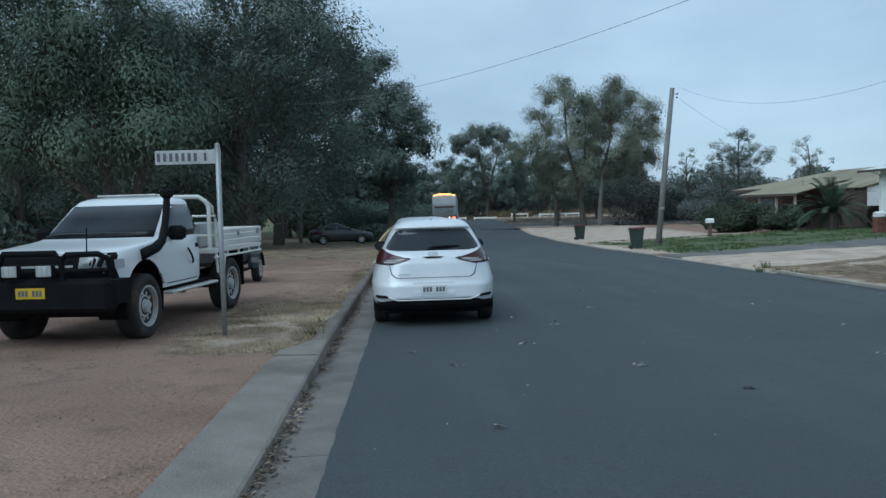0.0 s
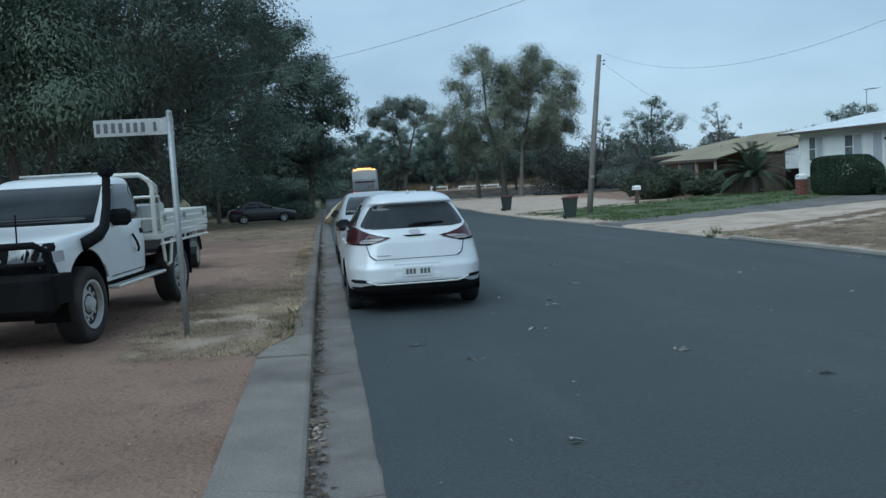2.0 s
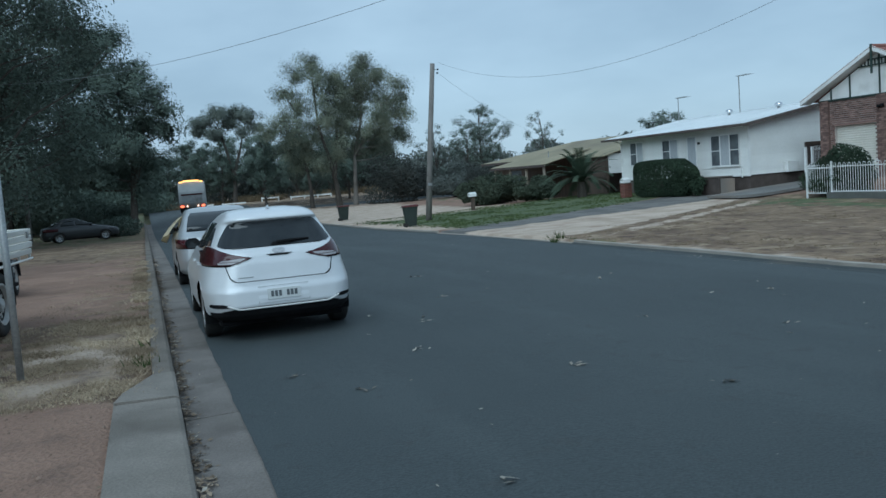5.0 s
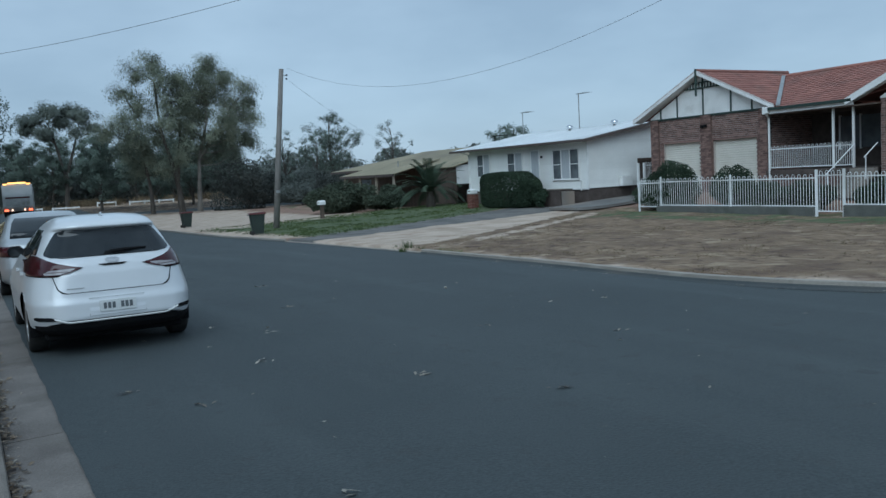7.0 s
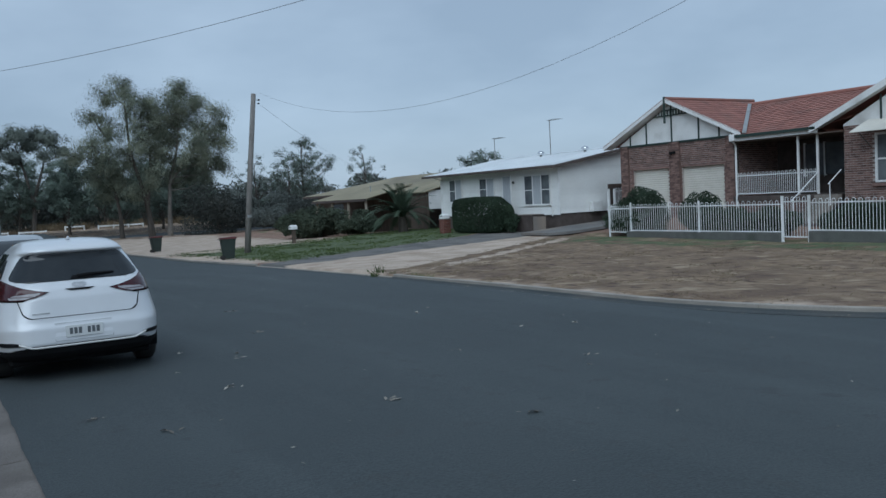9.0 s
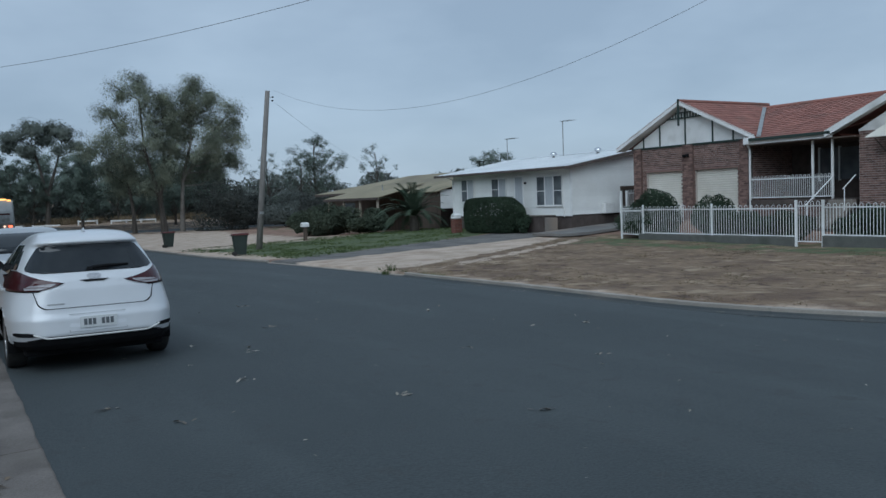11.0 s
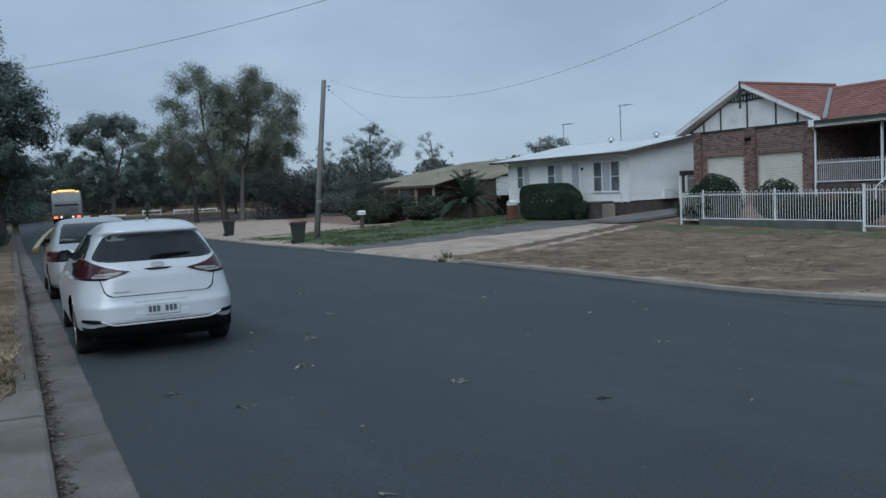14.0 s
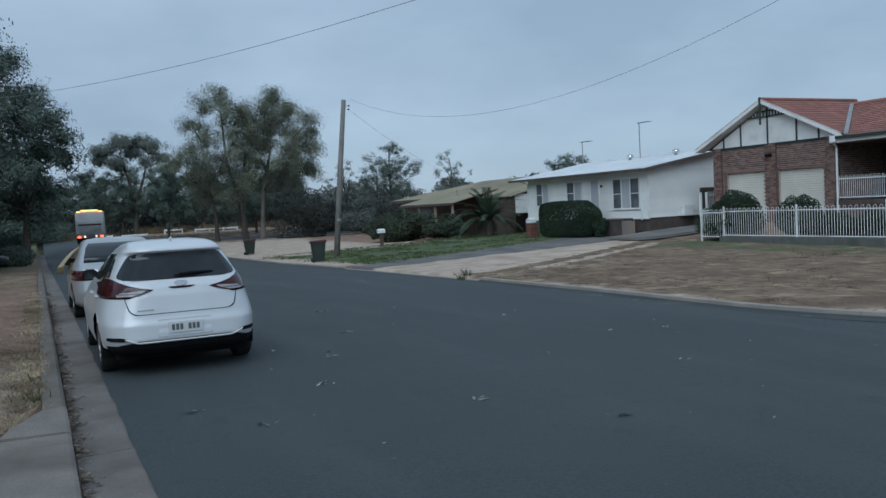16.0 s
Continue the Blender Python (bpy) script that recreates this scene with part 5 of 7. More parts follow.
ute(pose(-3.17, 12.86, 0.125, -0.3, 0, 171.7) @ Matrix.Scale(1.03, 4))


def box_trailer(m):
    t = empty("box_trailer", m, "small dark box trailer parked behind the utility", "trailer")
    part("floor_frame", bm_box(-0.6, 0.6, -0.9, 0.9, 0.42, 0.50, 0.01), BLACK_PLASTIC, t)
    for x0, x1, y0, y1 in ((-0.62, -0.59, -0.9, 0.9), (0.59, 0.62, -0.9, 0.9), (-0.59, 0.59, -0.9, -0.87), (-0.59, 0.59, 0.87, 0.9)):
        part("side_panel", bm_box(x0, x1, y0, y1, 0.502, 0.86, 0.006), DARK_PAINT, t)
    for s in (-1, 1):
        wheel(t, s * 0.76, 0, 0.30, 0.17, STEEL_WHITE, 0, s)
        bm = bmesh.new()
        rows = [[bm.verts.new((s * x, 0.38 * math.cos(a), 0.30 + 0.38 * math.sin(a))) for a in np.linspace(0.1, math.pi - 0.1, 10)] for x in (0.63, 0.88)]
        for k in range(9):
            bm.faces.new((rows[0][k], rows[0][k + 1], rows[1][k + 1], rows[1][k]))
        bmesh.ops.solidify(bm, geom=bm.faces[:], thickness=0.01)
        part("mudguard", bm, DARK_PAINT, t)
    part("axle", bm_tube([(-0.68, 0, 0.30), (0.68, 0, 0.30)], 0.025, 8), BLACK_PLASTIC, t)
    part("drawbar", bm_tube([(0, -0.9, 0.45), (0, -1.9, 0.42)], 0.035, 8), BLACK_PLASTIC, t)
    part("jockey_leg", bm_tube([(0, -1.75, 0.42), (0, -1.75, 0.0)], 0.025, 8), GALV, t)
    return t


box_trailer(pose(-3.75, 18.6, height(-3.5, 18.6), 0, 0, 0))


def refuse_truck(m):
    t = empty("refuse_truck", m, "white refuse truck with lit amber beacons and tail lamps", "truck")
    part("chassis", bm_box(-0.45, 0.45, 0.3, 8.0, 0.75, 1.0, 0.02), BLACK_PLASTIC, t)
    bm = bm_prism([(-1.22, 1.0), (1.22, 1.0), (1.22, 3.2), (1.05, 3.45), (-1.05, 3.45), (-1.22, 3.2)], 'y', 1.35, 6.1)
    bmesh.ops.bevel(bm, geom=bm.edges[:], offset=0.06, segments=2, affect='EDGES')
    part("compactor_body", bm, TRUCK_PAINT, t, "", False)
    bm = bm_prism([(0.0, 1.5), (0.0, 2.6), (0.35, 3.5), (1.34, 3.6), (1.34, 0.9), (0.5, 0.9)], 'x', -1.24, 1.24)
    bmesh.ops.bevel(bm, geom=bm.edges[:], offset=0.05, segments=2, affect='EDGES')
    part("rear_hopper", bm, TRUCK_PAINT, t)
    part("hopper_panel", bm_box(-0.95, 0.95, -0.03, -0.002, 1.62, 2.45, 0.01), GALV, t)
    part("rear_bumper", bm_box(-1.2, 1.2, 0.15, 0.3, 0.65, 1.12, 0.02), BLACK_PLASTIC, t)
    bm = bm_prism([(6.3, 0.75), (6.3, 2.95), (7.7, 2.95), (8.15, 2.0), (8.2, 0.75)], 'x', -1.2, 1.2)
    bmesh.ops.bevel(bm, geom=bm.edges[:], offset=0.06, segments=2, affect='EDGES')
    part("cab", bm, WHITE_PAINT, t)
    for s in (-1, 1):
        part("cab_window", bm_box(min(s * 1.2, s * 1.212), max(s * 1.2, s * 1.212), 6.7, 7.6, 1.9, 2.7), DARK_GLASS, t)
        part("amber_beacon", bm_box(s * 0.95 - 0.16, s * 0.95 + 0.16, 0.30, 0.48, 3.52, 3.64, 0.02), BEACON, t)
        part("tail_lamp", bm_box(s * 0.98 - 0.16, s * 0.98 + 0.16, 0.10, 0.148, 1.14, 1.32, 0.01), TAIL_GLOW, t)
        part("work_lamp", bm_box(s * 0.50 - 0.07, s * 0.50 + 0.07, 0.10, 0.148, 1.16, 1.32, 0.01), LAMP_WHITE, t)
        for y in (1.9, 3.2, 7.2):
            wheel(t, s * 1.02, y, 0.5, 0.3, STEEL_WHITE, 0, s)
    part("light_bar", bm_box(-0.75, 0.75, 0.28, 0.46, 3.60, 3.74, 0.03), BEACON, t, "lit amber light bar")
    part("marker_strip", bm_box(-1.0, 1.0, -0.034, -0.0305, 2.28, 2.42), RED_LENS, t)
    return t


refuse_truck(pose(4.0, 86, rise(86) + crown(4.0, 86), 0, 0, -5))


# ---- houses ----
BRICK = surface("brown_brick", (0.132, 0.080, 0.068), (0.225, 0.146, 0.124), 9, 60, 0.9, 0, 0.4, vary=0.38)
MORTAR = surface("mortar", (0.38, 0.34, 0.31), (0.46, 0.42, 0.385), 6, 60, 0.95, 0, 0.3)
ROOF_TILE = surface("terracotta_tile", (0.205, 0.086, 0.068), (0.275, 0.126, 0.100), 2.0, 40, 0.85, 0, 0.3, dirt=(0.18, 0.098, 0.08), vary=0.16)
TRIM_WHITE = surface("white_trim", (0.70, 0.70, 0.68), (0.80, 0.80, 0.78), 2, 50, 0.6, 0, 0.1, dirt=(0.52, 0.51, 0.48), dist=0.003)
BOARD_WHITE = surface("white_weatherboard", (0.74, 0.74, 0.71), (0.84, 0.84, 0.81), 0.7, 40, 0.7, 0, 0.1, dirt=(0.66, 0.65, 0.61), dist=0.003, vary=0.04)
GREEN_TRIM = plain("dark_green_trim", (0.025, 0.045, 0.038), 0.5)
ROLLER = surface("cream_roller_door", (0.60, 0.57, 0.50), (0.70, 0.67, 0.60), 1.2, 40, 0.6, 0, 0.1, dirt=(0.52, 0.49, 0.43), dist=0.003)
SHEET_WHITE = surface("white_roof_sheet", (0.62, 0.645, 0.66), (0.72, 0.74, 0.75), 0.6, 30, 0.45, 0.1, 0.1, dirt=(0.55, 0.57, 0.58))
ROOF_TAN = surface("tan_roof_sheet", (0.21, 0.18, 0.115), (0.29, 0.25, 0.165), 0.5, 30, 0.85, 0, 0.2, dirt=(0.17, 0.145, 0.10))
# dark brick; on the verandah this colour stands in for shade
DARK_BASE_AND_SHADE = surface("dark_brick_and_shade", (0.055, 0.042, 0.038), (0.10, 0.08, 0.07), 3, 40, 0.9, 0, 0.3)
RED_BRICK = surface("red_brick", (0.125, 0.052, 0.040), (0.195, 0.085, 0.064), 8, 50, 0.9, 0, 0.4, vary=0.2)
TAN_WALL = surface("tan_render", (0.30, 0.26, 0.20), (0.40, 0.35, 0.28), 1, 40, 0.9, 0, 0.2)
# brown timber; the verandah ceiling's shade is coloured with it too
TIMBER_AND_SHADE = surface("brown_timber_and_shade", (0.055, 0.040, 0.030), (0.11, 0.08, 0.06), 3, 40, 0.8, 0, 0.3, stretch=(1, 1, 0.2), vary=0.1)
CURTAIN = surface("pale_curtain", (0.34, 0.36, 0.38), (0.48, 0.50, 0.52), 5, 30, 0.9, 0, 0.2, stretch=(6, 6, 0.3))
# pale base colour carries sky reflection and net curtains in the panes
HOUSE_GLASS, hn, hl, hb = node_mat("reflection_tinted_glass", 0.06)
hl.new(blend(hn, hl, noise_fac(hn, hl, 1.5, 3), (0.09, 0.10, 0.11), (0.16, 0.175, 0.185)), hb.inputs["Base Color"])
DARK_INSIDE = BRICK


def base_thing(name, x, y, z, label, category, kind=""):
    """A thing's empty at its base; its parts are given in world places by wpart()."""
    return empty(name, pose(x, y, z), label, category, kind=kind)


def wpart(name, bm, material, parent, label="", smooth=False):
    ob = part(name, bm, material, parent, label, smooth)
    if parent.type == 'EMPTY':
        ob.matrix_parent_inverse = Matrix.Translation(-parent.matrix_basis.translation)
    return ob


def bricks_x(x, y0, y1, z0, z1, holes=(), out=-1, seed=1):
    """Stretcher-bond bricks on a wall in the plane x, standing out towards out."""
    bm = bmesh.new()
    L, Hh, j = 0.24, 0.086, 0.015
    row = 0
    z = z0
    while z < z1 - 0.03:
        y = y0 - (L / 2 if row % 2 else 0)
        while y < y1:
            a, b = max(y, y0) + j / 2, min(y + L, y1) - j / 2
            zt = min(z + Hh, z1) - j / 2
            if b - a > 0.03 and not any(h[0] < (a + b) / 2 < h[1] and h[2] < (z + zt) / 2 < h[3] for h in holes):
                bm_box(min(x, x - out * 0.02), max(x, x - out * 0.02), a, b, z + j / 2, zt, 0, bm)
            y += L
        z += Hh
        row += 1
    return bm


def bricks_y(y, x0, x1, z0, z1, out=-1):
    bm = bmesh.new()
    L, Hh, j = 0.24, 0.086, 0.015
    row, z = 0, z0
    while z < z1 - 0.03:
        x = x0 - (L / 2 if row % 2 else 0)
        while x < x1:
            a, b = max(x, x0) + j / 2, min(x + L, x1) - j / 2
            if b - a > 0.03:
                bm_box(a, b, min(y, y - out * 0.02), max(y, y - out * 0.02), z + j / 2, min(z + Hh, z1) - j / 2, 0, bm)
            x += L
        z += Hh
        row += 1
    return bm


def tiles(origin, along, upslope, n_along, n_up, keep, gauge=0.31, wide=0.30):
    """Lapped roof tiles: each a thin arched piece, tilted onto the one below."""
    bm = bmesh.new()
    o, a, u = Vector(origin), Vector(along).normalized(), Vector(upslope).normalized()
    nrm = a.cross(u)
    if nrm.z < 0:
        nrm = -nrm
    for i in range(n_up):
        for k in range(n_along):
            c = o + a * (k + 0.5) * wide + u * (i + 0.5) * gauge
            if not keep(c):
                continue
            lo = o + u * i * gauge
            cols = []
            for f, hgt in ((0.01, 0.030), (0.3, 0.052), (0.55, 0.050), (0.8, 0.030), (0.99, 0.034)):
                p = lo + a * (k + f) * wide
                cols.append((bm.verts.new(p + nrm * hgt), bm.verts.new(p + u * gauge * 1.02 + nrm * (hgt - 0.024)), bm.verts.new(p + nrm * (hgt - 0.028))))
            for c0, c1 in zip(cols, cols[1:]):
                bm.faces.new((c0[0], c1[0], c1[1], c0[1]))
                bm.faces.new((c0[2], c1[2], c1[0], c0[0]))
    return bm


def quad_slab(pts, thick, bm=None):
    """A sloping slab: corner points of its top, and its thickness."""
    bm = bm or bmesh.new()
    top = [bm.verts.new(p) for p in pts]
    low = [bm.verts.new((p[0], p[1], p[2] - thick)) for p in pts]
    n = len(pts)
    bm.faces.new(top)
    bm.faces.new(low[::-1])
    for i in range(n):
        bm.faces.new((top[i], low[i], low[(i + 1) % n], top[(i + 1) % n]))
    bmesh.ops.recalc_face_normals(bm, faces=bm.faces[:])
    return bm


def beam(p, q, wide, high, bm=None):
    """A straight board between two points; wide is level, high upright."""
    bm = bm or bmesh.new()
    p, q = Vector(p), Vector(q)
    d = (q - p).normalized()
    s = d.cross(Vector((0, 0, 1))).normalized() * wide / 2
    h = Vector((0, 0, 1)) * high / 2
    ends = [[bm.verts.new(e + a * s + b * h) for a, b in ((-1, -1), (1, -1), (1, 1), (-1, 1))] for e in (p, q)]
    for k in range(4):
        bm.faces.new((ends[0][k], ends[0][(k + 1) % 4], ends[1][(k + 1) % 4], ends[1][k]))
    bm.faces.new(ends[0][::-1])
    bm.faces.new(ends[1])
    bmesh.ops.recalc_face_normals(bm, faces=bm.faces[:])
    return bm


def hoop_mesh(width, z0, z1, r=0.0095):
    """A hairpin picket: two uprights joined by a round top."""
    pts = [(0, -width / 2, z0), (0, -width / 2, z1 - width / 2)]
    pts += [(0, -width / 2 * math.cos(a), z1 - width / 2 + width / 2 * math.sin(a)) for a in np.linspace(0.5, math.pi - 0.5, 5)]
    pts += [(0, width / 2, z1 - width / 2), (0, width / 2, z0)]
    bm = bm_tube(pts, r, 5)
    me = bpy.data.meshes.new("picket")
    bm.to_mesh(me)
    bm.free()
    me.materials.append(FENCE_WHITE)
    return me


FENCE_WHITE = surface("white_fence_paint", (0.72, 0.73, 0.73), (0.80, 0.81, 0.81), 2, 50, 0.5, 0, 0.1, dirt=(0.50, 0.49, 0.46), dist=0.003)


def pickets(parent, axis, fixed, a, b, z0, z1, pitch=0.18, width=0.09):
    me = hoop_mesh(width, z0, z1)
    n = int((b - a) / pitch)
    base = parent.matrix_basis.translation
    for k in range(n):
        d = a + (k + 0.5) * (b - a) / n
        m = pose(fixed, d, 0) if axis == 'y' else pose(d, fixed, 0, 0, 0, 90)
        o = new("picket", me)
        o.parent = parent
        o.matrix_parent_inverse = Matrix.Translation(-base)
        o.matrix_basis = m


def brick_house():
    h = base_thing("brick_house", 32, 24, 0.3, "brown brick house with red tiled roof, double garage and verandah", "house")
    X, EZ, RZ = 28.5, 3.80, 5.62
    Y0, Y1, AP = 24.6, 31.2, 28.0
    d1, d2, top = (28.2, 30.5), (25.15, 27.5), 2.62
    holes = [(d1[0], d1[1], 0, top), (d2[0], d2[1], 0, top)]
    # garage walls
    for a, b, z0, z1 in ((Y0, d2[0], 0.1, 3.7), (d2[1], d1[0], 0.1, 3.7), (d1[1], Y1, 0.1, 3.7), (d2[0], d2[1], top, 3.7), (d1[0], d1[1], top, 3.7)):
        wpart("wall", bm_box(X + 0.012, X + 0.24, a, b, z0, z1), MORTAR, h)
    w = wpart("brickwork", bricks_x(X, Y0, Y1, 0.1, 3.7, holes), BRICK, h, "brown face brick")
    w["kind"] = "stuff"
    wpart("brick_pier", bricks_x(X - 0.11, 27.55, 28.15, 0.1, 3.7), BRICK, h)["kind"] = "stuff"
    wpart("pier_core", bm_box(X - 0.098, X + 0.011, 27.56, 28.14, 0.1, 3.7), BRICK, h)
    for a, b in ((24.55, 25.0), (30.75, 31.25)):
        wpart("brick_pier", bricks_x(X - 0.11, a, b, 0.1, 3.7), BRICK, h)["kind"] = "stuff"
        wpart("pier_core", bm_box(X - 0.098, X + 0.011, a + 0.01, b - 0.01, 0.1, 3.7), BRICK, h)
    wpart("wall", bm_box(X + 0.24, 38, Y1 - 0.24, Y1 - 0.012, 0.1, 3.7), MORTAR, h)
    wpart("brickwork", bricks_y(Y1, X, X + 5, 0.1, 3.7, 1), BRICK, h)["kind"] = "stuff"
    wpart("wall", bm_box(X + 0.24, 33, Y0 + 0.012, Y0 + 0.24, 0.1, 3.7), MORTAR, h)
    wpart("brickwork", bricks_y(Y0, X - 0.1, X + 3, 0.1, 3.7, -1), BRICK, h)["kind"] = "stuff"
    # roller doors with ribs
    for a, b in (d1, d2):
        bm = bmesh.new()
        prof = []
        z = 0.45
        while z < top:
            prof += [(X + 0.16, z), (X + 0.14, z + 0.018), (X + 0.14, z + 0.075), (X + 0.16, z + 0.093)]
            z += 0.1
        prof = [p for p in prof if p[1] <= top]
        lo, hi = [[bm.verts.new((px, yy, pz)) for px, pz in prof] for yy in (a, b)]
        for k in range(len(prof) - 1):
            bm.faces.new((lo[k], hi[k], hi[k + 1], lo[k + 1]))
        wpart("roller_door", bm, ROLLER, h, "cream ribbed roller door")
    for a, b in (d1, d2):
        for y0, y1 in ((a - 0.12, a), (b, b + 0.12)):
            wpart("door_jamb", bricks_x(X - 0.014, y0, y1, 0.1, top), BRICK, h)["kind"] = "stuff"
            wpart("jamb_core", bm_box(X - 0.004, X + 0.15, y0 + 0.002, y1 - 0.002, 0.1, top), BRICK, h)
        wpart("door_head", bm_box(X - 0.008, X + 0.15, a, b, top - 0.06, top - 0.002), BRICK, h)
    # gable
    slope = (RZ - EZ) / 3.95
    wpart("gable_panel", bm_prism([(Y0 - 0.1, 3.72), (Y1 + 0.1, 3.72), (Y1 + 0.1, 3.80), (AP, RZ - 0.18), (Y0 - 0.1, 3.80)], 'x', X - 0.02, X + 0.06), TRIM_WHITE, h, "white gable infill")
    for yy in (25.35, 26.45, 27.2 + 0.8, 29.55, 30.6):
        t = RZ - 0.2 - slope * abs(yy - AP)
        wpart("gable_batten", bm_box(X - 0.055, X - 0.022, yy - 0.035, yy + 0.035, 3.72, t), GREEN_TRIM, h)
    wpart("gable_batten", bm_box(X - 0.062, X - 0.03, Y0 - 0.15, Y1 + 0.15, 3.66, 3.74), GREEN_TRIM, h)
    for zz in (4.92, 5.16):
        half = (RZ - 0.22 - zz) / slope
        wpart("gable_batten", bm_box(X - 0.10, X - 0.06, AP - half, AP + half, zz - 0.025, zz + 0.025), GREEN_TRIM, h)
    k = -0.85
    while k < 0.9:
        t = min(5.16, RZ - 0.22 - slope * abs(k))
        if t > 4.96:
            wpart("fret_bar", bm_box(X - 0.10, X - 0.065, AP + k - 0.02, AP + k + 0.02, 4.93, t), GREEN_TRIM, h)
        k += 0.17
    wpart("finial", bm_box(X - 0.50, X - 0.42, AP - 0.04, AP + 0.04, 4.55, RZ + 0.12, 0.01), GREEN_TRIM, h)
    for s in (-1, 1):
        wpart("barge_board", beam((X - 0.42, AP, RZ - 0.04), (X - 0.42, AP + s * 4.05, RZ - 0.04 - slope * 4.05), 0.05, 0.20), TRIM_WHITE, h)
        wpart("eave_lining", quad_slab([(X - 0.42, AP + s * 0.02, RZ - 0.12), (X + 0.1, AP + s * 0.02, RZ - 0.12), (X + 0.1, AP + s * 4.0, RZ - 0.12 - slope * 3.98), (X - 0.42, AP + s * 4.0, RZ - 0.12 - slope * 3.98)], 0.03), TRIM_WHITE, h)
    # roofs
    for s in (-1, 1):
        wpart("roof", quad_slab([(X - 0.40, AP, RZ), (34.2, AP, RZ), (34.2, AP + s * 4.0, RZ - slope * 4.0), (X - 0.40, AP + s * 4.0, RZ - slope * 4.0)], 0.05), ROOF_TILE, h)
    MR, MX = 5.36, 33.2
    mslope = (MR - 3.66) / (MX - 28.05)
    o = wpart("roof_tiles", tiles((X - 0.45, AP - 4.05, RZ - slope * 4.05), (1, 0, 0), (0, 1, slope), 21, 14, lambda c: c.y < AP and (MR - mslope * (MX - c.x)) < c.z + 0.02), ROOF_TILE, h, "lapped red roof tiles")
    o["kind"] = "stuff"
    wpart("ridge_cap", bm_tube([(X - 0.42, AP, RZ + 0.03), (34.2, AP, RZ + 0.03)], 0.09, 8), ROOF_TILE, h)
    for s in (-1, 1):
        wpart("edge_tiles", bm_tube([(X - 0.40, AP, RZ + 0.03), (X - 0.40, AP + s * 4.05, RZ - slope * 4.05 + 0.03)], 0.05, 6), ROOF_TILE, h)
    wpart("roof", quad_slab([(28.05, 20.62, 3.66), (28.05, 24.3, 3.66), (MX, 27.8, MR), (MX, 16.4, MR)], 0.05), ROOF_TILE, h)
    wpart("roof", quad_slab([(MX, 8, MR), (MX, 27.8, MR), (38.5, 31, 3.66), (38.5, 8, 3.66)], 0.05), ROOF_TILE, h)
    run = math.hypot(MX - 28.05, MR - 3.66)
    o = wpart("roof_tiles", tiles((28.0, 9.0, 3.64), (0, 1, 0), (1, 0, mslope), 63, int(run / 0.31) + 1, lambda c: c.x < MX and 20.75 - (c.x - 28.05) * 0.8 < c.y < 24.2 + (c.x - 28.05) * 0.7), ROOF_TILE, h)
    o["kind"] = "stuff"
    wpart("ridge_cap", bm_tube([(MX, 8, MR + 0.03), (MX, 27.8, MR + 0.03)], 0.1, 8), ROOF_TILE, h)
    top_x = 28.05 + (min(MR, RZ) - 3.66) / mslope - 0.1
    low, high = [(x, AP - (RZ - 3.66 - mslope * (x - 28.05)) / slope, 3.66 + mslope * (x - 28.05) + 0.09) for x in (28.05, top_x)]
    wpart("valley_flashing", beam(low, high, 0.16, 0.04), GALV, h, "dull metal valley flashing")
    wpart("gutter", beam((27.98, 20.5, 3.63), (27.98, 24.2, 3.63), 0.11, 0.11), GREEN_TRIM, h, "dark painted roof gutter")
    wpart("fascia", beam((28.08, 20.5, 3.52), (28.08, 24.5, 3.50), 0.04, 0.14), TRIM_WHITE, h)
    wpart("downpipe", bm_tube([(27.98, 24.28, 3.56), (28.1, 24.32, 3.40), (28.32, 24.40, 3.25), (28.32, 24.40, 0.3)], 0.045, 8), TRIM_WHITE, h)
    wpart("rainwater_head", bm_box(27.9, 28.1, 24.15, 24.4, 3.45, 3.72, 0.01), TRIM_WHITE, h)
    # verandah: dark floor, back wall and ceiling colours hold its shade
    VF = 1.15
    wpart("verandah_floor", bm_box(28.3, 31.3, 19.9, 24.58, 0.95, VF, 0.01), DARK_BASE_AND_SHADE, h, "verandah floor coloured dark to hold the shade")
    wpart("verandah_base", bm_box(28.42, 28.6, 19.9, 24.58, 0.0, 0.95), DARK_INSIDE, h)
    wpart("back_wall", bm_box(31.3, 31.5, 19.6, 24.6, 0.2, 3.6), DARK_BASE_AND_SHADE, h, "brick wall with the verandah's shade put into its dark colour")
    wpart("verandah_ceiling", bm_box(28.1, 31.3, 19.6, 24.58, 3.40, 3.45), TIMBER_AND_SHADE, h)
    win = wpart("window", bm_box(31.22, 31.298, 21.4, 23.2, 1.9, 3.2), HOUSE_GLASS, h)
    for a, b, z0, z1 in ((21.35, 21.42, 1.85, 3.25), (23.18, 23.25, 1.85, 3.25), (22.27, 22.33, 1.85, 3.25)):
        wpart("window_frame", bm_box(31.18, 31.29, a, b, z0, z1), TRIM_WHITE, h)
    wpart("front_door", bm_box(31.2, 31.298, 20.1, 21.0, VF, 3.2), TIMBER_AND_SHADE, h)
    for yy in (20.72, 21.55):
        wpart("verandah_post", bm_box(28.36, 28.45, yy - 0.035, yy + 0.035, VF, 3.42, 0.006), TRIM_WHITE, h)
    rail = base_thing("verandah_rail", 28.4, 22.5, 1.15, "white metal hoop-top verandah railing", "railing")
    wpart("top_rail", bm_box(28.385, 28.425, 20.75, 24.5, 1.98, 2.02), FENCE_WHITE, rail)
    wpart("bottom_rail", bm_box(28.385, 28.425, 20.75, 24.5, 1.24, 1.28), FENCE_WHITE, rail)
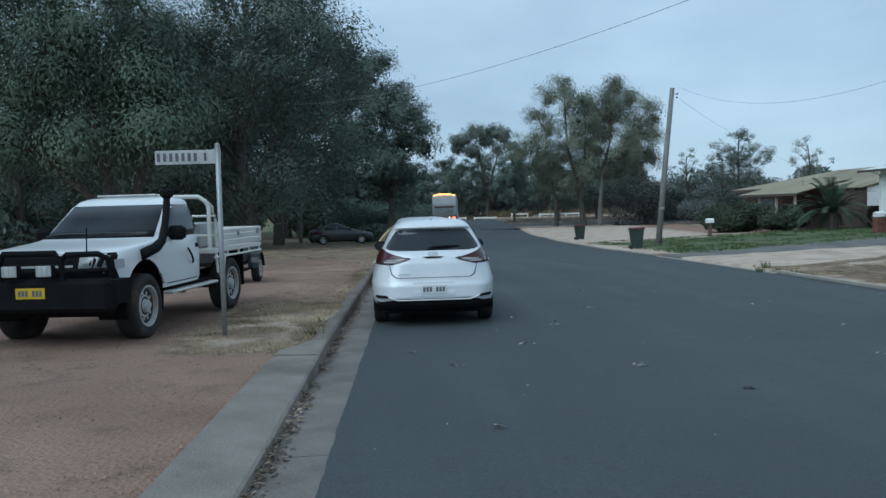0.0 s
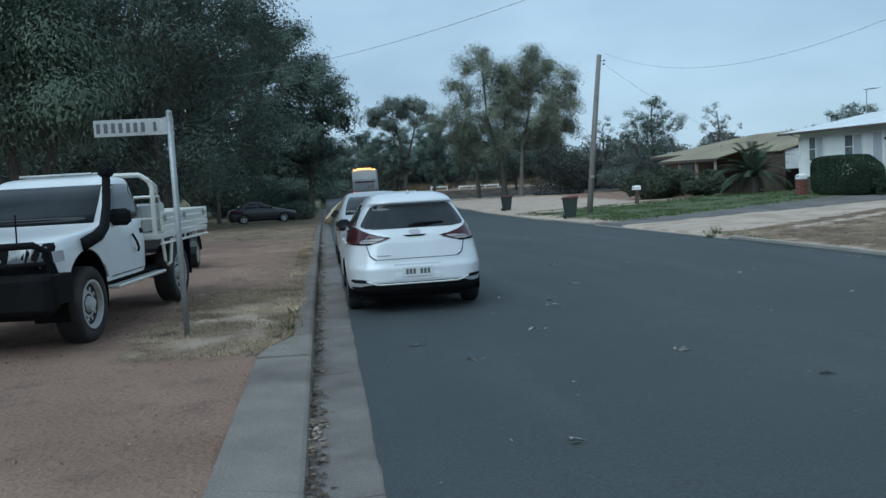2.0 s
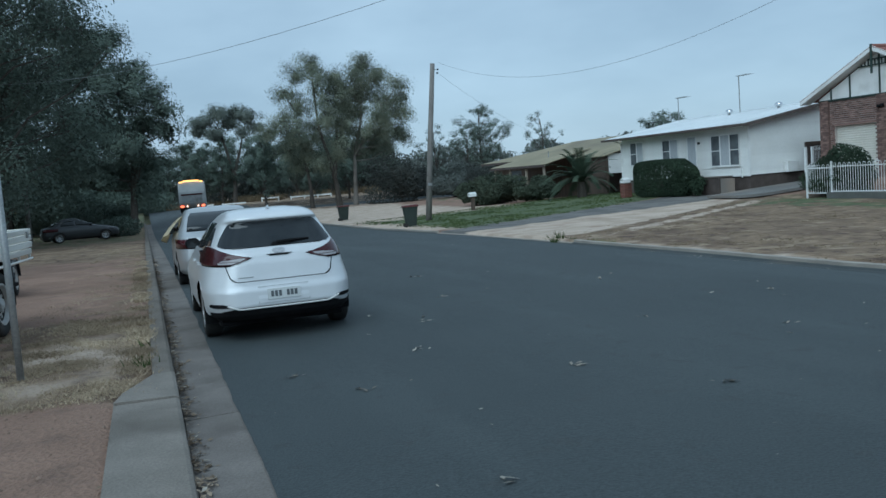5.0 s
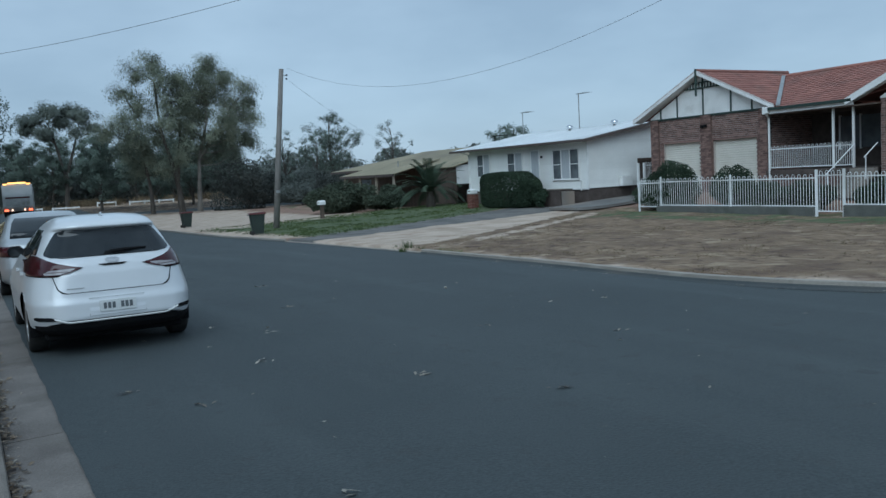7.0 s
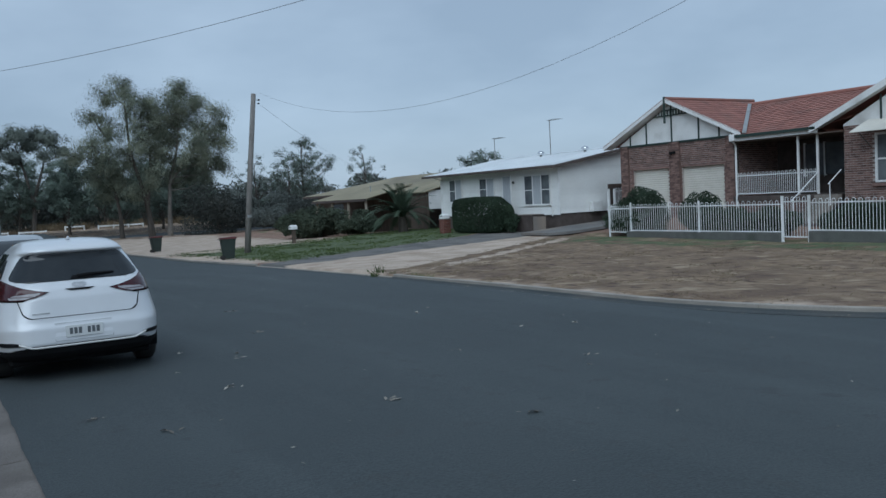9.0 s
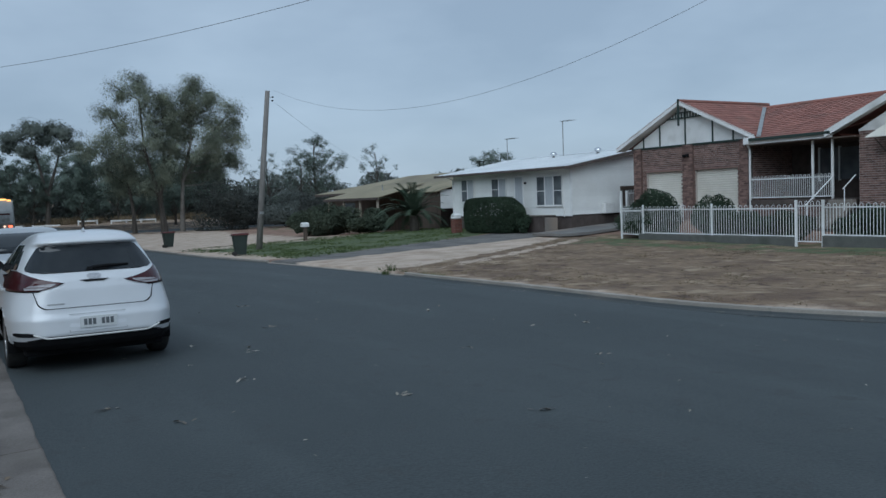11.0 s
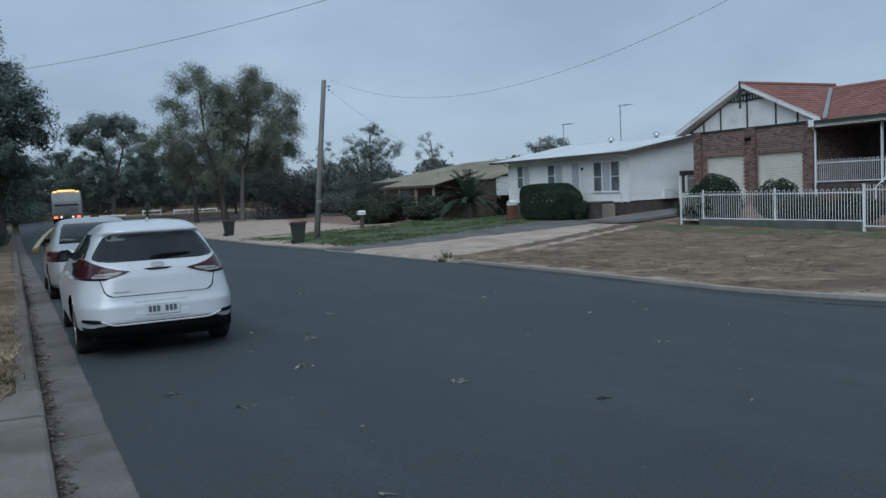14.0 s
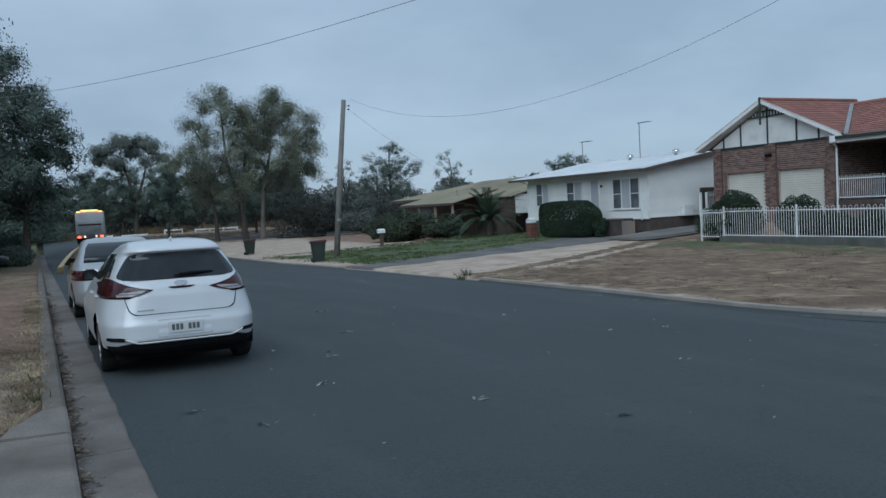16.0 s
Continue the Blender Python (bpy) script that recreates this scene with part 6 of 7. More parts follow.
    pickets(rail, 'y', 28.405, 20.76, 24.5, 1.25, 2.12, 0.17, 0.085)
    steps = base_thing("front_steps", 27.5, 20.1, 0.2, "concrete front steps with white sloping handrails", "steps")
    for k in range(5):
        wpart("step", bm_box(26.9 + 0.28 * k, 28.3, 19.7, 20.65, 0.1, 0.38 + 0.19 * k - 0.02, 0.01), CONCRETE, steps)
    for yy, xs in ((19.72, 27.5), (20.62, 26.6)):
        wpart("handrail", bm_tube([(xs, yy, 2.02 - (28.3 - xs) * 0.63), (28.3, yy, 2.02)], 0.02, 8), FENCE_WHITE, steps)
        wpart("handrail_post", bm_tube([(xs + 0.1, yy, 0.3), (xs + 0.1, yy, 2.05 - (28.2 - xs) * 0.63)], 0.018, 8), FENCE_WHITE, steps)
    # right wing
    wy0, wy1 = 11.6, 19.65
    wpart("wall", bm_box(X - 0.088, X + 0.2, wy0, wy1, 0.0, 3.6), MORTAR, h)
    hole = [(16.2, 18.45, 1.50, 3.25)]
    wpart("brickwork", bricks_x(X - 0.10, wy0, wy1, 0.0, 3.6, hole), BRICK, h)["kind"] = "stuff"
    wpart("wall", bm_box(X + 0.2, 31.3, wy1 - 0.24, wy1 - 0.012, 0.0, 3.6), DARK_INSIDE, h)
    wpart("brickwork", bricks_y(wy1, X - 0.09, X + 2.8, 0.0, 3.5, 1), BRICK, h)["kind"] = "stuff"
    wpart("window", bm_box(X - 0.10, X - 0.09, 16.25, 18.40, 1.55, 3.22), HOUSE_GLASS, h)
    for a, b, z0, z1 in ((16.2, 16.28, 1.5, 3.25), (18.37, 18.45, 1.5, 3.25), (17.28, 17.36, 1.5, 3.25), (16.28, 18.37, 1.5, 1.57), (16.28, 18.37, 2.30, 2.36), (16.28, 18.37, 3.18, 3.25)):
        wpart("window_frame", bm_box(X - 0.15, X - 0.091, a, b, z0, z1, 0.004), TRIM_WHITE, h)
    wpart("window_sill", bm_box(X - 0.20, X - 0.10, 16.1, 18.55, 1.36, 1.47, 0.01), BRICK, h)
    wpart("awning", quad_slab([(X - 0.95, 15.9, 3.32), (X - 0.95, 18.9, 3.32), (X - 0.11, 18.7, 3.75), (X - 0.11, 16.0, 3.75)], 0.03), ROLLER, h, "cream window awning")
    for yy in (16.1, 18.6):
        wpart("awning_arm", bm_tube([(X - 0.9, yy, 3.30), (X - 0.1, yy, 2.75)], 0.012, 6), GREEN_TRIM, h)
    s2, ap2, rz2 = slope, 15.9, 3.66 + slope * 4.75
    wpart("gable_panel", bm_prism([(wy0 - 0.1, 3.60), (wy1, 3.60), (wy1, 3.66), (ap2, rz2 - 0.15), (wy0 - 0.1, 3.66)], 'x', X - 0.12, X - 0.05), TRIM_WHITE, h)
    for yy in (17.0, 18.2):
        wpart("gable_batten", bm_box(X - 0.155, X - 0.122, yy - 0.035, yy + 0.035, 3.62, rz2 - 0.2 - s2 * abs(yy - ap2)), GREEN_TRIM, h)
    for s in (-1, 1):
        wpart("barge_board", beam((X - 0.55, ap2, rz2 - 0.04), (X - 0.55, ap2 + s * 4.85, rz2 - 0.04 - s2 * 4.85), 0.05, 0.24), TRIM_WHITE, h)
        wpart("roof", quad_slab([(X - 0.53, ap2, rz2 + 0.02), (34, ap2, rz2 + 0.02), (34, ap2 + s * 4.8, rz2 - s2 * 4.8 + 0.02), (X - 0.53, ap2 + s * 4.8, rz2 - s2 * 4.8 + 0.02)], 0.05), ROOF_TILE, h)
    wpart("eave_lining", quad_slab([(X - 0.52, ap2, rz2 - 0.07), (X - 0.1, ap2, rz2 - 0.07), (X - 0.1, ap2 + 4.78, rz2 - s2 * 4.78 - 0.07), (X - 0.52, ap2 + 4.78, rz2 - s2 * 4.78 - 0.07)], 0.03), TRIM_WHITE, h)
    wpart("flood_lamp", bm_box(X - 0.26, X - 0.115, 27.72, 27.84, 3.16, 3.29, 0.02), BLACK_PLASTIC, h)
    wpart("flood_lamp", bm_box(X - 0.26, X - 0.115, 27.90, 28.02, 3.14, 3.27, 0.02), BLACK_PLASTIC, h)


brick_house()


def white_house():
    h = base_thing("white_house", 31, 40, -0.3, "white weatherboard house with low white metal roof", "house")
    X, Y0, Y1, ZB, ZT = 27.0, 34.3, 45.5, 0.62, 3.02
    wpart("wall", bm_box(X + 0.02, X + 0.2, Y0 + 0.02, Y1, ZB, ZT), BOARD_WHITE, h)
    wpart("wall", bm_prism([(X + 0.02, ZB), (36.6, ZB), (36.6, ZT), (32.0, ZT + 0.86), (X + 0.02, ZT)], 'y', Y0 + 0.02, Y0 + 0.2), BOARD_WHITE, h)
    wpart("wall", bm_box(36.4, 36.6, Y0 + 0.2, Y1, ZB, ZT), BOARD_WHITE, h)
    wpart("wall", bm_prism([(X + 0.2, ZB), (36.4, ZB), (36.4, ZT), (32.0, ZT + 0.8), (X + 0.2, ZT)], 'y', Y1 - 0.2, Y1 - 0.001), BOARD_WHITE, h)
    bh = 0.185
    bm = bm_prism([(0.0, 0.0), (-0.018, 0.0), (-0.006, bh), (0.012, bh)], 'y', Y0, Y1)
    front = bpy.data.meshes.new("weatherboard")
    bm.to_mesh(front)
    bm.free()
    front.materials.append(BOARD_WHITE)
    base = h.matrix_basis.translation
    for k in range(13):
        o = new("weatherboard", front)
        o.parent = h
        o.matrix_parent_inverse = Matrix.Translation(-base)
        o.matrix_basis = pose(X + 0.008, 0, ZB + k * bh)
    for k in range(17):
        z = ZB + k * bh
        x1 = 36.6 if z + bh < ZT else 32.0
        x0 = X if z + bh < ZT else X + (z + bh - ZT) / 0.172
        if x1 - x0 > 0.3:
            wpart("weatherboard", bm_prism([(Y0, z), (Y0 + 0.012, z + bh), (Y0 + 0.018, z + bh), (Y0 + 0.018, z)], 'x', x0, x1), BOARD_WHITE, h)
    wpart("corner_stop", bm_box(X - 0.03, X + 0.06, Y0 - 0.03, Y0 + 0.05, ZB, ZT), TRIM_WHITE, h)
    wpart("corner_stop", bm_box(X - 0.03, X + 0.06, Y1 - 0.06, Y1 + 0.02, ZB, ZT), TRIM_WHITE, h)
    wpart("base_course", bm_box(X + 0.06, 36.5, Y0 + 0.06, Y1 - 0.06, -0.9, ZB - 0.03), DARK_BASE_AND_SHADE, h, "dark brick base")
    wpart("sill_board", bm_box(X - 0.03, X + 0.05, Y0 - 0.02, Y1, ZB - 0.06, ZB - 0.001), TRIM_WHITE, h)
    # windows and door: y from, y to, z from, z to, panes
    for a, b, z0, z1, split in ((43.25, 44.6, 1.45, 2.72, 2), (39.9, 41.35, 1.50, 2.66, 2), (34.95, 37.1, 1.15, 2.63, 3)):
        w = wpart("window", bm_box(X - 0.03, X - 0.014, a, b, z0, z1), HOUSE_GLASS, h)
        n = split
        for k in range(n + 1):
            yy = a + (b - a) * k / n
            wpart("window_frame", bm_box(X - 0.06, X - 0.012, yy - 0.03, yy + 0.03, z0 - 0.04, z1 + 0.04), TRIM_WHITE, h)
        for zz in (z0 - 0.03, z1 + 0.03):
            wpart("window_frame", bm_box(X - 0.062, X - 0.010, a - 0.03, b + 0.03, zz - 0.03, zz + 0.03), TRIM_WHITE, h)
        for k in range(n):
            yy0, yy1 = a + (b - a) * k / n + 0.03, a + (b - a) * (k + 1) / n - 0.03
            if n == 3 and k == 1 or n == 2 and k == 0:
                wpart("curtain", bm_box(X - 0.036, X - 0.031, yy0, yy1, z0, z1), CURTAIN, h, "pale curtain behind the pane")
            else:
                wpart("window_frame", bm_box(X - 0.055, X - 0.031, yy0, yy1, (z0 + z1) / 2 - 0.02, (z0 + z1) / 2 + 0.02), TRIM_WHITE, h)
        wpart("window_sill", bm_box(X - 0.09, X - 0.01, a - 0.06, b + 0.06, z0 - 0.09, z0 - 0.061, 0.004), TRIM_WHITE, h)
    door = wpart("front_door", bm_box(X - 0.03, X - 0.013, 38.35, 39.05, ZB, 2.70), CURTAIN, h, "grey screen door")
    for a, b, z0, z1 in ((38.28, 38.35, ZB, 2.77), (39.05, 39.12, ZB, 2.77), (38.35, 39.05, 2.70, 2.77)):
        wpart("door_frame", bm_box(X - 0.055, X - 0.011, a, b, z0, z1), TRIM_WHITE, h)
    wpart("wall_lamp", bm_box(X - 0.12, X - 0.02, 38.0, 38.1, 2.3, 2.42, 0.01), BLACK_PLASTIC, h)
    # ribbed roof, two slopes
    for x0, z0, x1, z1 in ((26.35, 3.06, 32.0, 4.02), (37.3, 3.06, 32.0, 4.02)):
        bm = bmesh.new()
        prof = []
        y = Y0 - 0.45
        while y < Y1 + 1.2:
            prof += [(y, 0.0), (y + 0.155, 0.0), (y + 0.165, 0.028), (y + 0.185, 0.028)]
            y += 0.195
        lo, hi = [bm.verts.new((x0, yy, z0 + d)) for yy, d in prof], [bm.verts.new((x1, yy, z1 + d)) for yy, d in prof]
        for k in range(len(prof) - 1):
            bm.faces.new((lo[k], lo[k + 1], hi[k + 1], hi[k]))
        wpart("roof_sheet", bm, SHEET_WHITE, h, "ribbed white metal roofing")
    wpart("ridge_cap", quad_slab([(31.8, Y0 - 0.45, 4.03), (32.0, Y0 - 0.45, 4.07), (32.0, Y1 + 1.2, 4.07), (31.8, Y1 + 1.2, 4.03)], 0.02), SHEET_WHITE, h)
    wpart("eave_lining", quad_slab([(26.42, Y0 - 0.42, 3.03), (27.02, Y0 - 0.42, 3.05), (27.02, Y1 + 1.1, 3.05), (26.42, Y1 + 1.1, 3.03)], 0.02), TRIM_WHITE, h)
    wpart("gutter", bm_box(26.25, 26.37, Y0 - 0.45, Y1 + 1.2, 2.96, 3.09, 0.01), DARK_BASE_AND_SHADE, h, "dark eaves gutter")
    wpart("barge_board", beam((26.35, Y0 - 0.46, 3.0), (32.0, Y0 - 0.46, 3.96), 0.03, 0.16), DARK_BASE_AND_SHADE, h)
    wpart("downpipe", bm_tube([(26.4, Y1 + 0.1, 3.0), (26.95, Y1 + 0.06, 2.8), (26.95, Y1 + 0.06, -0.4)], 0.04, 8), TRIM_WHITE, h)
    wpart("vent_pipe", bm_tube([(26.95, Y0 + 0.5, 0.5), (26.95, Y0 + 0.5, 1.0)], 0.03, 8), TRIM_WHITE, h)
    wpart("air_conditioner", bm_box(29.0, 29.7, Y0 - 0.32, Y0 - 0.02, 0.62, 1.15, 0.02), TRIM_WHITE, h, "white air-conditioner unit on the side wall")
    # two turbine vents and two aerials on the roof
    for x, y in ((31.0, 40.6), (31.0, 36.7)):
        z = 3.06 + (x - 26.35) * 0.17
        v = wpart("turbine_vent", bm_tube([(x, y, z - 0.05), (x, y, z + 0.12)], 0.08, 10), GALV, h)
        bm = bmesh.new()
        bmesh.ops.create_uvsphere(bm, u_segments=14, v_segments=8, radius=0.21, matrix=pose(x, y, z + 0.22) @ Matrix.Diagonal((1, 1, 0.68, 1)))
        wpart("turbine_head", bm, CHROME, h, "shiny ribbed turbine head")
    for yy in (46.0, 46.5):
        wpart("roof_bracket", bm_tube([(29.6, yy, 3.55), (29.6, yy, 4.0)], 0.025, 6), BLACK_PLASTIC, h)
    wpart("roof_bracket", bm_tube([(29.6, 45.4, 3.98), (29.6, 46.7, 3.98)], 0.03, 6), BLACK_PLASTIC, h, "dark pipe bracket on the roof")
    for x, y, tall in ((31.5, 40.3, 2.1), (31.5, 46.0, 1.5)):
        z = 3.06 + (x - 26.35) * 0.17
        wpart("aerial_mast", bm_tube([(x, y, z - 0.1), (x, y, z + tall)], 0.03, 6), GALV, h)
        wpart("aerial_boom", bm_tube([(x, y + 0.15, z + tall - 0.05), (x, y - 1.0, z + tall - 0.05)], 0.02, 6), GALV, h)
        for k in range(5):
            yy = y - 0.1 - 0.2 * k
            wpart("aerial_rod", bm_tube([(x - 0.3, yy, z + tall - 0.04), (x + 0.3, yy, z + tall - 0.04)], 0.01, 5), GALV, h)


white_house()


def landing():
    p = base_thing("front_landing", 26.3, 36.0, -0.4, "dark brick landing with a grey cement sheet before the white house", "landing")
    wpart("landing_wall", bm_box(26.15, 26.98, 35.55, 37.15, -0.75, 0.58, 0.01), DARK_BASE_AND_SHADE, p)
    wpart("cement_sheet", bm_box(26.2, 26.26, 34.5, 35.5, -0.75, 0.52, 0.01), DRIVE, p, "grey cement sheet")
    wpart("landing_top", bm_box(26.1, 26.98, 35.5, 37.2, 0.584, 0.63, 0.01), CONCRETE, p)
    for k in range(3):
        wpart("step", bm_box(26.2, 26.95, 37.2 + 0.3 * k, 37.5 + 0.3 * k, -0.7, 0.40 - 0.2 * k, 0.01), DARK_BASE_AND_SHADE, p)


landing()


def tan_house():
    h = base_thing("tan_roof_house", 35, 60, -0.3, "low house with broad tan hipped metal roof", "house")
    ez, rz = 2.45, 3.85
    # side walls are tan; here dark brown carries the shade of the eaves
    wpart("wall", bm_box(31.0, 31.2, 50.6, 74.0, -1.0, 2.5), TIMBER_AND_SHADE, h, "front wall coloured dark brown to hold the eaves' shade")
    wpart("wall", bm_box(31.2, 42, 50.6, 50.8, -1.0, 3.0), TAN_WALL, h)
    wpart("wall", bm_box(31.2, 42, 73.8, 74.0, -1.0, 2.5), TAN_WALL, h)
    e = [(30.0, 49.6, ez), (43.0, 49.6, ez), (43.0, 75.2, ez), (30.0, 75.2, ez)]
    r0, r1 = (36.5, 55.5, rz), (36.5, 68.5, rz)
    for pts in ((e[0], e[3], r1, r0), (e[1], e[2], r1, r0), (e[0], e[1], r0), (e[3], e[2], r1)):
        wpart("roof", quad_slab(pts, 0.06), ROOF_TAN, h, "tan roof sheet")
    wpart("fascia", bm_box(29.95, 30.0, 49.6, 75.2, ez - 0.2, ez - 0.02), DARK_BASE_AND_SHADE, h)
    wpart("eave_lining", bm_box(30.0, 31.0, 49.7, 75.0, ez - 0.14, ez - 0.1), TIMBER_AND_SHADE, h)
    # front porch with its own low roof
    wpart("porch_roof", quad_slab([(27.2, 56.5, 1.95), (27.2, 66.5, 1.95), (31.5, 66.0, 2.95), (31.5, 57.0, 2.95)], 0.06), ROOF_TAN, h)
    wpart("porch_fascia", bm_box(27.14, 27.2, 56.5, 66.5, 1.76, 1.94), DARK_BASE_AND_SHADE, h)
    for yy in (57.0, 60.0, 63.0, 66.0):
        wpart("porch_post", bm_box(27.35, 27.5, yy - 0.07, yy + 0.07, -0.9, 1.9), TAN_WALL, h)
    wpart("side_gable", quad_slab([(28.4, 50.0, 2.2), (28.4, 54.5, 2.2), (31.5, 54.5, 3.0), (31.5, 50.0, 3.0)], 0.06), ROOF_TAN, h)
    wpart("carport_wall", bm_box(28.6, 28.8, 50.2, 54.3, -0.8, 2.15), TIMBER_AND_SHADE, h)
    wpart("end_panel", bm_box(28.8, 31.0, 50.2, 50.35, 1.0, 2.3), TRIM_WHITE, h)
    wpart("roof_vent", bm_tube([(29.5, 60.2, 2.4), (29.5, 60.2, 2.95)], 0.05, 8), GALV, h)
    wpart("window", bm_box(30.95, 30.99, 68.5, 71.0, 0.3, 1.6), HOUSE_GLASS, h)


tan_house()


# ---- fences, street things and planting ----
PLINTH_GREY = surface("mossy_grey_concrete", (0.085, 0.088, 0.080), (0.125, 0.126, 0.116), 2.5, 45, 0.95, 0, 0.4, dirt=(0.06, 0.066, 0.052))


def front_fence():
    f = base_thing("front_fence", 24.5, 22, -0.3, "white hoop-top metal fence on a low grey plinth", "fence")
    for a, b, top in ((8.0, 18.42, -0.02), (19.52, 26.9, -0.10)):
        wpart("plinth", bm_box(24.40, 24.62, a, b, -0.75, top + 0.03, 0.012), PLINTH_GREY, f, "low grey concrete plinth")
    for a, b, lo, hi in ((8.0, 18.40, 0.02, 0.93), (19.54, 23.1, -0.05, 0.90), (23.14, 26.7, -0.05, 0.90), (26.74, 28.0, -0.12, 0.86)):
        for z in (lo, hi):
            wpart("rail", bm_box(24.49, 24.53, a, b, z, z + 0.04), FENCE_WHITE, f)
        pickets(f, 'y', 24.51, a + 0.03, b - 0.03, lo + 0.01, hi + 0.15, 0.225, 0.115)
    for y, lo, hi in ((12.0, -0.1, 1.08), (15.6, -0.1, 1.08), (23.12, -0.2, 1.08), (26.72, -0.2, 1.08), (28.0, -0.35, 1.0)):
        wpart("post", bm_box(24.475, 24.545, y - 0.032, y + 0.032, lo, hi, 0.008), FENCE_WHITE, f)
        wpart("post_cap", bm_tube([(24.51, y, hi), (24.51, y, hi + 0.05)], [0.05, 0.02], 8), FENCE_WHITE, f)
    # the return beside the driveway
    for z in (-0.02, 0.90):
        wpart("rail", bm_box(24.55, 28.3, 27.98, 28.02, z + 0.05, z + 0.09), FENCE_WHITE, f)
    pickets(f, 'x', 28.0, 24.6, 28.3, 0.04, 1.08, 0.225, 0.115)


def front_gate():
    g = base_thing("front_gate", 24.5, 18.95, -0.3, "white metal hoop-top pedestrian gate", "gate")
    for y in (18.46, 19.48):
        wpart("gate_post", bm_box(24.475, 24.555, y - 0.04, y + 0.04, -0.6, 1.2, 0.008), FENCE_WHITE, g)
    for z in (-0.22, 0.98):
        wpart("gate_rail", bm_box(24.49, 24.53, 18.51, 19.43, z, z + 0.04), FENCE_WHITE, g)
    pickets(g, 'y', 24.51, 18.53, 19.41, -0.21, 1.16, 0.20, 0.105)


def drive_gate():
    g = base_thing("drive_gate", 28.9, 32.7, 0.0, "tall white metal side gate beside the garage", "gate")
    for x in (28.9, 29.3):
        wpart("gate_post", bm_box(x - 0.05, x + 0.05, 32.65, 32.75, -0.3, 1.75), FENCE_WHITE, g)
    for z in (0.2, 1.6):
        wpart("gate_rail", bm_box(29.3, 31.6, 32.68, 32.72, z, z + 0.04), FENCE_WHITE, g)
    pickets(g, 'x', 32.7, 29.35, 31.6, 0.2, 1.78, 0.17, 0.085)
    s = base_thing("side_screen", 30.5, 33.4, 0.0, "dark shed wall behind the side gate", "shed")
    wpart("panel", bm_box(29.6, 31.8, 33.4, 33.5, -0.3, 1.95), DARK_BASE_AND_SHADE, s)
    wpart("lintel", bm_box(29.5, 31.9, 33.36, 33.39, 1.85, 2.0), TIMBER_AND_SHADE, s)


front_fence()
front_gate()
drive_gate()

# concrete ramp between the houses
bm = bmesh.new()
rows = []
for x, a, b in ((23.8, 31.3, 33.4), (24.4, 31.0, 33.6), (25.2, 30.8, 33.9), (27, 30.9, 34.1), (29, 31.4, 34.2), (31.5, 31.5, 34.2)):
    rows.append([bm.verts.new((x, y, max(height(x, y) + 0.05, -0.30 + 0.05 * (x - 23.8)))) for y in span(a, b, 10)[:1] + [a + (b - a) * k / 6 for k in range(1, 7)]])
for a, b in zip(rows, rows[1:]):
    for k in range(6):
        bm.faces.new((a[k], b[k], b[k + 1], a[k + 1]))
bmesh.ops.recalc_face_normals(bm, faces=bm.faces[:])
bmesh.ops.solidify(bm, geom=bm.faces[:], thickness=0.12)
tagged(part("driveway_ramp", bm, DRIVE, None), "worn grey concrete ramp between the two houses", "driveway", kind="structure")


def letterbox_pillar(x, y):
    p = empty("letterbox_pillar", pose(x, y, -0.45), "red brick letterbox pillar with white metal box", "letterbox")
    part("core", bm_box(-0.19, 0.19, -0.19, 0.19, 0, 0.92), MORTAR, p)
    bmesh_b = bpy.data.meshes.new("brick")
    b = bm_box(-0.112, 0.112, -0.055, 0.055, 0, 0.074, 0.004)
    b.to_mesh(bmesh_b)
    b.free()
    bmesh_b.materials.append(RED_BRICK)
    for k in range(11):
        z = 0.004 + k * 0.084
        for q in range(4):
            for s in (-1, 1):
                part_mesh("brick", bmesh_b, p, pose(0, 0, z, 0, 0, 90 * q) @ pose(s * 0.118 , -0.185, 0))
    part("cap", bm_box(-0.27, 0.27, -0.27, 0.27, 0.93, 0.98, 0.01), CONCRETE, p)
    bx = part("letterbox", bm_prism([(-0.2, 0.981), (0.2, 0.981), (0.2, 1.16), (0.0, 1.25), (-0.2, 1.16)], 'x', -0.24, 0.2), TRIM_WHITE, p, "white metal letterbox")
    part("slot", bm_box(-0.246, -0.241, -0.13, 0.13, 1.10, 1.13), INK, bx)


letterbox_pillar(24.9, 42.0)
lb = empty("letterbox", pose(19.0, 50.4, height(19.0, 50.4)), "white metal letterbox on a brown timber post", "letterbox")
part("post", bm_box(-0.10, 0.10, -0.10, 0.10, -0.2, 0.85, 0.01), TIMBER_AND_SHADE, lb)
part("box", bm_prism([(-0.18, 0.852), (0.18, 0.852), (0.18, 1.05), (0.0, 1.12), (-0.18, 1.05)], 'x', -0.24, 0.2), TRIM_WHITE, lb)
part("slot", bm_box(-0.246, -0.241, -0.12, 0.12, 0.97, 1.0), INK, lb)


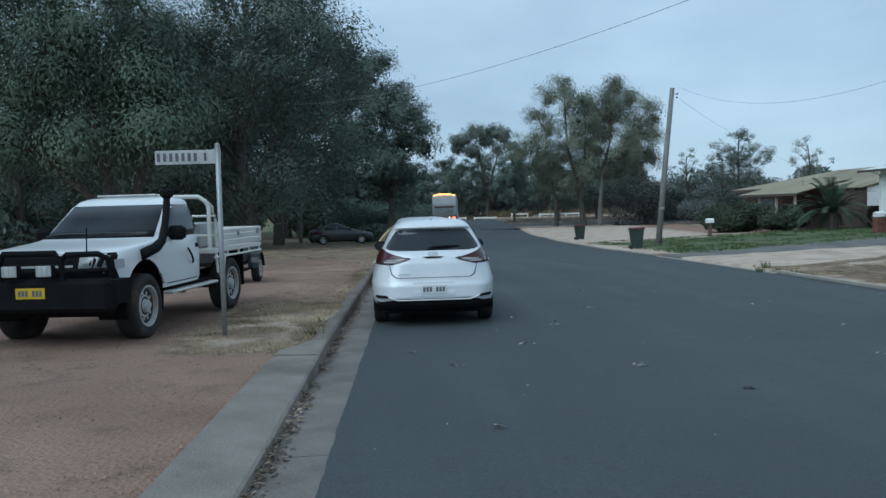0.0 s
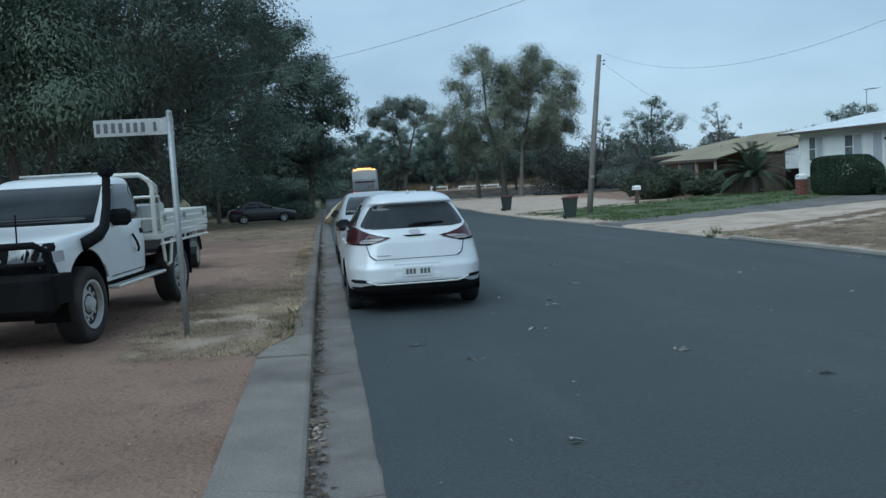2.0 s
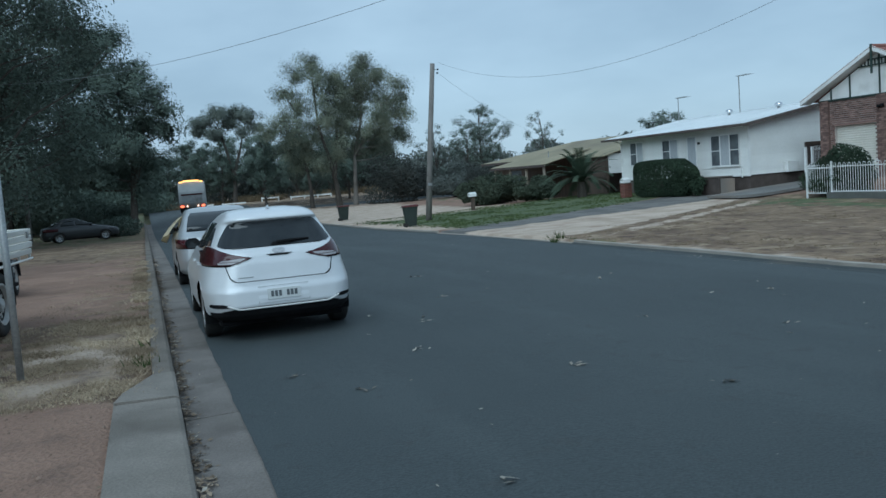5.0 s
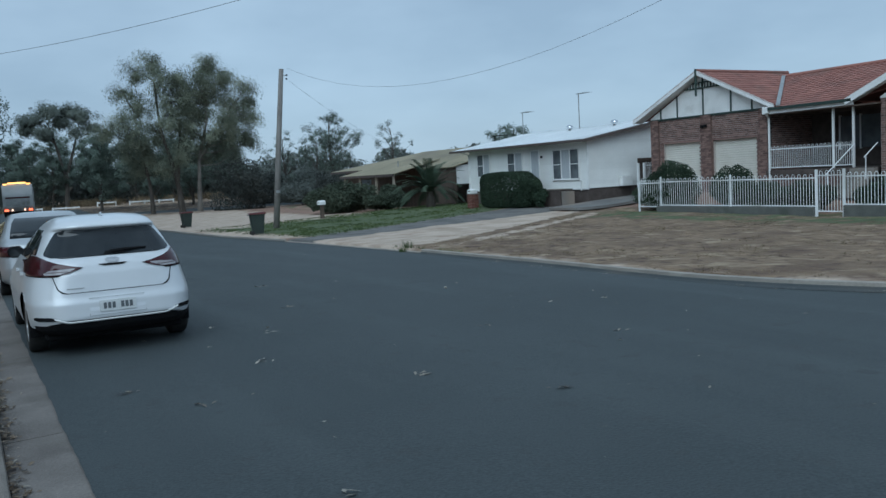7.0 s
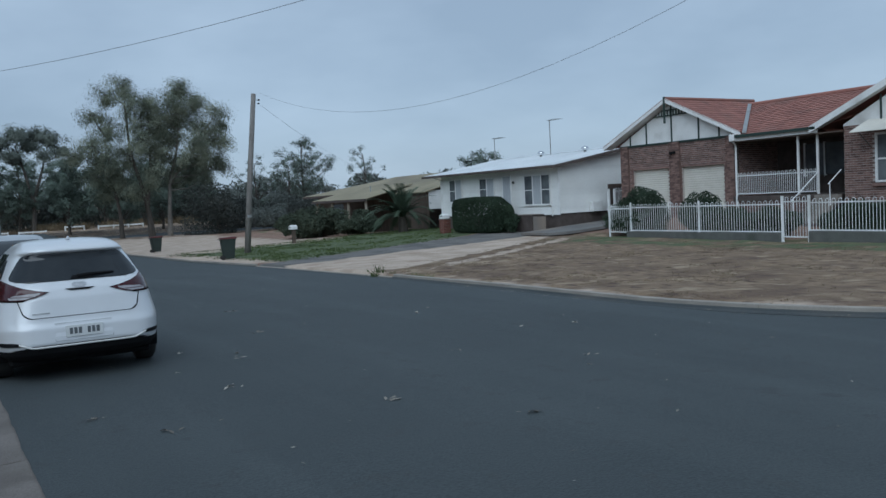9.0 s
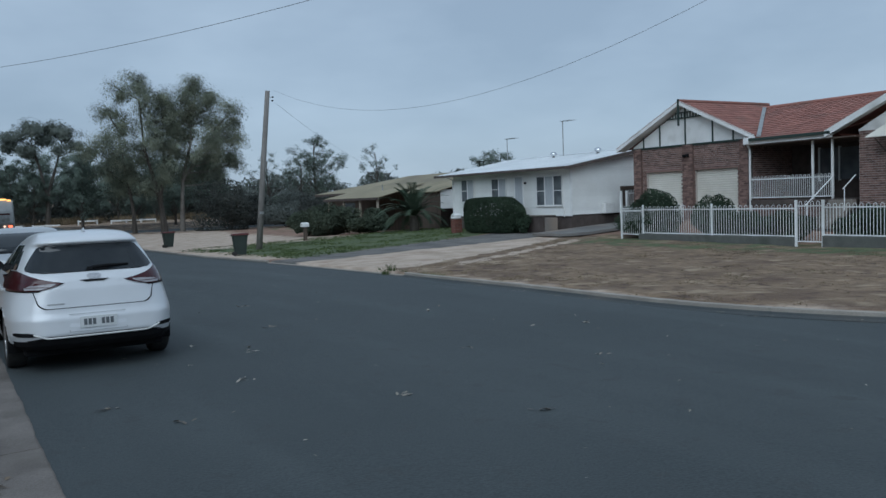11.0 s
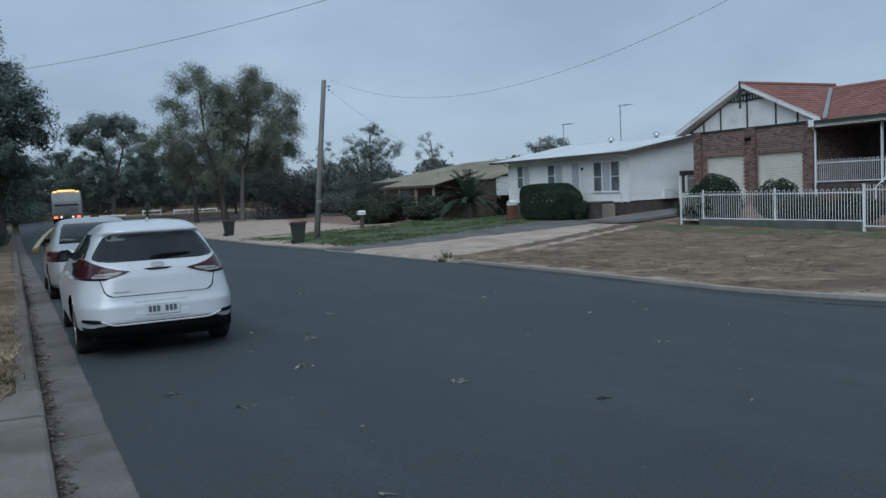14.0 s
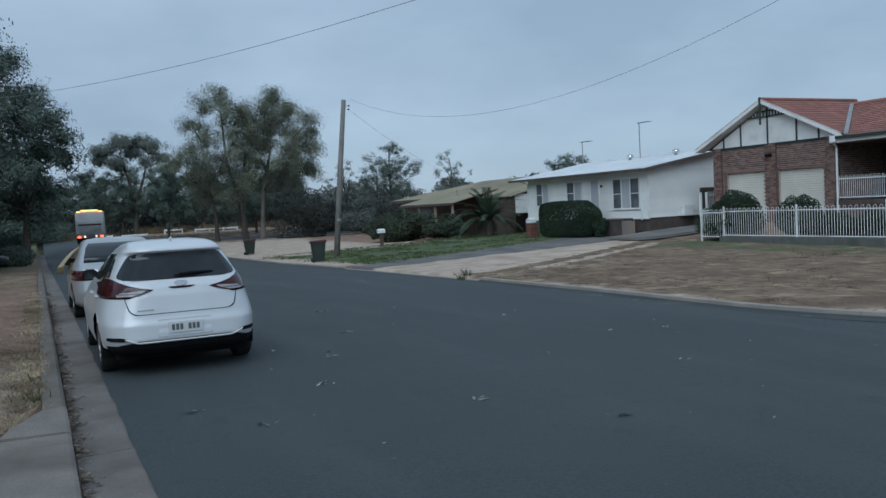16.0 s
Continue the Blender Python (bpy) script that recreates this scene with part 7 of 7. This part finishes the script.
def wheelie_bin(x, y, turn, lid_mat, label):
    z = height(x, y)
    b = empty("wheelie_bin", pose(x, y, z, 0, 0, turn), label, "bin", "kerbside bins")
    bm = bmesh.new()
    rings = []
    for zz, w, d in ((0.06, 0.21, 0.25), (0.5, 0.245, 0.30), (0.95, 0.28, 0.35), (0.99, 0.30, 0.37)):
        rings.append([bm.verts.new((sx * w, sy * d, zz)) for sx, sy in ((-1, -0.9), (-0.88, -1), (0.88, -1), (1, -0.9), (1, 0.9), (0.88, 1), (-0.88, 1), (-1, 0.9))])
    for r0, r1 in zip(rings, rings[1:]):
        for k in range(8):
            bm.faces.new((r0[k], r0[(k + 1) % 8], r1[(k + 1) % 8], r1[k]))
    bm.faces.new(rings[0][::-1])
    bm.faces.new(rings[-1])
    part("body", bm, BIN_GREEN, b)
    part("lid", bm_prism([(-0.40, 0.995), (0.39, 0.995), (0.36, 1.06), (-0.34, 1.09), (-0.41, 1.04)], 'x', -0.31, 0.31), lid_mat, b, "dark red lid")
    part("handle", bm_tube([(-0.25, 0.43, 0.97), (0.25, 0.43, 0.97)], 0.018, 6), BIN_GREEN, b)
    for s in (-1, 1):
        part("wheel", lathe([(-0.03, 0.1), (0.03, 0.1)], 14, None, (s * 0.25, 0.27, 0.1)), TYRE, b)


BIN_GREEN = surface("dark_green_bin", (0.014, 0.024, 0.020), (0.024, 0.036, 0.030), 3, 60, 0.6, 0, 0.1, dist=0.002)
LID_RED = surface("dark_red_lid", (0.075, 0.020, 0.021), (0.115, 0.032, 0.030), 3, 60, 0.6, 0, 0.1, dist=0.002)
wheelie_bin(11.75, 40.6, 80, LID_RED, "dark green wheelie bin with red lid at the kerb")
wheelie_bin(12.75, 59.6, 95, LID_RED, "dark green wheelie bin with red lid at the kerb")


def power_pole():
    x, y = 14.1, 44.9
    z = height(x, y)
    p = empty("power_pole", pose(x, y, z), "grey weathered timber power pole leaning slightly", "power pole")
    part("pole", bm_tube([(0, 0, -0.3), (0.44, 0, 4.1), (0.92, 0, 8.5)], [0.17, 0.15, 0.125], 14), POLE_WOOD, p, "", True)
    part("crossbolt", bm_tube([(0.90, 0.0, 8.2), (1.14, -0.1, 8.15)], 0.02, 6), GALV, p)
    part("insulator", lathe([(-0.05, 0.03), (0, 0.05), (0.05, 0.03)], 10, None, (1.16, -0.1, 8.17)), BLACK_PLASTIC, p)
    part("insulator", lathe([(-0.05, 0.03), (0, 0.05), (0.05, 0.03)], 10, None, (1.12, -0.14, 7.97)), BLACK_PLASTIC, p)
    part("pole_tag", bm_box(0.10, 0.34, -0.165, -0.155, 1.9, 2.05), GALV, p)


power_pole()


CABLE_GREY = plain("cable_grey", (0.20, 0.215, 0.23), 0.7)


def cable(name, pts, label, r=0.008):
    tagged(part(name, bm_tube(pts, r, 5), CABLE_GREY, None), label, "cable")


cable("power_cable", [(15.4 + (46 - y) * 0.012, y, 5.2 + 0.0082 * (y - 27) ** 2) for y in span(7, 45, 1.5)], "thin grey overhead power cable sagging from the pole", 0.006)
cable("street_cable", [(15.8 - 0.569 * (y - 7), y, 6.45 + 0.0042 * (y - 30) ** 2) for y in span(7, 47, 1.5)], "thin grey overhead cable crossing the street")
cable("house_cable", [(15.4 + 14.5 * u, 44.9 + 12 * u, 7.2 - 4.1 * u - 2.2 * u * (1 - u)) for u in span(0, 1, 0.06)], "thin black service cable to the tan-roofed house", 0.006)


SIGN_INK = plain("sign_ink", (0.12, 0.12, 0.125), 0.6)
SIGN_WHITE = surface("sign_white", (0.40, 0.41, 0.41), (0.52, 0.53, 0.52), 3, 40, 0.6, 0, 0.1, dirt=(0.33, 0.33, 0.32), dist=0.002)


def street_sign():
    s = empty("street_sign", pose(-1.77, 9.74, 0.0), "white street-name blade on a grey galvanised post", "street sign")
    part("post", bm_tube([(0, 0, -0.1), (0, 0, 2.47)], 0.032, 14), GALV, s, "", True)
    part("post_cap", bm_tube([(0, 0, 2.47), (0, 0, 2.50)], [0.036, 0.02], 14), GALV, s)
    part("bracket", bm_box(-0.06, 0.035, -0.012, 0.012, 2.25, 2.43, 0.003), SIGN_WHITE, s)
    blade = part("blade", bm_box(-0.76, -0.05, -0.008, 0.008, 2.25, 2.42, 0.003), SIGN_WHITE, s, "white blade lettered with plain dark bars")
    x = -0.735
    for wide in (0.048, 0.048, 0.048, 0.048, 0.048, 0.048, 0.048, 0.0, 0.040):
        if wide:
            part("letter_bar", bm_box(x, x + wide * 0.8, -0.0115, -0.0085, 2.285, 2.385), SIGN_INK, blade)
        x += 0.074 if wide else 0.05


street_sign()


def post_rail(x0, x1, y, z, posts):
    r = base_thing("white_rail", (x0 + x1) / 2, y, z, "low white painted timber rail at the street's end", "rail")
    r["group"] = "white rails"
    wpart("rail", bm_box(x0, x1, y - 0.05, y + 0.05, z + 0.62, z + 0.80), TRIM_WHITE, r)
    for k in range(posts):
        x = x0 + (x1 - x0) * k / (posts - 1)
        wpart("post", bm_box(x - 0.08, x + 0.08, y + 0.051, y + 0.20, z - 0.2, z + 0.84), TRIM_WHITE, r)


for x0, x1, n in ((5.6, 8.1, 2), (9.3, 12.3, 3), (14.5, 16.7, 2), (18.4, 23.9, 4)):
    post_rail(x0, x1, 115, height(x0, 115) - 0.05 - max(0, x0 - 8) * 0.03, n)


# ---- shrubs, palm, hedge ----
def shrub_cloud(seed, count, sx, sy, sz, leaf, flat=0.0, boxy=False):
    rs = np.random.RandomState(seed)
    if boxy:
        p = rs.uniform(-1, 1, size=(count, 3))
        side = rs.randint(0, 3, count)
        p[np.arange(count), side] = np.sign(p[np.arange(count), side]) * (1 - 0.08 * rs.rand(count))
        p /= ((np.abs(p) ** 5).sum(1) ** 0.2)[:, None] ** 0.8
        p[:, 2] -= 0.55 * np.clip(-p[:, 1] - 0.45, 0, 1) * (p[:, 2] + 1)
    else:
        p = rs.normal(size=(count, 3))
        p /= np.linalg.norm(p, axis=1)[:, None]
        p *= (0.50 + 0.50 * rs.rand(count) ** 0.6)[:, None]
        unit = p / np.linalg.norm(p, axis=1)[:, None]
        f = np.ones(count)
        for k in range(26):
            d = rs.normal(size=3)
            d /= np.linalg.norm(d)
            f += 1.1 * np.clip(unit @ d - 0.72, 0, 1) * rs.choice((-1.2, 1.0))
        p *= np.clip(f, 0.62, 1.32)[:, None]
    c = p * np.array([sx, sy, sz]) + np.array([0, 0, sz * (1.0 if boxy else 0.85)])
    c[:, 2] = np.maximum(c[:, 2], 0.05)
    ax = rs.normal(size=(count, 3))
    ax /= np.linalg.norm(ax, axis=1)[:, None]
    sd = np.cross(ax, rs.normal(size=(count, 3)))
    sd /= np.linalg.norm(sd, axis=1)[:, None]
    ln = leaf * (0.6 + 0.8 * rs.rand(count))[:, None]
    v = np.empty((count, 4, 3))
    v[:, 0], v[:, 1], v[:, 2], v[:, 3] = c - ax * ln, c + sd * ln * 0.4, c + ax * ln, c - sd * ln * 0.4
    return leaf_cloud("foliage", v)


def stems(seed, n, sx, sy, sz):
    r = random.Random(seed)
    bm = bmesh.new()
    for _ in range(n):
        a, q = r.uniform(0, math.tau), r.uniform(0.3, 0.8)
        bm_tube([(0.15 * math.cos(a), 0.15 * math.sin(a), -0.1), (q * sx * 0.5 * math.cos(a), q * sy * 0.5 * math.sin(a), sz * 0.8), (q * sx * math.cos(a), q * sy * math.sin(a), sz * 1.4)], [0.05, 0.03, 0.012], 5, bm)
    return bm


def shrub(name, x, y, seed, count, sx, sy, sz, leaf, mat_, label, boxy=False, category="shrub"):
    s = empty(name, pose(x, y, height(x, y)), label, category)
    me = shrub_cloud(seed, count, sx, sy, sz, leaf, boxy=boxy)
    me.materials.append(mat_)
    part_mesh("foliage", me, s)
    part("stems", stems(seed, 7, sx, sy, sz), BARK, s)
    return s


shrub("hedge", 25.4, 38.9, 61, 30000, 0.75, 2.2, 0.96, 0.06, LEAF_HEDGE, "clipped dark green box hedge before the white house", True, "hedge")
shrub("hedge_shrub", 25.6, 36.6, 62, 1600, 0.5, 0.5, 0.5, 0.08, LEAF_HEDGE, "small rounded green shrub beside the hedge")
for k, (x, y, sx, sy, sz) in enumerate(((24.0, 57.2, 1.9, 2.4, 1.12), (23.6, 60.8, 1.4, 1.8, 0.95), (25.2, 53.6, 1.3, 1.5, 0.8))):
    shrub("garden_bush", x, y, 70 + k, 9000, sx, sy, sz, 0.10, LEAF_BUSH, "dense grey-green garden bush before the tan-roofed house")
shrub("fence_shrub", 25.3, 27.1, 81, 16000, 0.75, 1.25, 0.92, 0.055, LEAF_HEDGE, "dark green shrub behind the white fence")
shrub("fence_shrub", 25.2, 27.3, 182, 9000, 0.6, 1.4, 0.55, 0.055, LEAF_HEDGE, "low dark shrub behind the white fence")
shrub("fence_shrub", 25.8, 24.1, 82, 7000, 0.65, 0.72, 0.76, 0.055, LEAF_HEDGE, "dark green shrub behind the white fence")
for k in range(13):
    y = 9.2 + 1.22 * k
    if 18.3 < y < 19.7:
        continue
    shrub("fence_shrub", 25.5, y, 83 + k, 7000, 0.62, 1.0, 0.66 if y < 20 else 0.56, 0.06, LEAF_HEDGE, "low dark shrub behind the white fence")
for k, (x, y, sx, sz) in enumerate(((24.6, 84, 3.6, 2.4), (30.5, 84, 2.6, 1.2), (36, 88, 3.6, 1.6), (42, 90, 4, 1.7), (29, 94, 3.6, 1.9), (35, 97, 4, 2.2), (47, 92, 4.4, 2.0))):
    shrub("bush_thicket", x, y, 90 + k, 11000, sx, sx * 0.8, sz, 0.115, LEAF_HAZED_SCRUB if k % 2 else LEAF_THICKET, "dark brown-green thicket of scrub")


def palm(x, y):
    p = empty("palm", pose(x, y, height(x, y)), "low palm with long arching green fronds", "palm")
    part("trunk", bm_tube([(0, 0, -0.1), (0, 0, 0.5), (0, 0, 0.95)], [0.32, 0.30, 0.22], 10), BARK, p)
    rs = np.random.RandomState(9)
    for k in range(48):
        a, up = rs.uniform(0, math.tau), rs.uniform(0.15, 1.4)
        ln = rs.uniform(2.1, 3.0)
        quads = []
        d = np.array([math.cos(a) * math.cos(up), math.sin(a) * math.cos(up), math.sin(up)])
        side = np.array([-math.sin(a), math.cos(a), 0])
        pos = np.array([0, 0, 1.0])
        for i in range(26):
            u = i / 26
            d = d + np.array([0, 0, -0.055])
            d /= np.linalg.norm(d)
            pos = pos + d * ln / 26
            for s in (-1, 1):
                tip = pos + (side * s * 0.75 + d * 0.5 + np.array([0, 0, -0.1])) * 0.55 * (1 - u * 0.6) * min(1, u * 5 + 0.2)
                w = d * 0.045
                quads.append((pos - w, pos + w, tip + w * 0.2, tip - w * 0.2))
        me = leaf_cloud("frond", np.array(quads))
        me.materials.append(LEAF_PALM)
        part_mesh("frond", me, p)


palm(25.8, 48.6)


# scrub under the verge trees and at the edge of the bush
UNDER = [shrub_cloud(200 + k, 3000, 3.2, 2.6, 1.6, 0.17) for k in range(3)]
FAR_SCRUB = [shrub_cloud(220 + k, 2200, 4.2, 3.0, 2.2, 0.26) for k in range(3)]
for me in UNDER + FAR_SCRUB:
    me.materials.append(LEAF_HAZED_SCRUB if me in FAR_SCRUB else LEAF_DARK)
rnd = random.Random(17)
for k in range(26):
    x, y = -13.5 - rnd.uniform(0, 16), 34 + k * 2.1 + rnd.uniform(-1, 1)
    if k % 4 == 0:
        x, y = -5.5 - rnd.uniform(0, 3), 76 + k * 0.6
    s = empty("scrub", pose(x, y, height(x, y), 0, 0, rnd.uniform(0, 360)), "dark scrub under the verge trees", "shrub", "verge scrub")
    s.scale = [rnd.uniform(0.7, 1.25)] * 3
    part_mesh("foliage", UNDER[k % 3], s)
for k in range(9):
    x, y = -10 + 1.25 * k, 104 + rnd.uniform(0, 12)
    s = empty("scrub", pose(x, y, height(x, y), 0, 0, rnd.uniform(0, 360)), "dark scrub beside the street's bend", "shrub", "verge scrub")
    part_mesh("foliage", UNDER[k % 3], s)
for k in range(44):
    x, y = -50 + k * 3.3 + rnd.uniform(-1.5, 1.5), (121 if k % 2 else 138) + rnd.uniform(0, 12)
    s = empty("scrub", pose(x, y, height(x, y), 0, 0, rnd.uniform(0, 360)), "grey-green scrub at the edge of the bush", "shrub", "bush scrub")
    s.scale = [rnd.uniform(0.7, 1.2) * (1.0 if k % 2 else 1.5)] * 3
    part_mesh("foliage", FAR_SCRUB[k % 3], s)


shrub("verge_bush", -2.4, 63, 301, 5000, 1.3, 1.6, 0.75, 0.09, LEAF_DARK, "low dark bush on the verge near the street's end")
shrub("verge_bush", -3.2, 80, 302, 6000, 2.2, 2.0, 1.1, 0.10, LEAF_DARK, "low dark bush on the verge near the street's end")


# ---- grass, leaf litter and small debris ----
def blades(name, spots, tall, wide, material, label, seed, lean=0.5):
    """Grass blades, one thin quad each, at the given places."""
    rs = np.random.RandomState(seed)
    p = np.array(spots)
    n = len(p)
    a = rs.uniform(0, math.tau, n)
    d = np.stack([np.cos(a), np.sin(a), np.zeros(n)], 1)
    h = tall * (0.5 + 0.8 * rs.rand(n))[:, None]
    up = np.stack([np.zeros(n), np.zeros(n), np.ones(n)], 1)
    b = rs.uniform(0, math.tau, n)
    tilt = np.stack([np.cos(b), np.sin(b), np.zeros(n)], 1) * (lean * rs.rand(n))[:, None] * h
    v = np.empty((n, 4, 3))
    w = d * wide
    v[:, 0], v[:, 1] = p - w, p + w
    v[:, 2], v[:, 3] = p + up * h + tilt + w * 0.25, p + up * h + tilt - w * 0.25
    me = leaf_cloud(name, v)
    me.materials.append(material)
    return tagged(new(name, me), label, "grass", kind="stuff")


def scatter(n, x0, x1, y0, y1, seed, want, offset=0.0):
    rs = random.Random(seed)
    out = []
    for _ in range(n):
        x, y = rs.uniform(x0, x1), rs.uniform(y0, y1)
        if rs.random() < want(x, y):
            k = rs.randint(2, 6)
            for _ in range(k):
                px, py = x + rs.gauss(0, 0.05), y + rs.gauss(0, 0.05)
                out.append((px, py, height(px, py) + offset))
    return out


def patchy(x, y, scale, cut):
    return 1.0 if noise.noise(Vector((x * scale, y * scale, 4.2))) > cut else 0.06


near_straw = scatter(15000, -2.6, -0.66, 8.4, 14.5, 31, lambda x, y: ground_cover(x, y)[0] * patchy(x, y, 2.3, 0.0))
near_straw += scatter(3500, -2.2, -0.66, 14, 40, 32, lambda x, y: 0.7 * patchy(x, y, 0.8, 0.0))
near_straw += scatter(1500, -12, -0.7, 28, 46, 33, lambda x, y: 0.7 * patchy(x, y, 0.5, 0.0))
blades("dry_verge_grass", near_straw, 0.024, 0.005, STRAW, "pale dry straw grass round the sign post and kerb", 41, 2.4)
lawn = scatter(13000, 10.7, 24.3, 4, 31, 34, lambda x, y: ground_cover(x, y)[0] * patchy(x, y, 0.7, 0.02))
blades("dry_lawn_grass", lawn, 0.018, 0.012, LAWN_STRAW, "short dry brown lawn grass on the verge", 42, 3.0)
green = scatter(9000, 11.6, 29, 33, 55, 35, lambda x, y: ground_cover(x, y)[1] * patchy(x, y, 0.6, -0.1))
blades("green_grass_patch", green, 0.055, 0.016, GREEN_GRASS, "green grass round the power pole", 43, 0.8)
tall_straw = scatter(2600, -10, 34, 116.4, 122, 38, lambda x, y: patchy(x, y, 0.35, -0.1))
blades("tall_dry_grass", tall_straw, 0.75, 0.035, LAWN_STRAW, "tall dry grass beyond the white rails", 45, 0.6)
kerb_straw = scatter(2600, -0.86, -0.60, 9.0, 26, 39, lambda x, y: 0.8 * patchy(x, y, 1.7, 0.0), 0.01)
blades("kerbside_straw", kerb_straw, 0.04, 0.006, STRAW, "dry straw hanging over the kerb's back edge", 46, 2.0)
weeds = scatter(160, 10.45, 10.75, 20, 24, 36, lambda x, y: 0.8) + scatter(9, -0.78, -0.66, 9.6, 11, 37, lambda x, y: 0.7)
corner_tuft = scatter(40, 10.50, 10.85, 22.9, 23.3, 47, lambda x, y: 0.9)
blades("weed_tuft", corner_tuft, 0.20, 0.010, GREEN_GRASS, "straggly weed tuft where the kerb meets the driveway", 48, 1.0)
blades("kerb_weeds", weeds, 0.07, 0.008, GREEN_GRASS, "small green weeds along the kerbs", 44, 0.9)


def litter(name, spots, size, seed, label, material):
    """Curled dead leaves lying flat: each two tilted halves."""
    rs = np.random.RandomState(seed)
    quads = []
    for x, y, z, s in spots:
        a = rs.uniform(0, math.tau)
        d, e = np.array([math.cos(a), math.sin(a), 0]), np.array([-math.sin(a), math.cos(a), 0])
        ln, wd = size * s * rs.uniform(0.7, 1.4), size * s * rs.uniform(0.25, 0.55)
        c = np.array([x, y, z + 0.006])
        lift_a, lift_b = rs.uniform(0.0, 0.6) * wd, rs.uniform(0.2, 1.2) * wd
        up = np.array([0, 0, 1.0])
        quads.append((c - d * ln, c - e * wd + up * lift_a, c + d * ln + up * lift_b, c + e * wd + up * lift_b))
    me = leaf_cloud(name, np.array(quads))
    me.materials.append(material)
    return tagged(new(name, me), label, "leaves", kind="stuff")


rl = random.Random(77)
gut = []
for _ in range(3800):
    y = 2.2 + 27 * rl.random() ** 1.35
    drift = noise.noise(Vector((0, y * 0.9, 9))) + 0.5 * noise.noise(Vector((0, y * 3.1, 4)))
    if drift < 0.0 and rl.random() < 0.7:
        continue
    off = abs(rl.gauss(0, 0.055 + 0.03 * max(0, drift)))
    heap = max(0.0, 0.055 - off * 0.6) * rl.random() * (1.0 if drift > -0.1 else 0.4)
    gut.append((-0.428 + off, y, rise(y) - 0.012 + heap, rl.choice((0.6, 0.8, 1.0, 1.4))))
litter("gutter_leaves", gut, 0.024, 51, "dead leaves and twigs drifted along the gutter", LITTER)
pale_gut = [(x, y, z + 0.006, f) for x, y, z, f in gut[::7]]
litter("bleached_gutter_leaves", pale_gut, 0.022, 54, "bleached curled leaves among the gutter drift", PALE_LITTER)
road_spots = [(3.47, 6.45), (2.49, 10.75), (1.16, 5.4), (2.1, 11.6), (3.3, 12.6), (4.6, 9.4), (1.0, 7.9), (0.6, 8.8), (5.6, 8.2), (6.2, 13), (2.8, 7.6), (3.9, 15.5), (1.9, 9.2), (7.4, 10.5)]
fallen = []
for x, y in road_spots:
    for _ in range(rl.choice((3, 4, 6))):
        fallen.append((x + rl.gauss(0, 0.05), y + rl.gauss(0, 0.05), rise(y) + crown(x, y), 1.2))
for _ in range(150):
    x, y = 0.1 + 9.5 * rl.random(), 3 + 28 * rl.random() ** 1.4
    fallen.append((x, y, rise(y) + crown(x, y), rl.choice((0.5, 0.7, 1.0))))
for _ in range(160):
    y = 8.5 + 10 * rl.random()
    if noise.noise(Vector((3, y * 0.8, 5))) > -0.05:
        fallen.append((kerb_x(y) - 0.15 - abs(rl.gauss(0, 0.12)), y, rise(y) + fall(20, y) + 0.02, rl.choice((0.6, 0.9))))
litter("road_leaves", fallen, 0.034, 52, "scattered pale fallen leaves on the asphalt", PALE_LITTER)
verge = [(x, y, height(x, y), s) for x, y, s in ((-0.7 - 5.5 * rl.random(), 3 + 14 * rl.random(), rl.choice((0.5, 0.8, 1.0))) for _ in range(420))]
litter("verge_litter", verge, 0.032, 53, "small dead leaves and twigs on the gravel", LITTER)

pebble_bm = bmesh.new()
for _ in range(2600):
    x, y = -0.95 - 6.2 * rl.random(), 2.4 + 10 * rl.random() ** 1.2
    r = rl.choice((0.006, 0.008, 0.011, 0.015))
    z = height(x, y) + 0.002
    vs = [pebble_bm.verts.new((x + r * math.cos(a) * rl.uniform(0.7, 1.3), y + r * math.sin(a) * rl.uniform(0.7, 1.3), z - 0.004)) for a in (0.2, 1.8, 3.2, 4.8)]
    tip = pebble_bm.verts.new((x, y, z + r * 0.9))
    for k in range(4):
        pebble_bm.faces.new((vs[k], vs[(k + 1) % 4], tip))
tagged(part("gravel", pebble_bm, GRAVEL, None), "loose red-brown gravel on the verge", "gravel", kind="stuff")
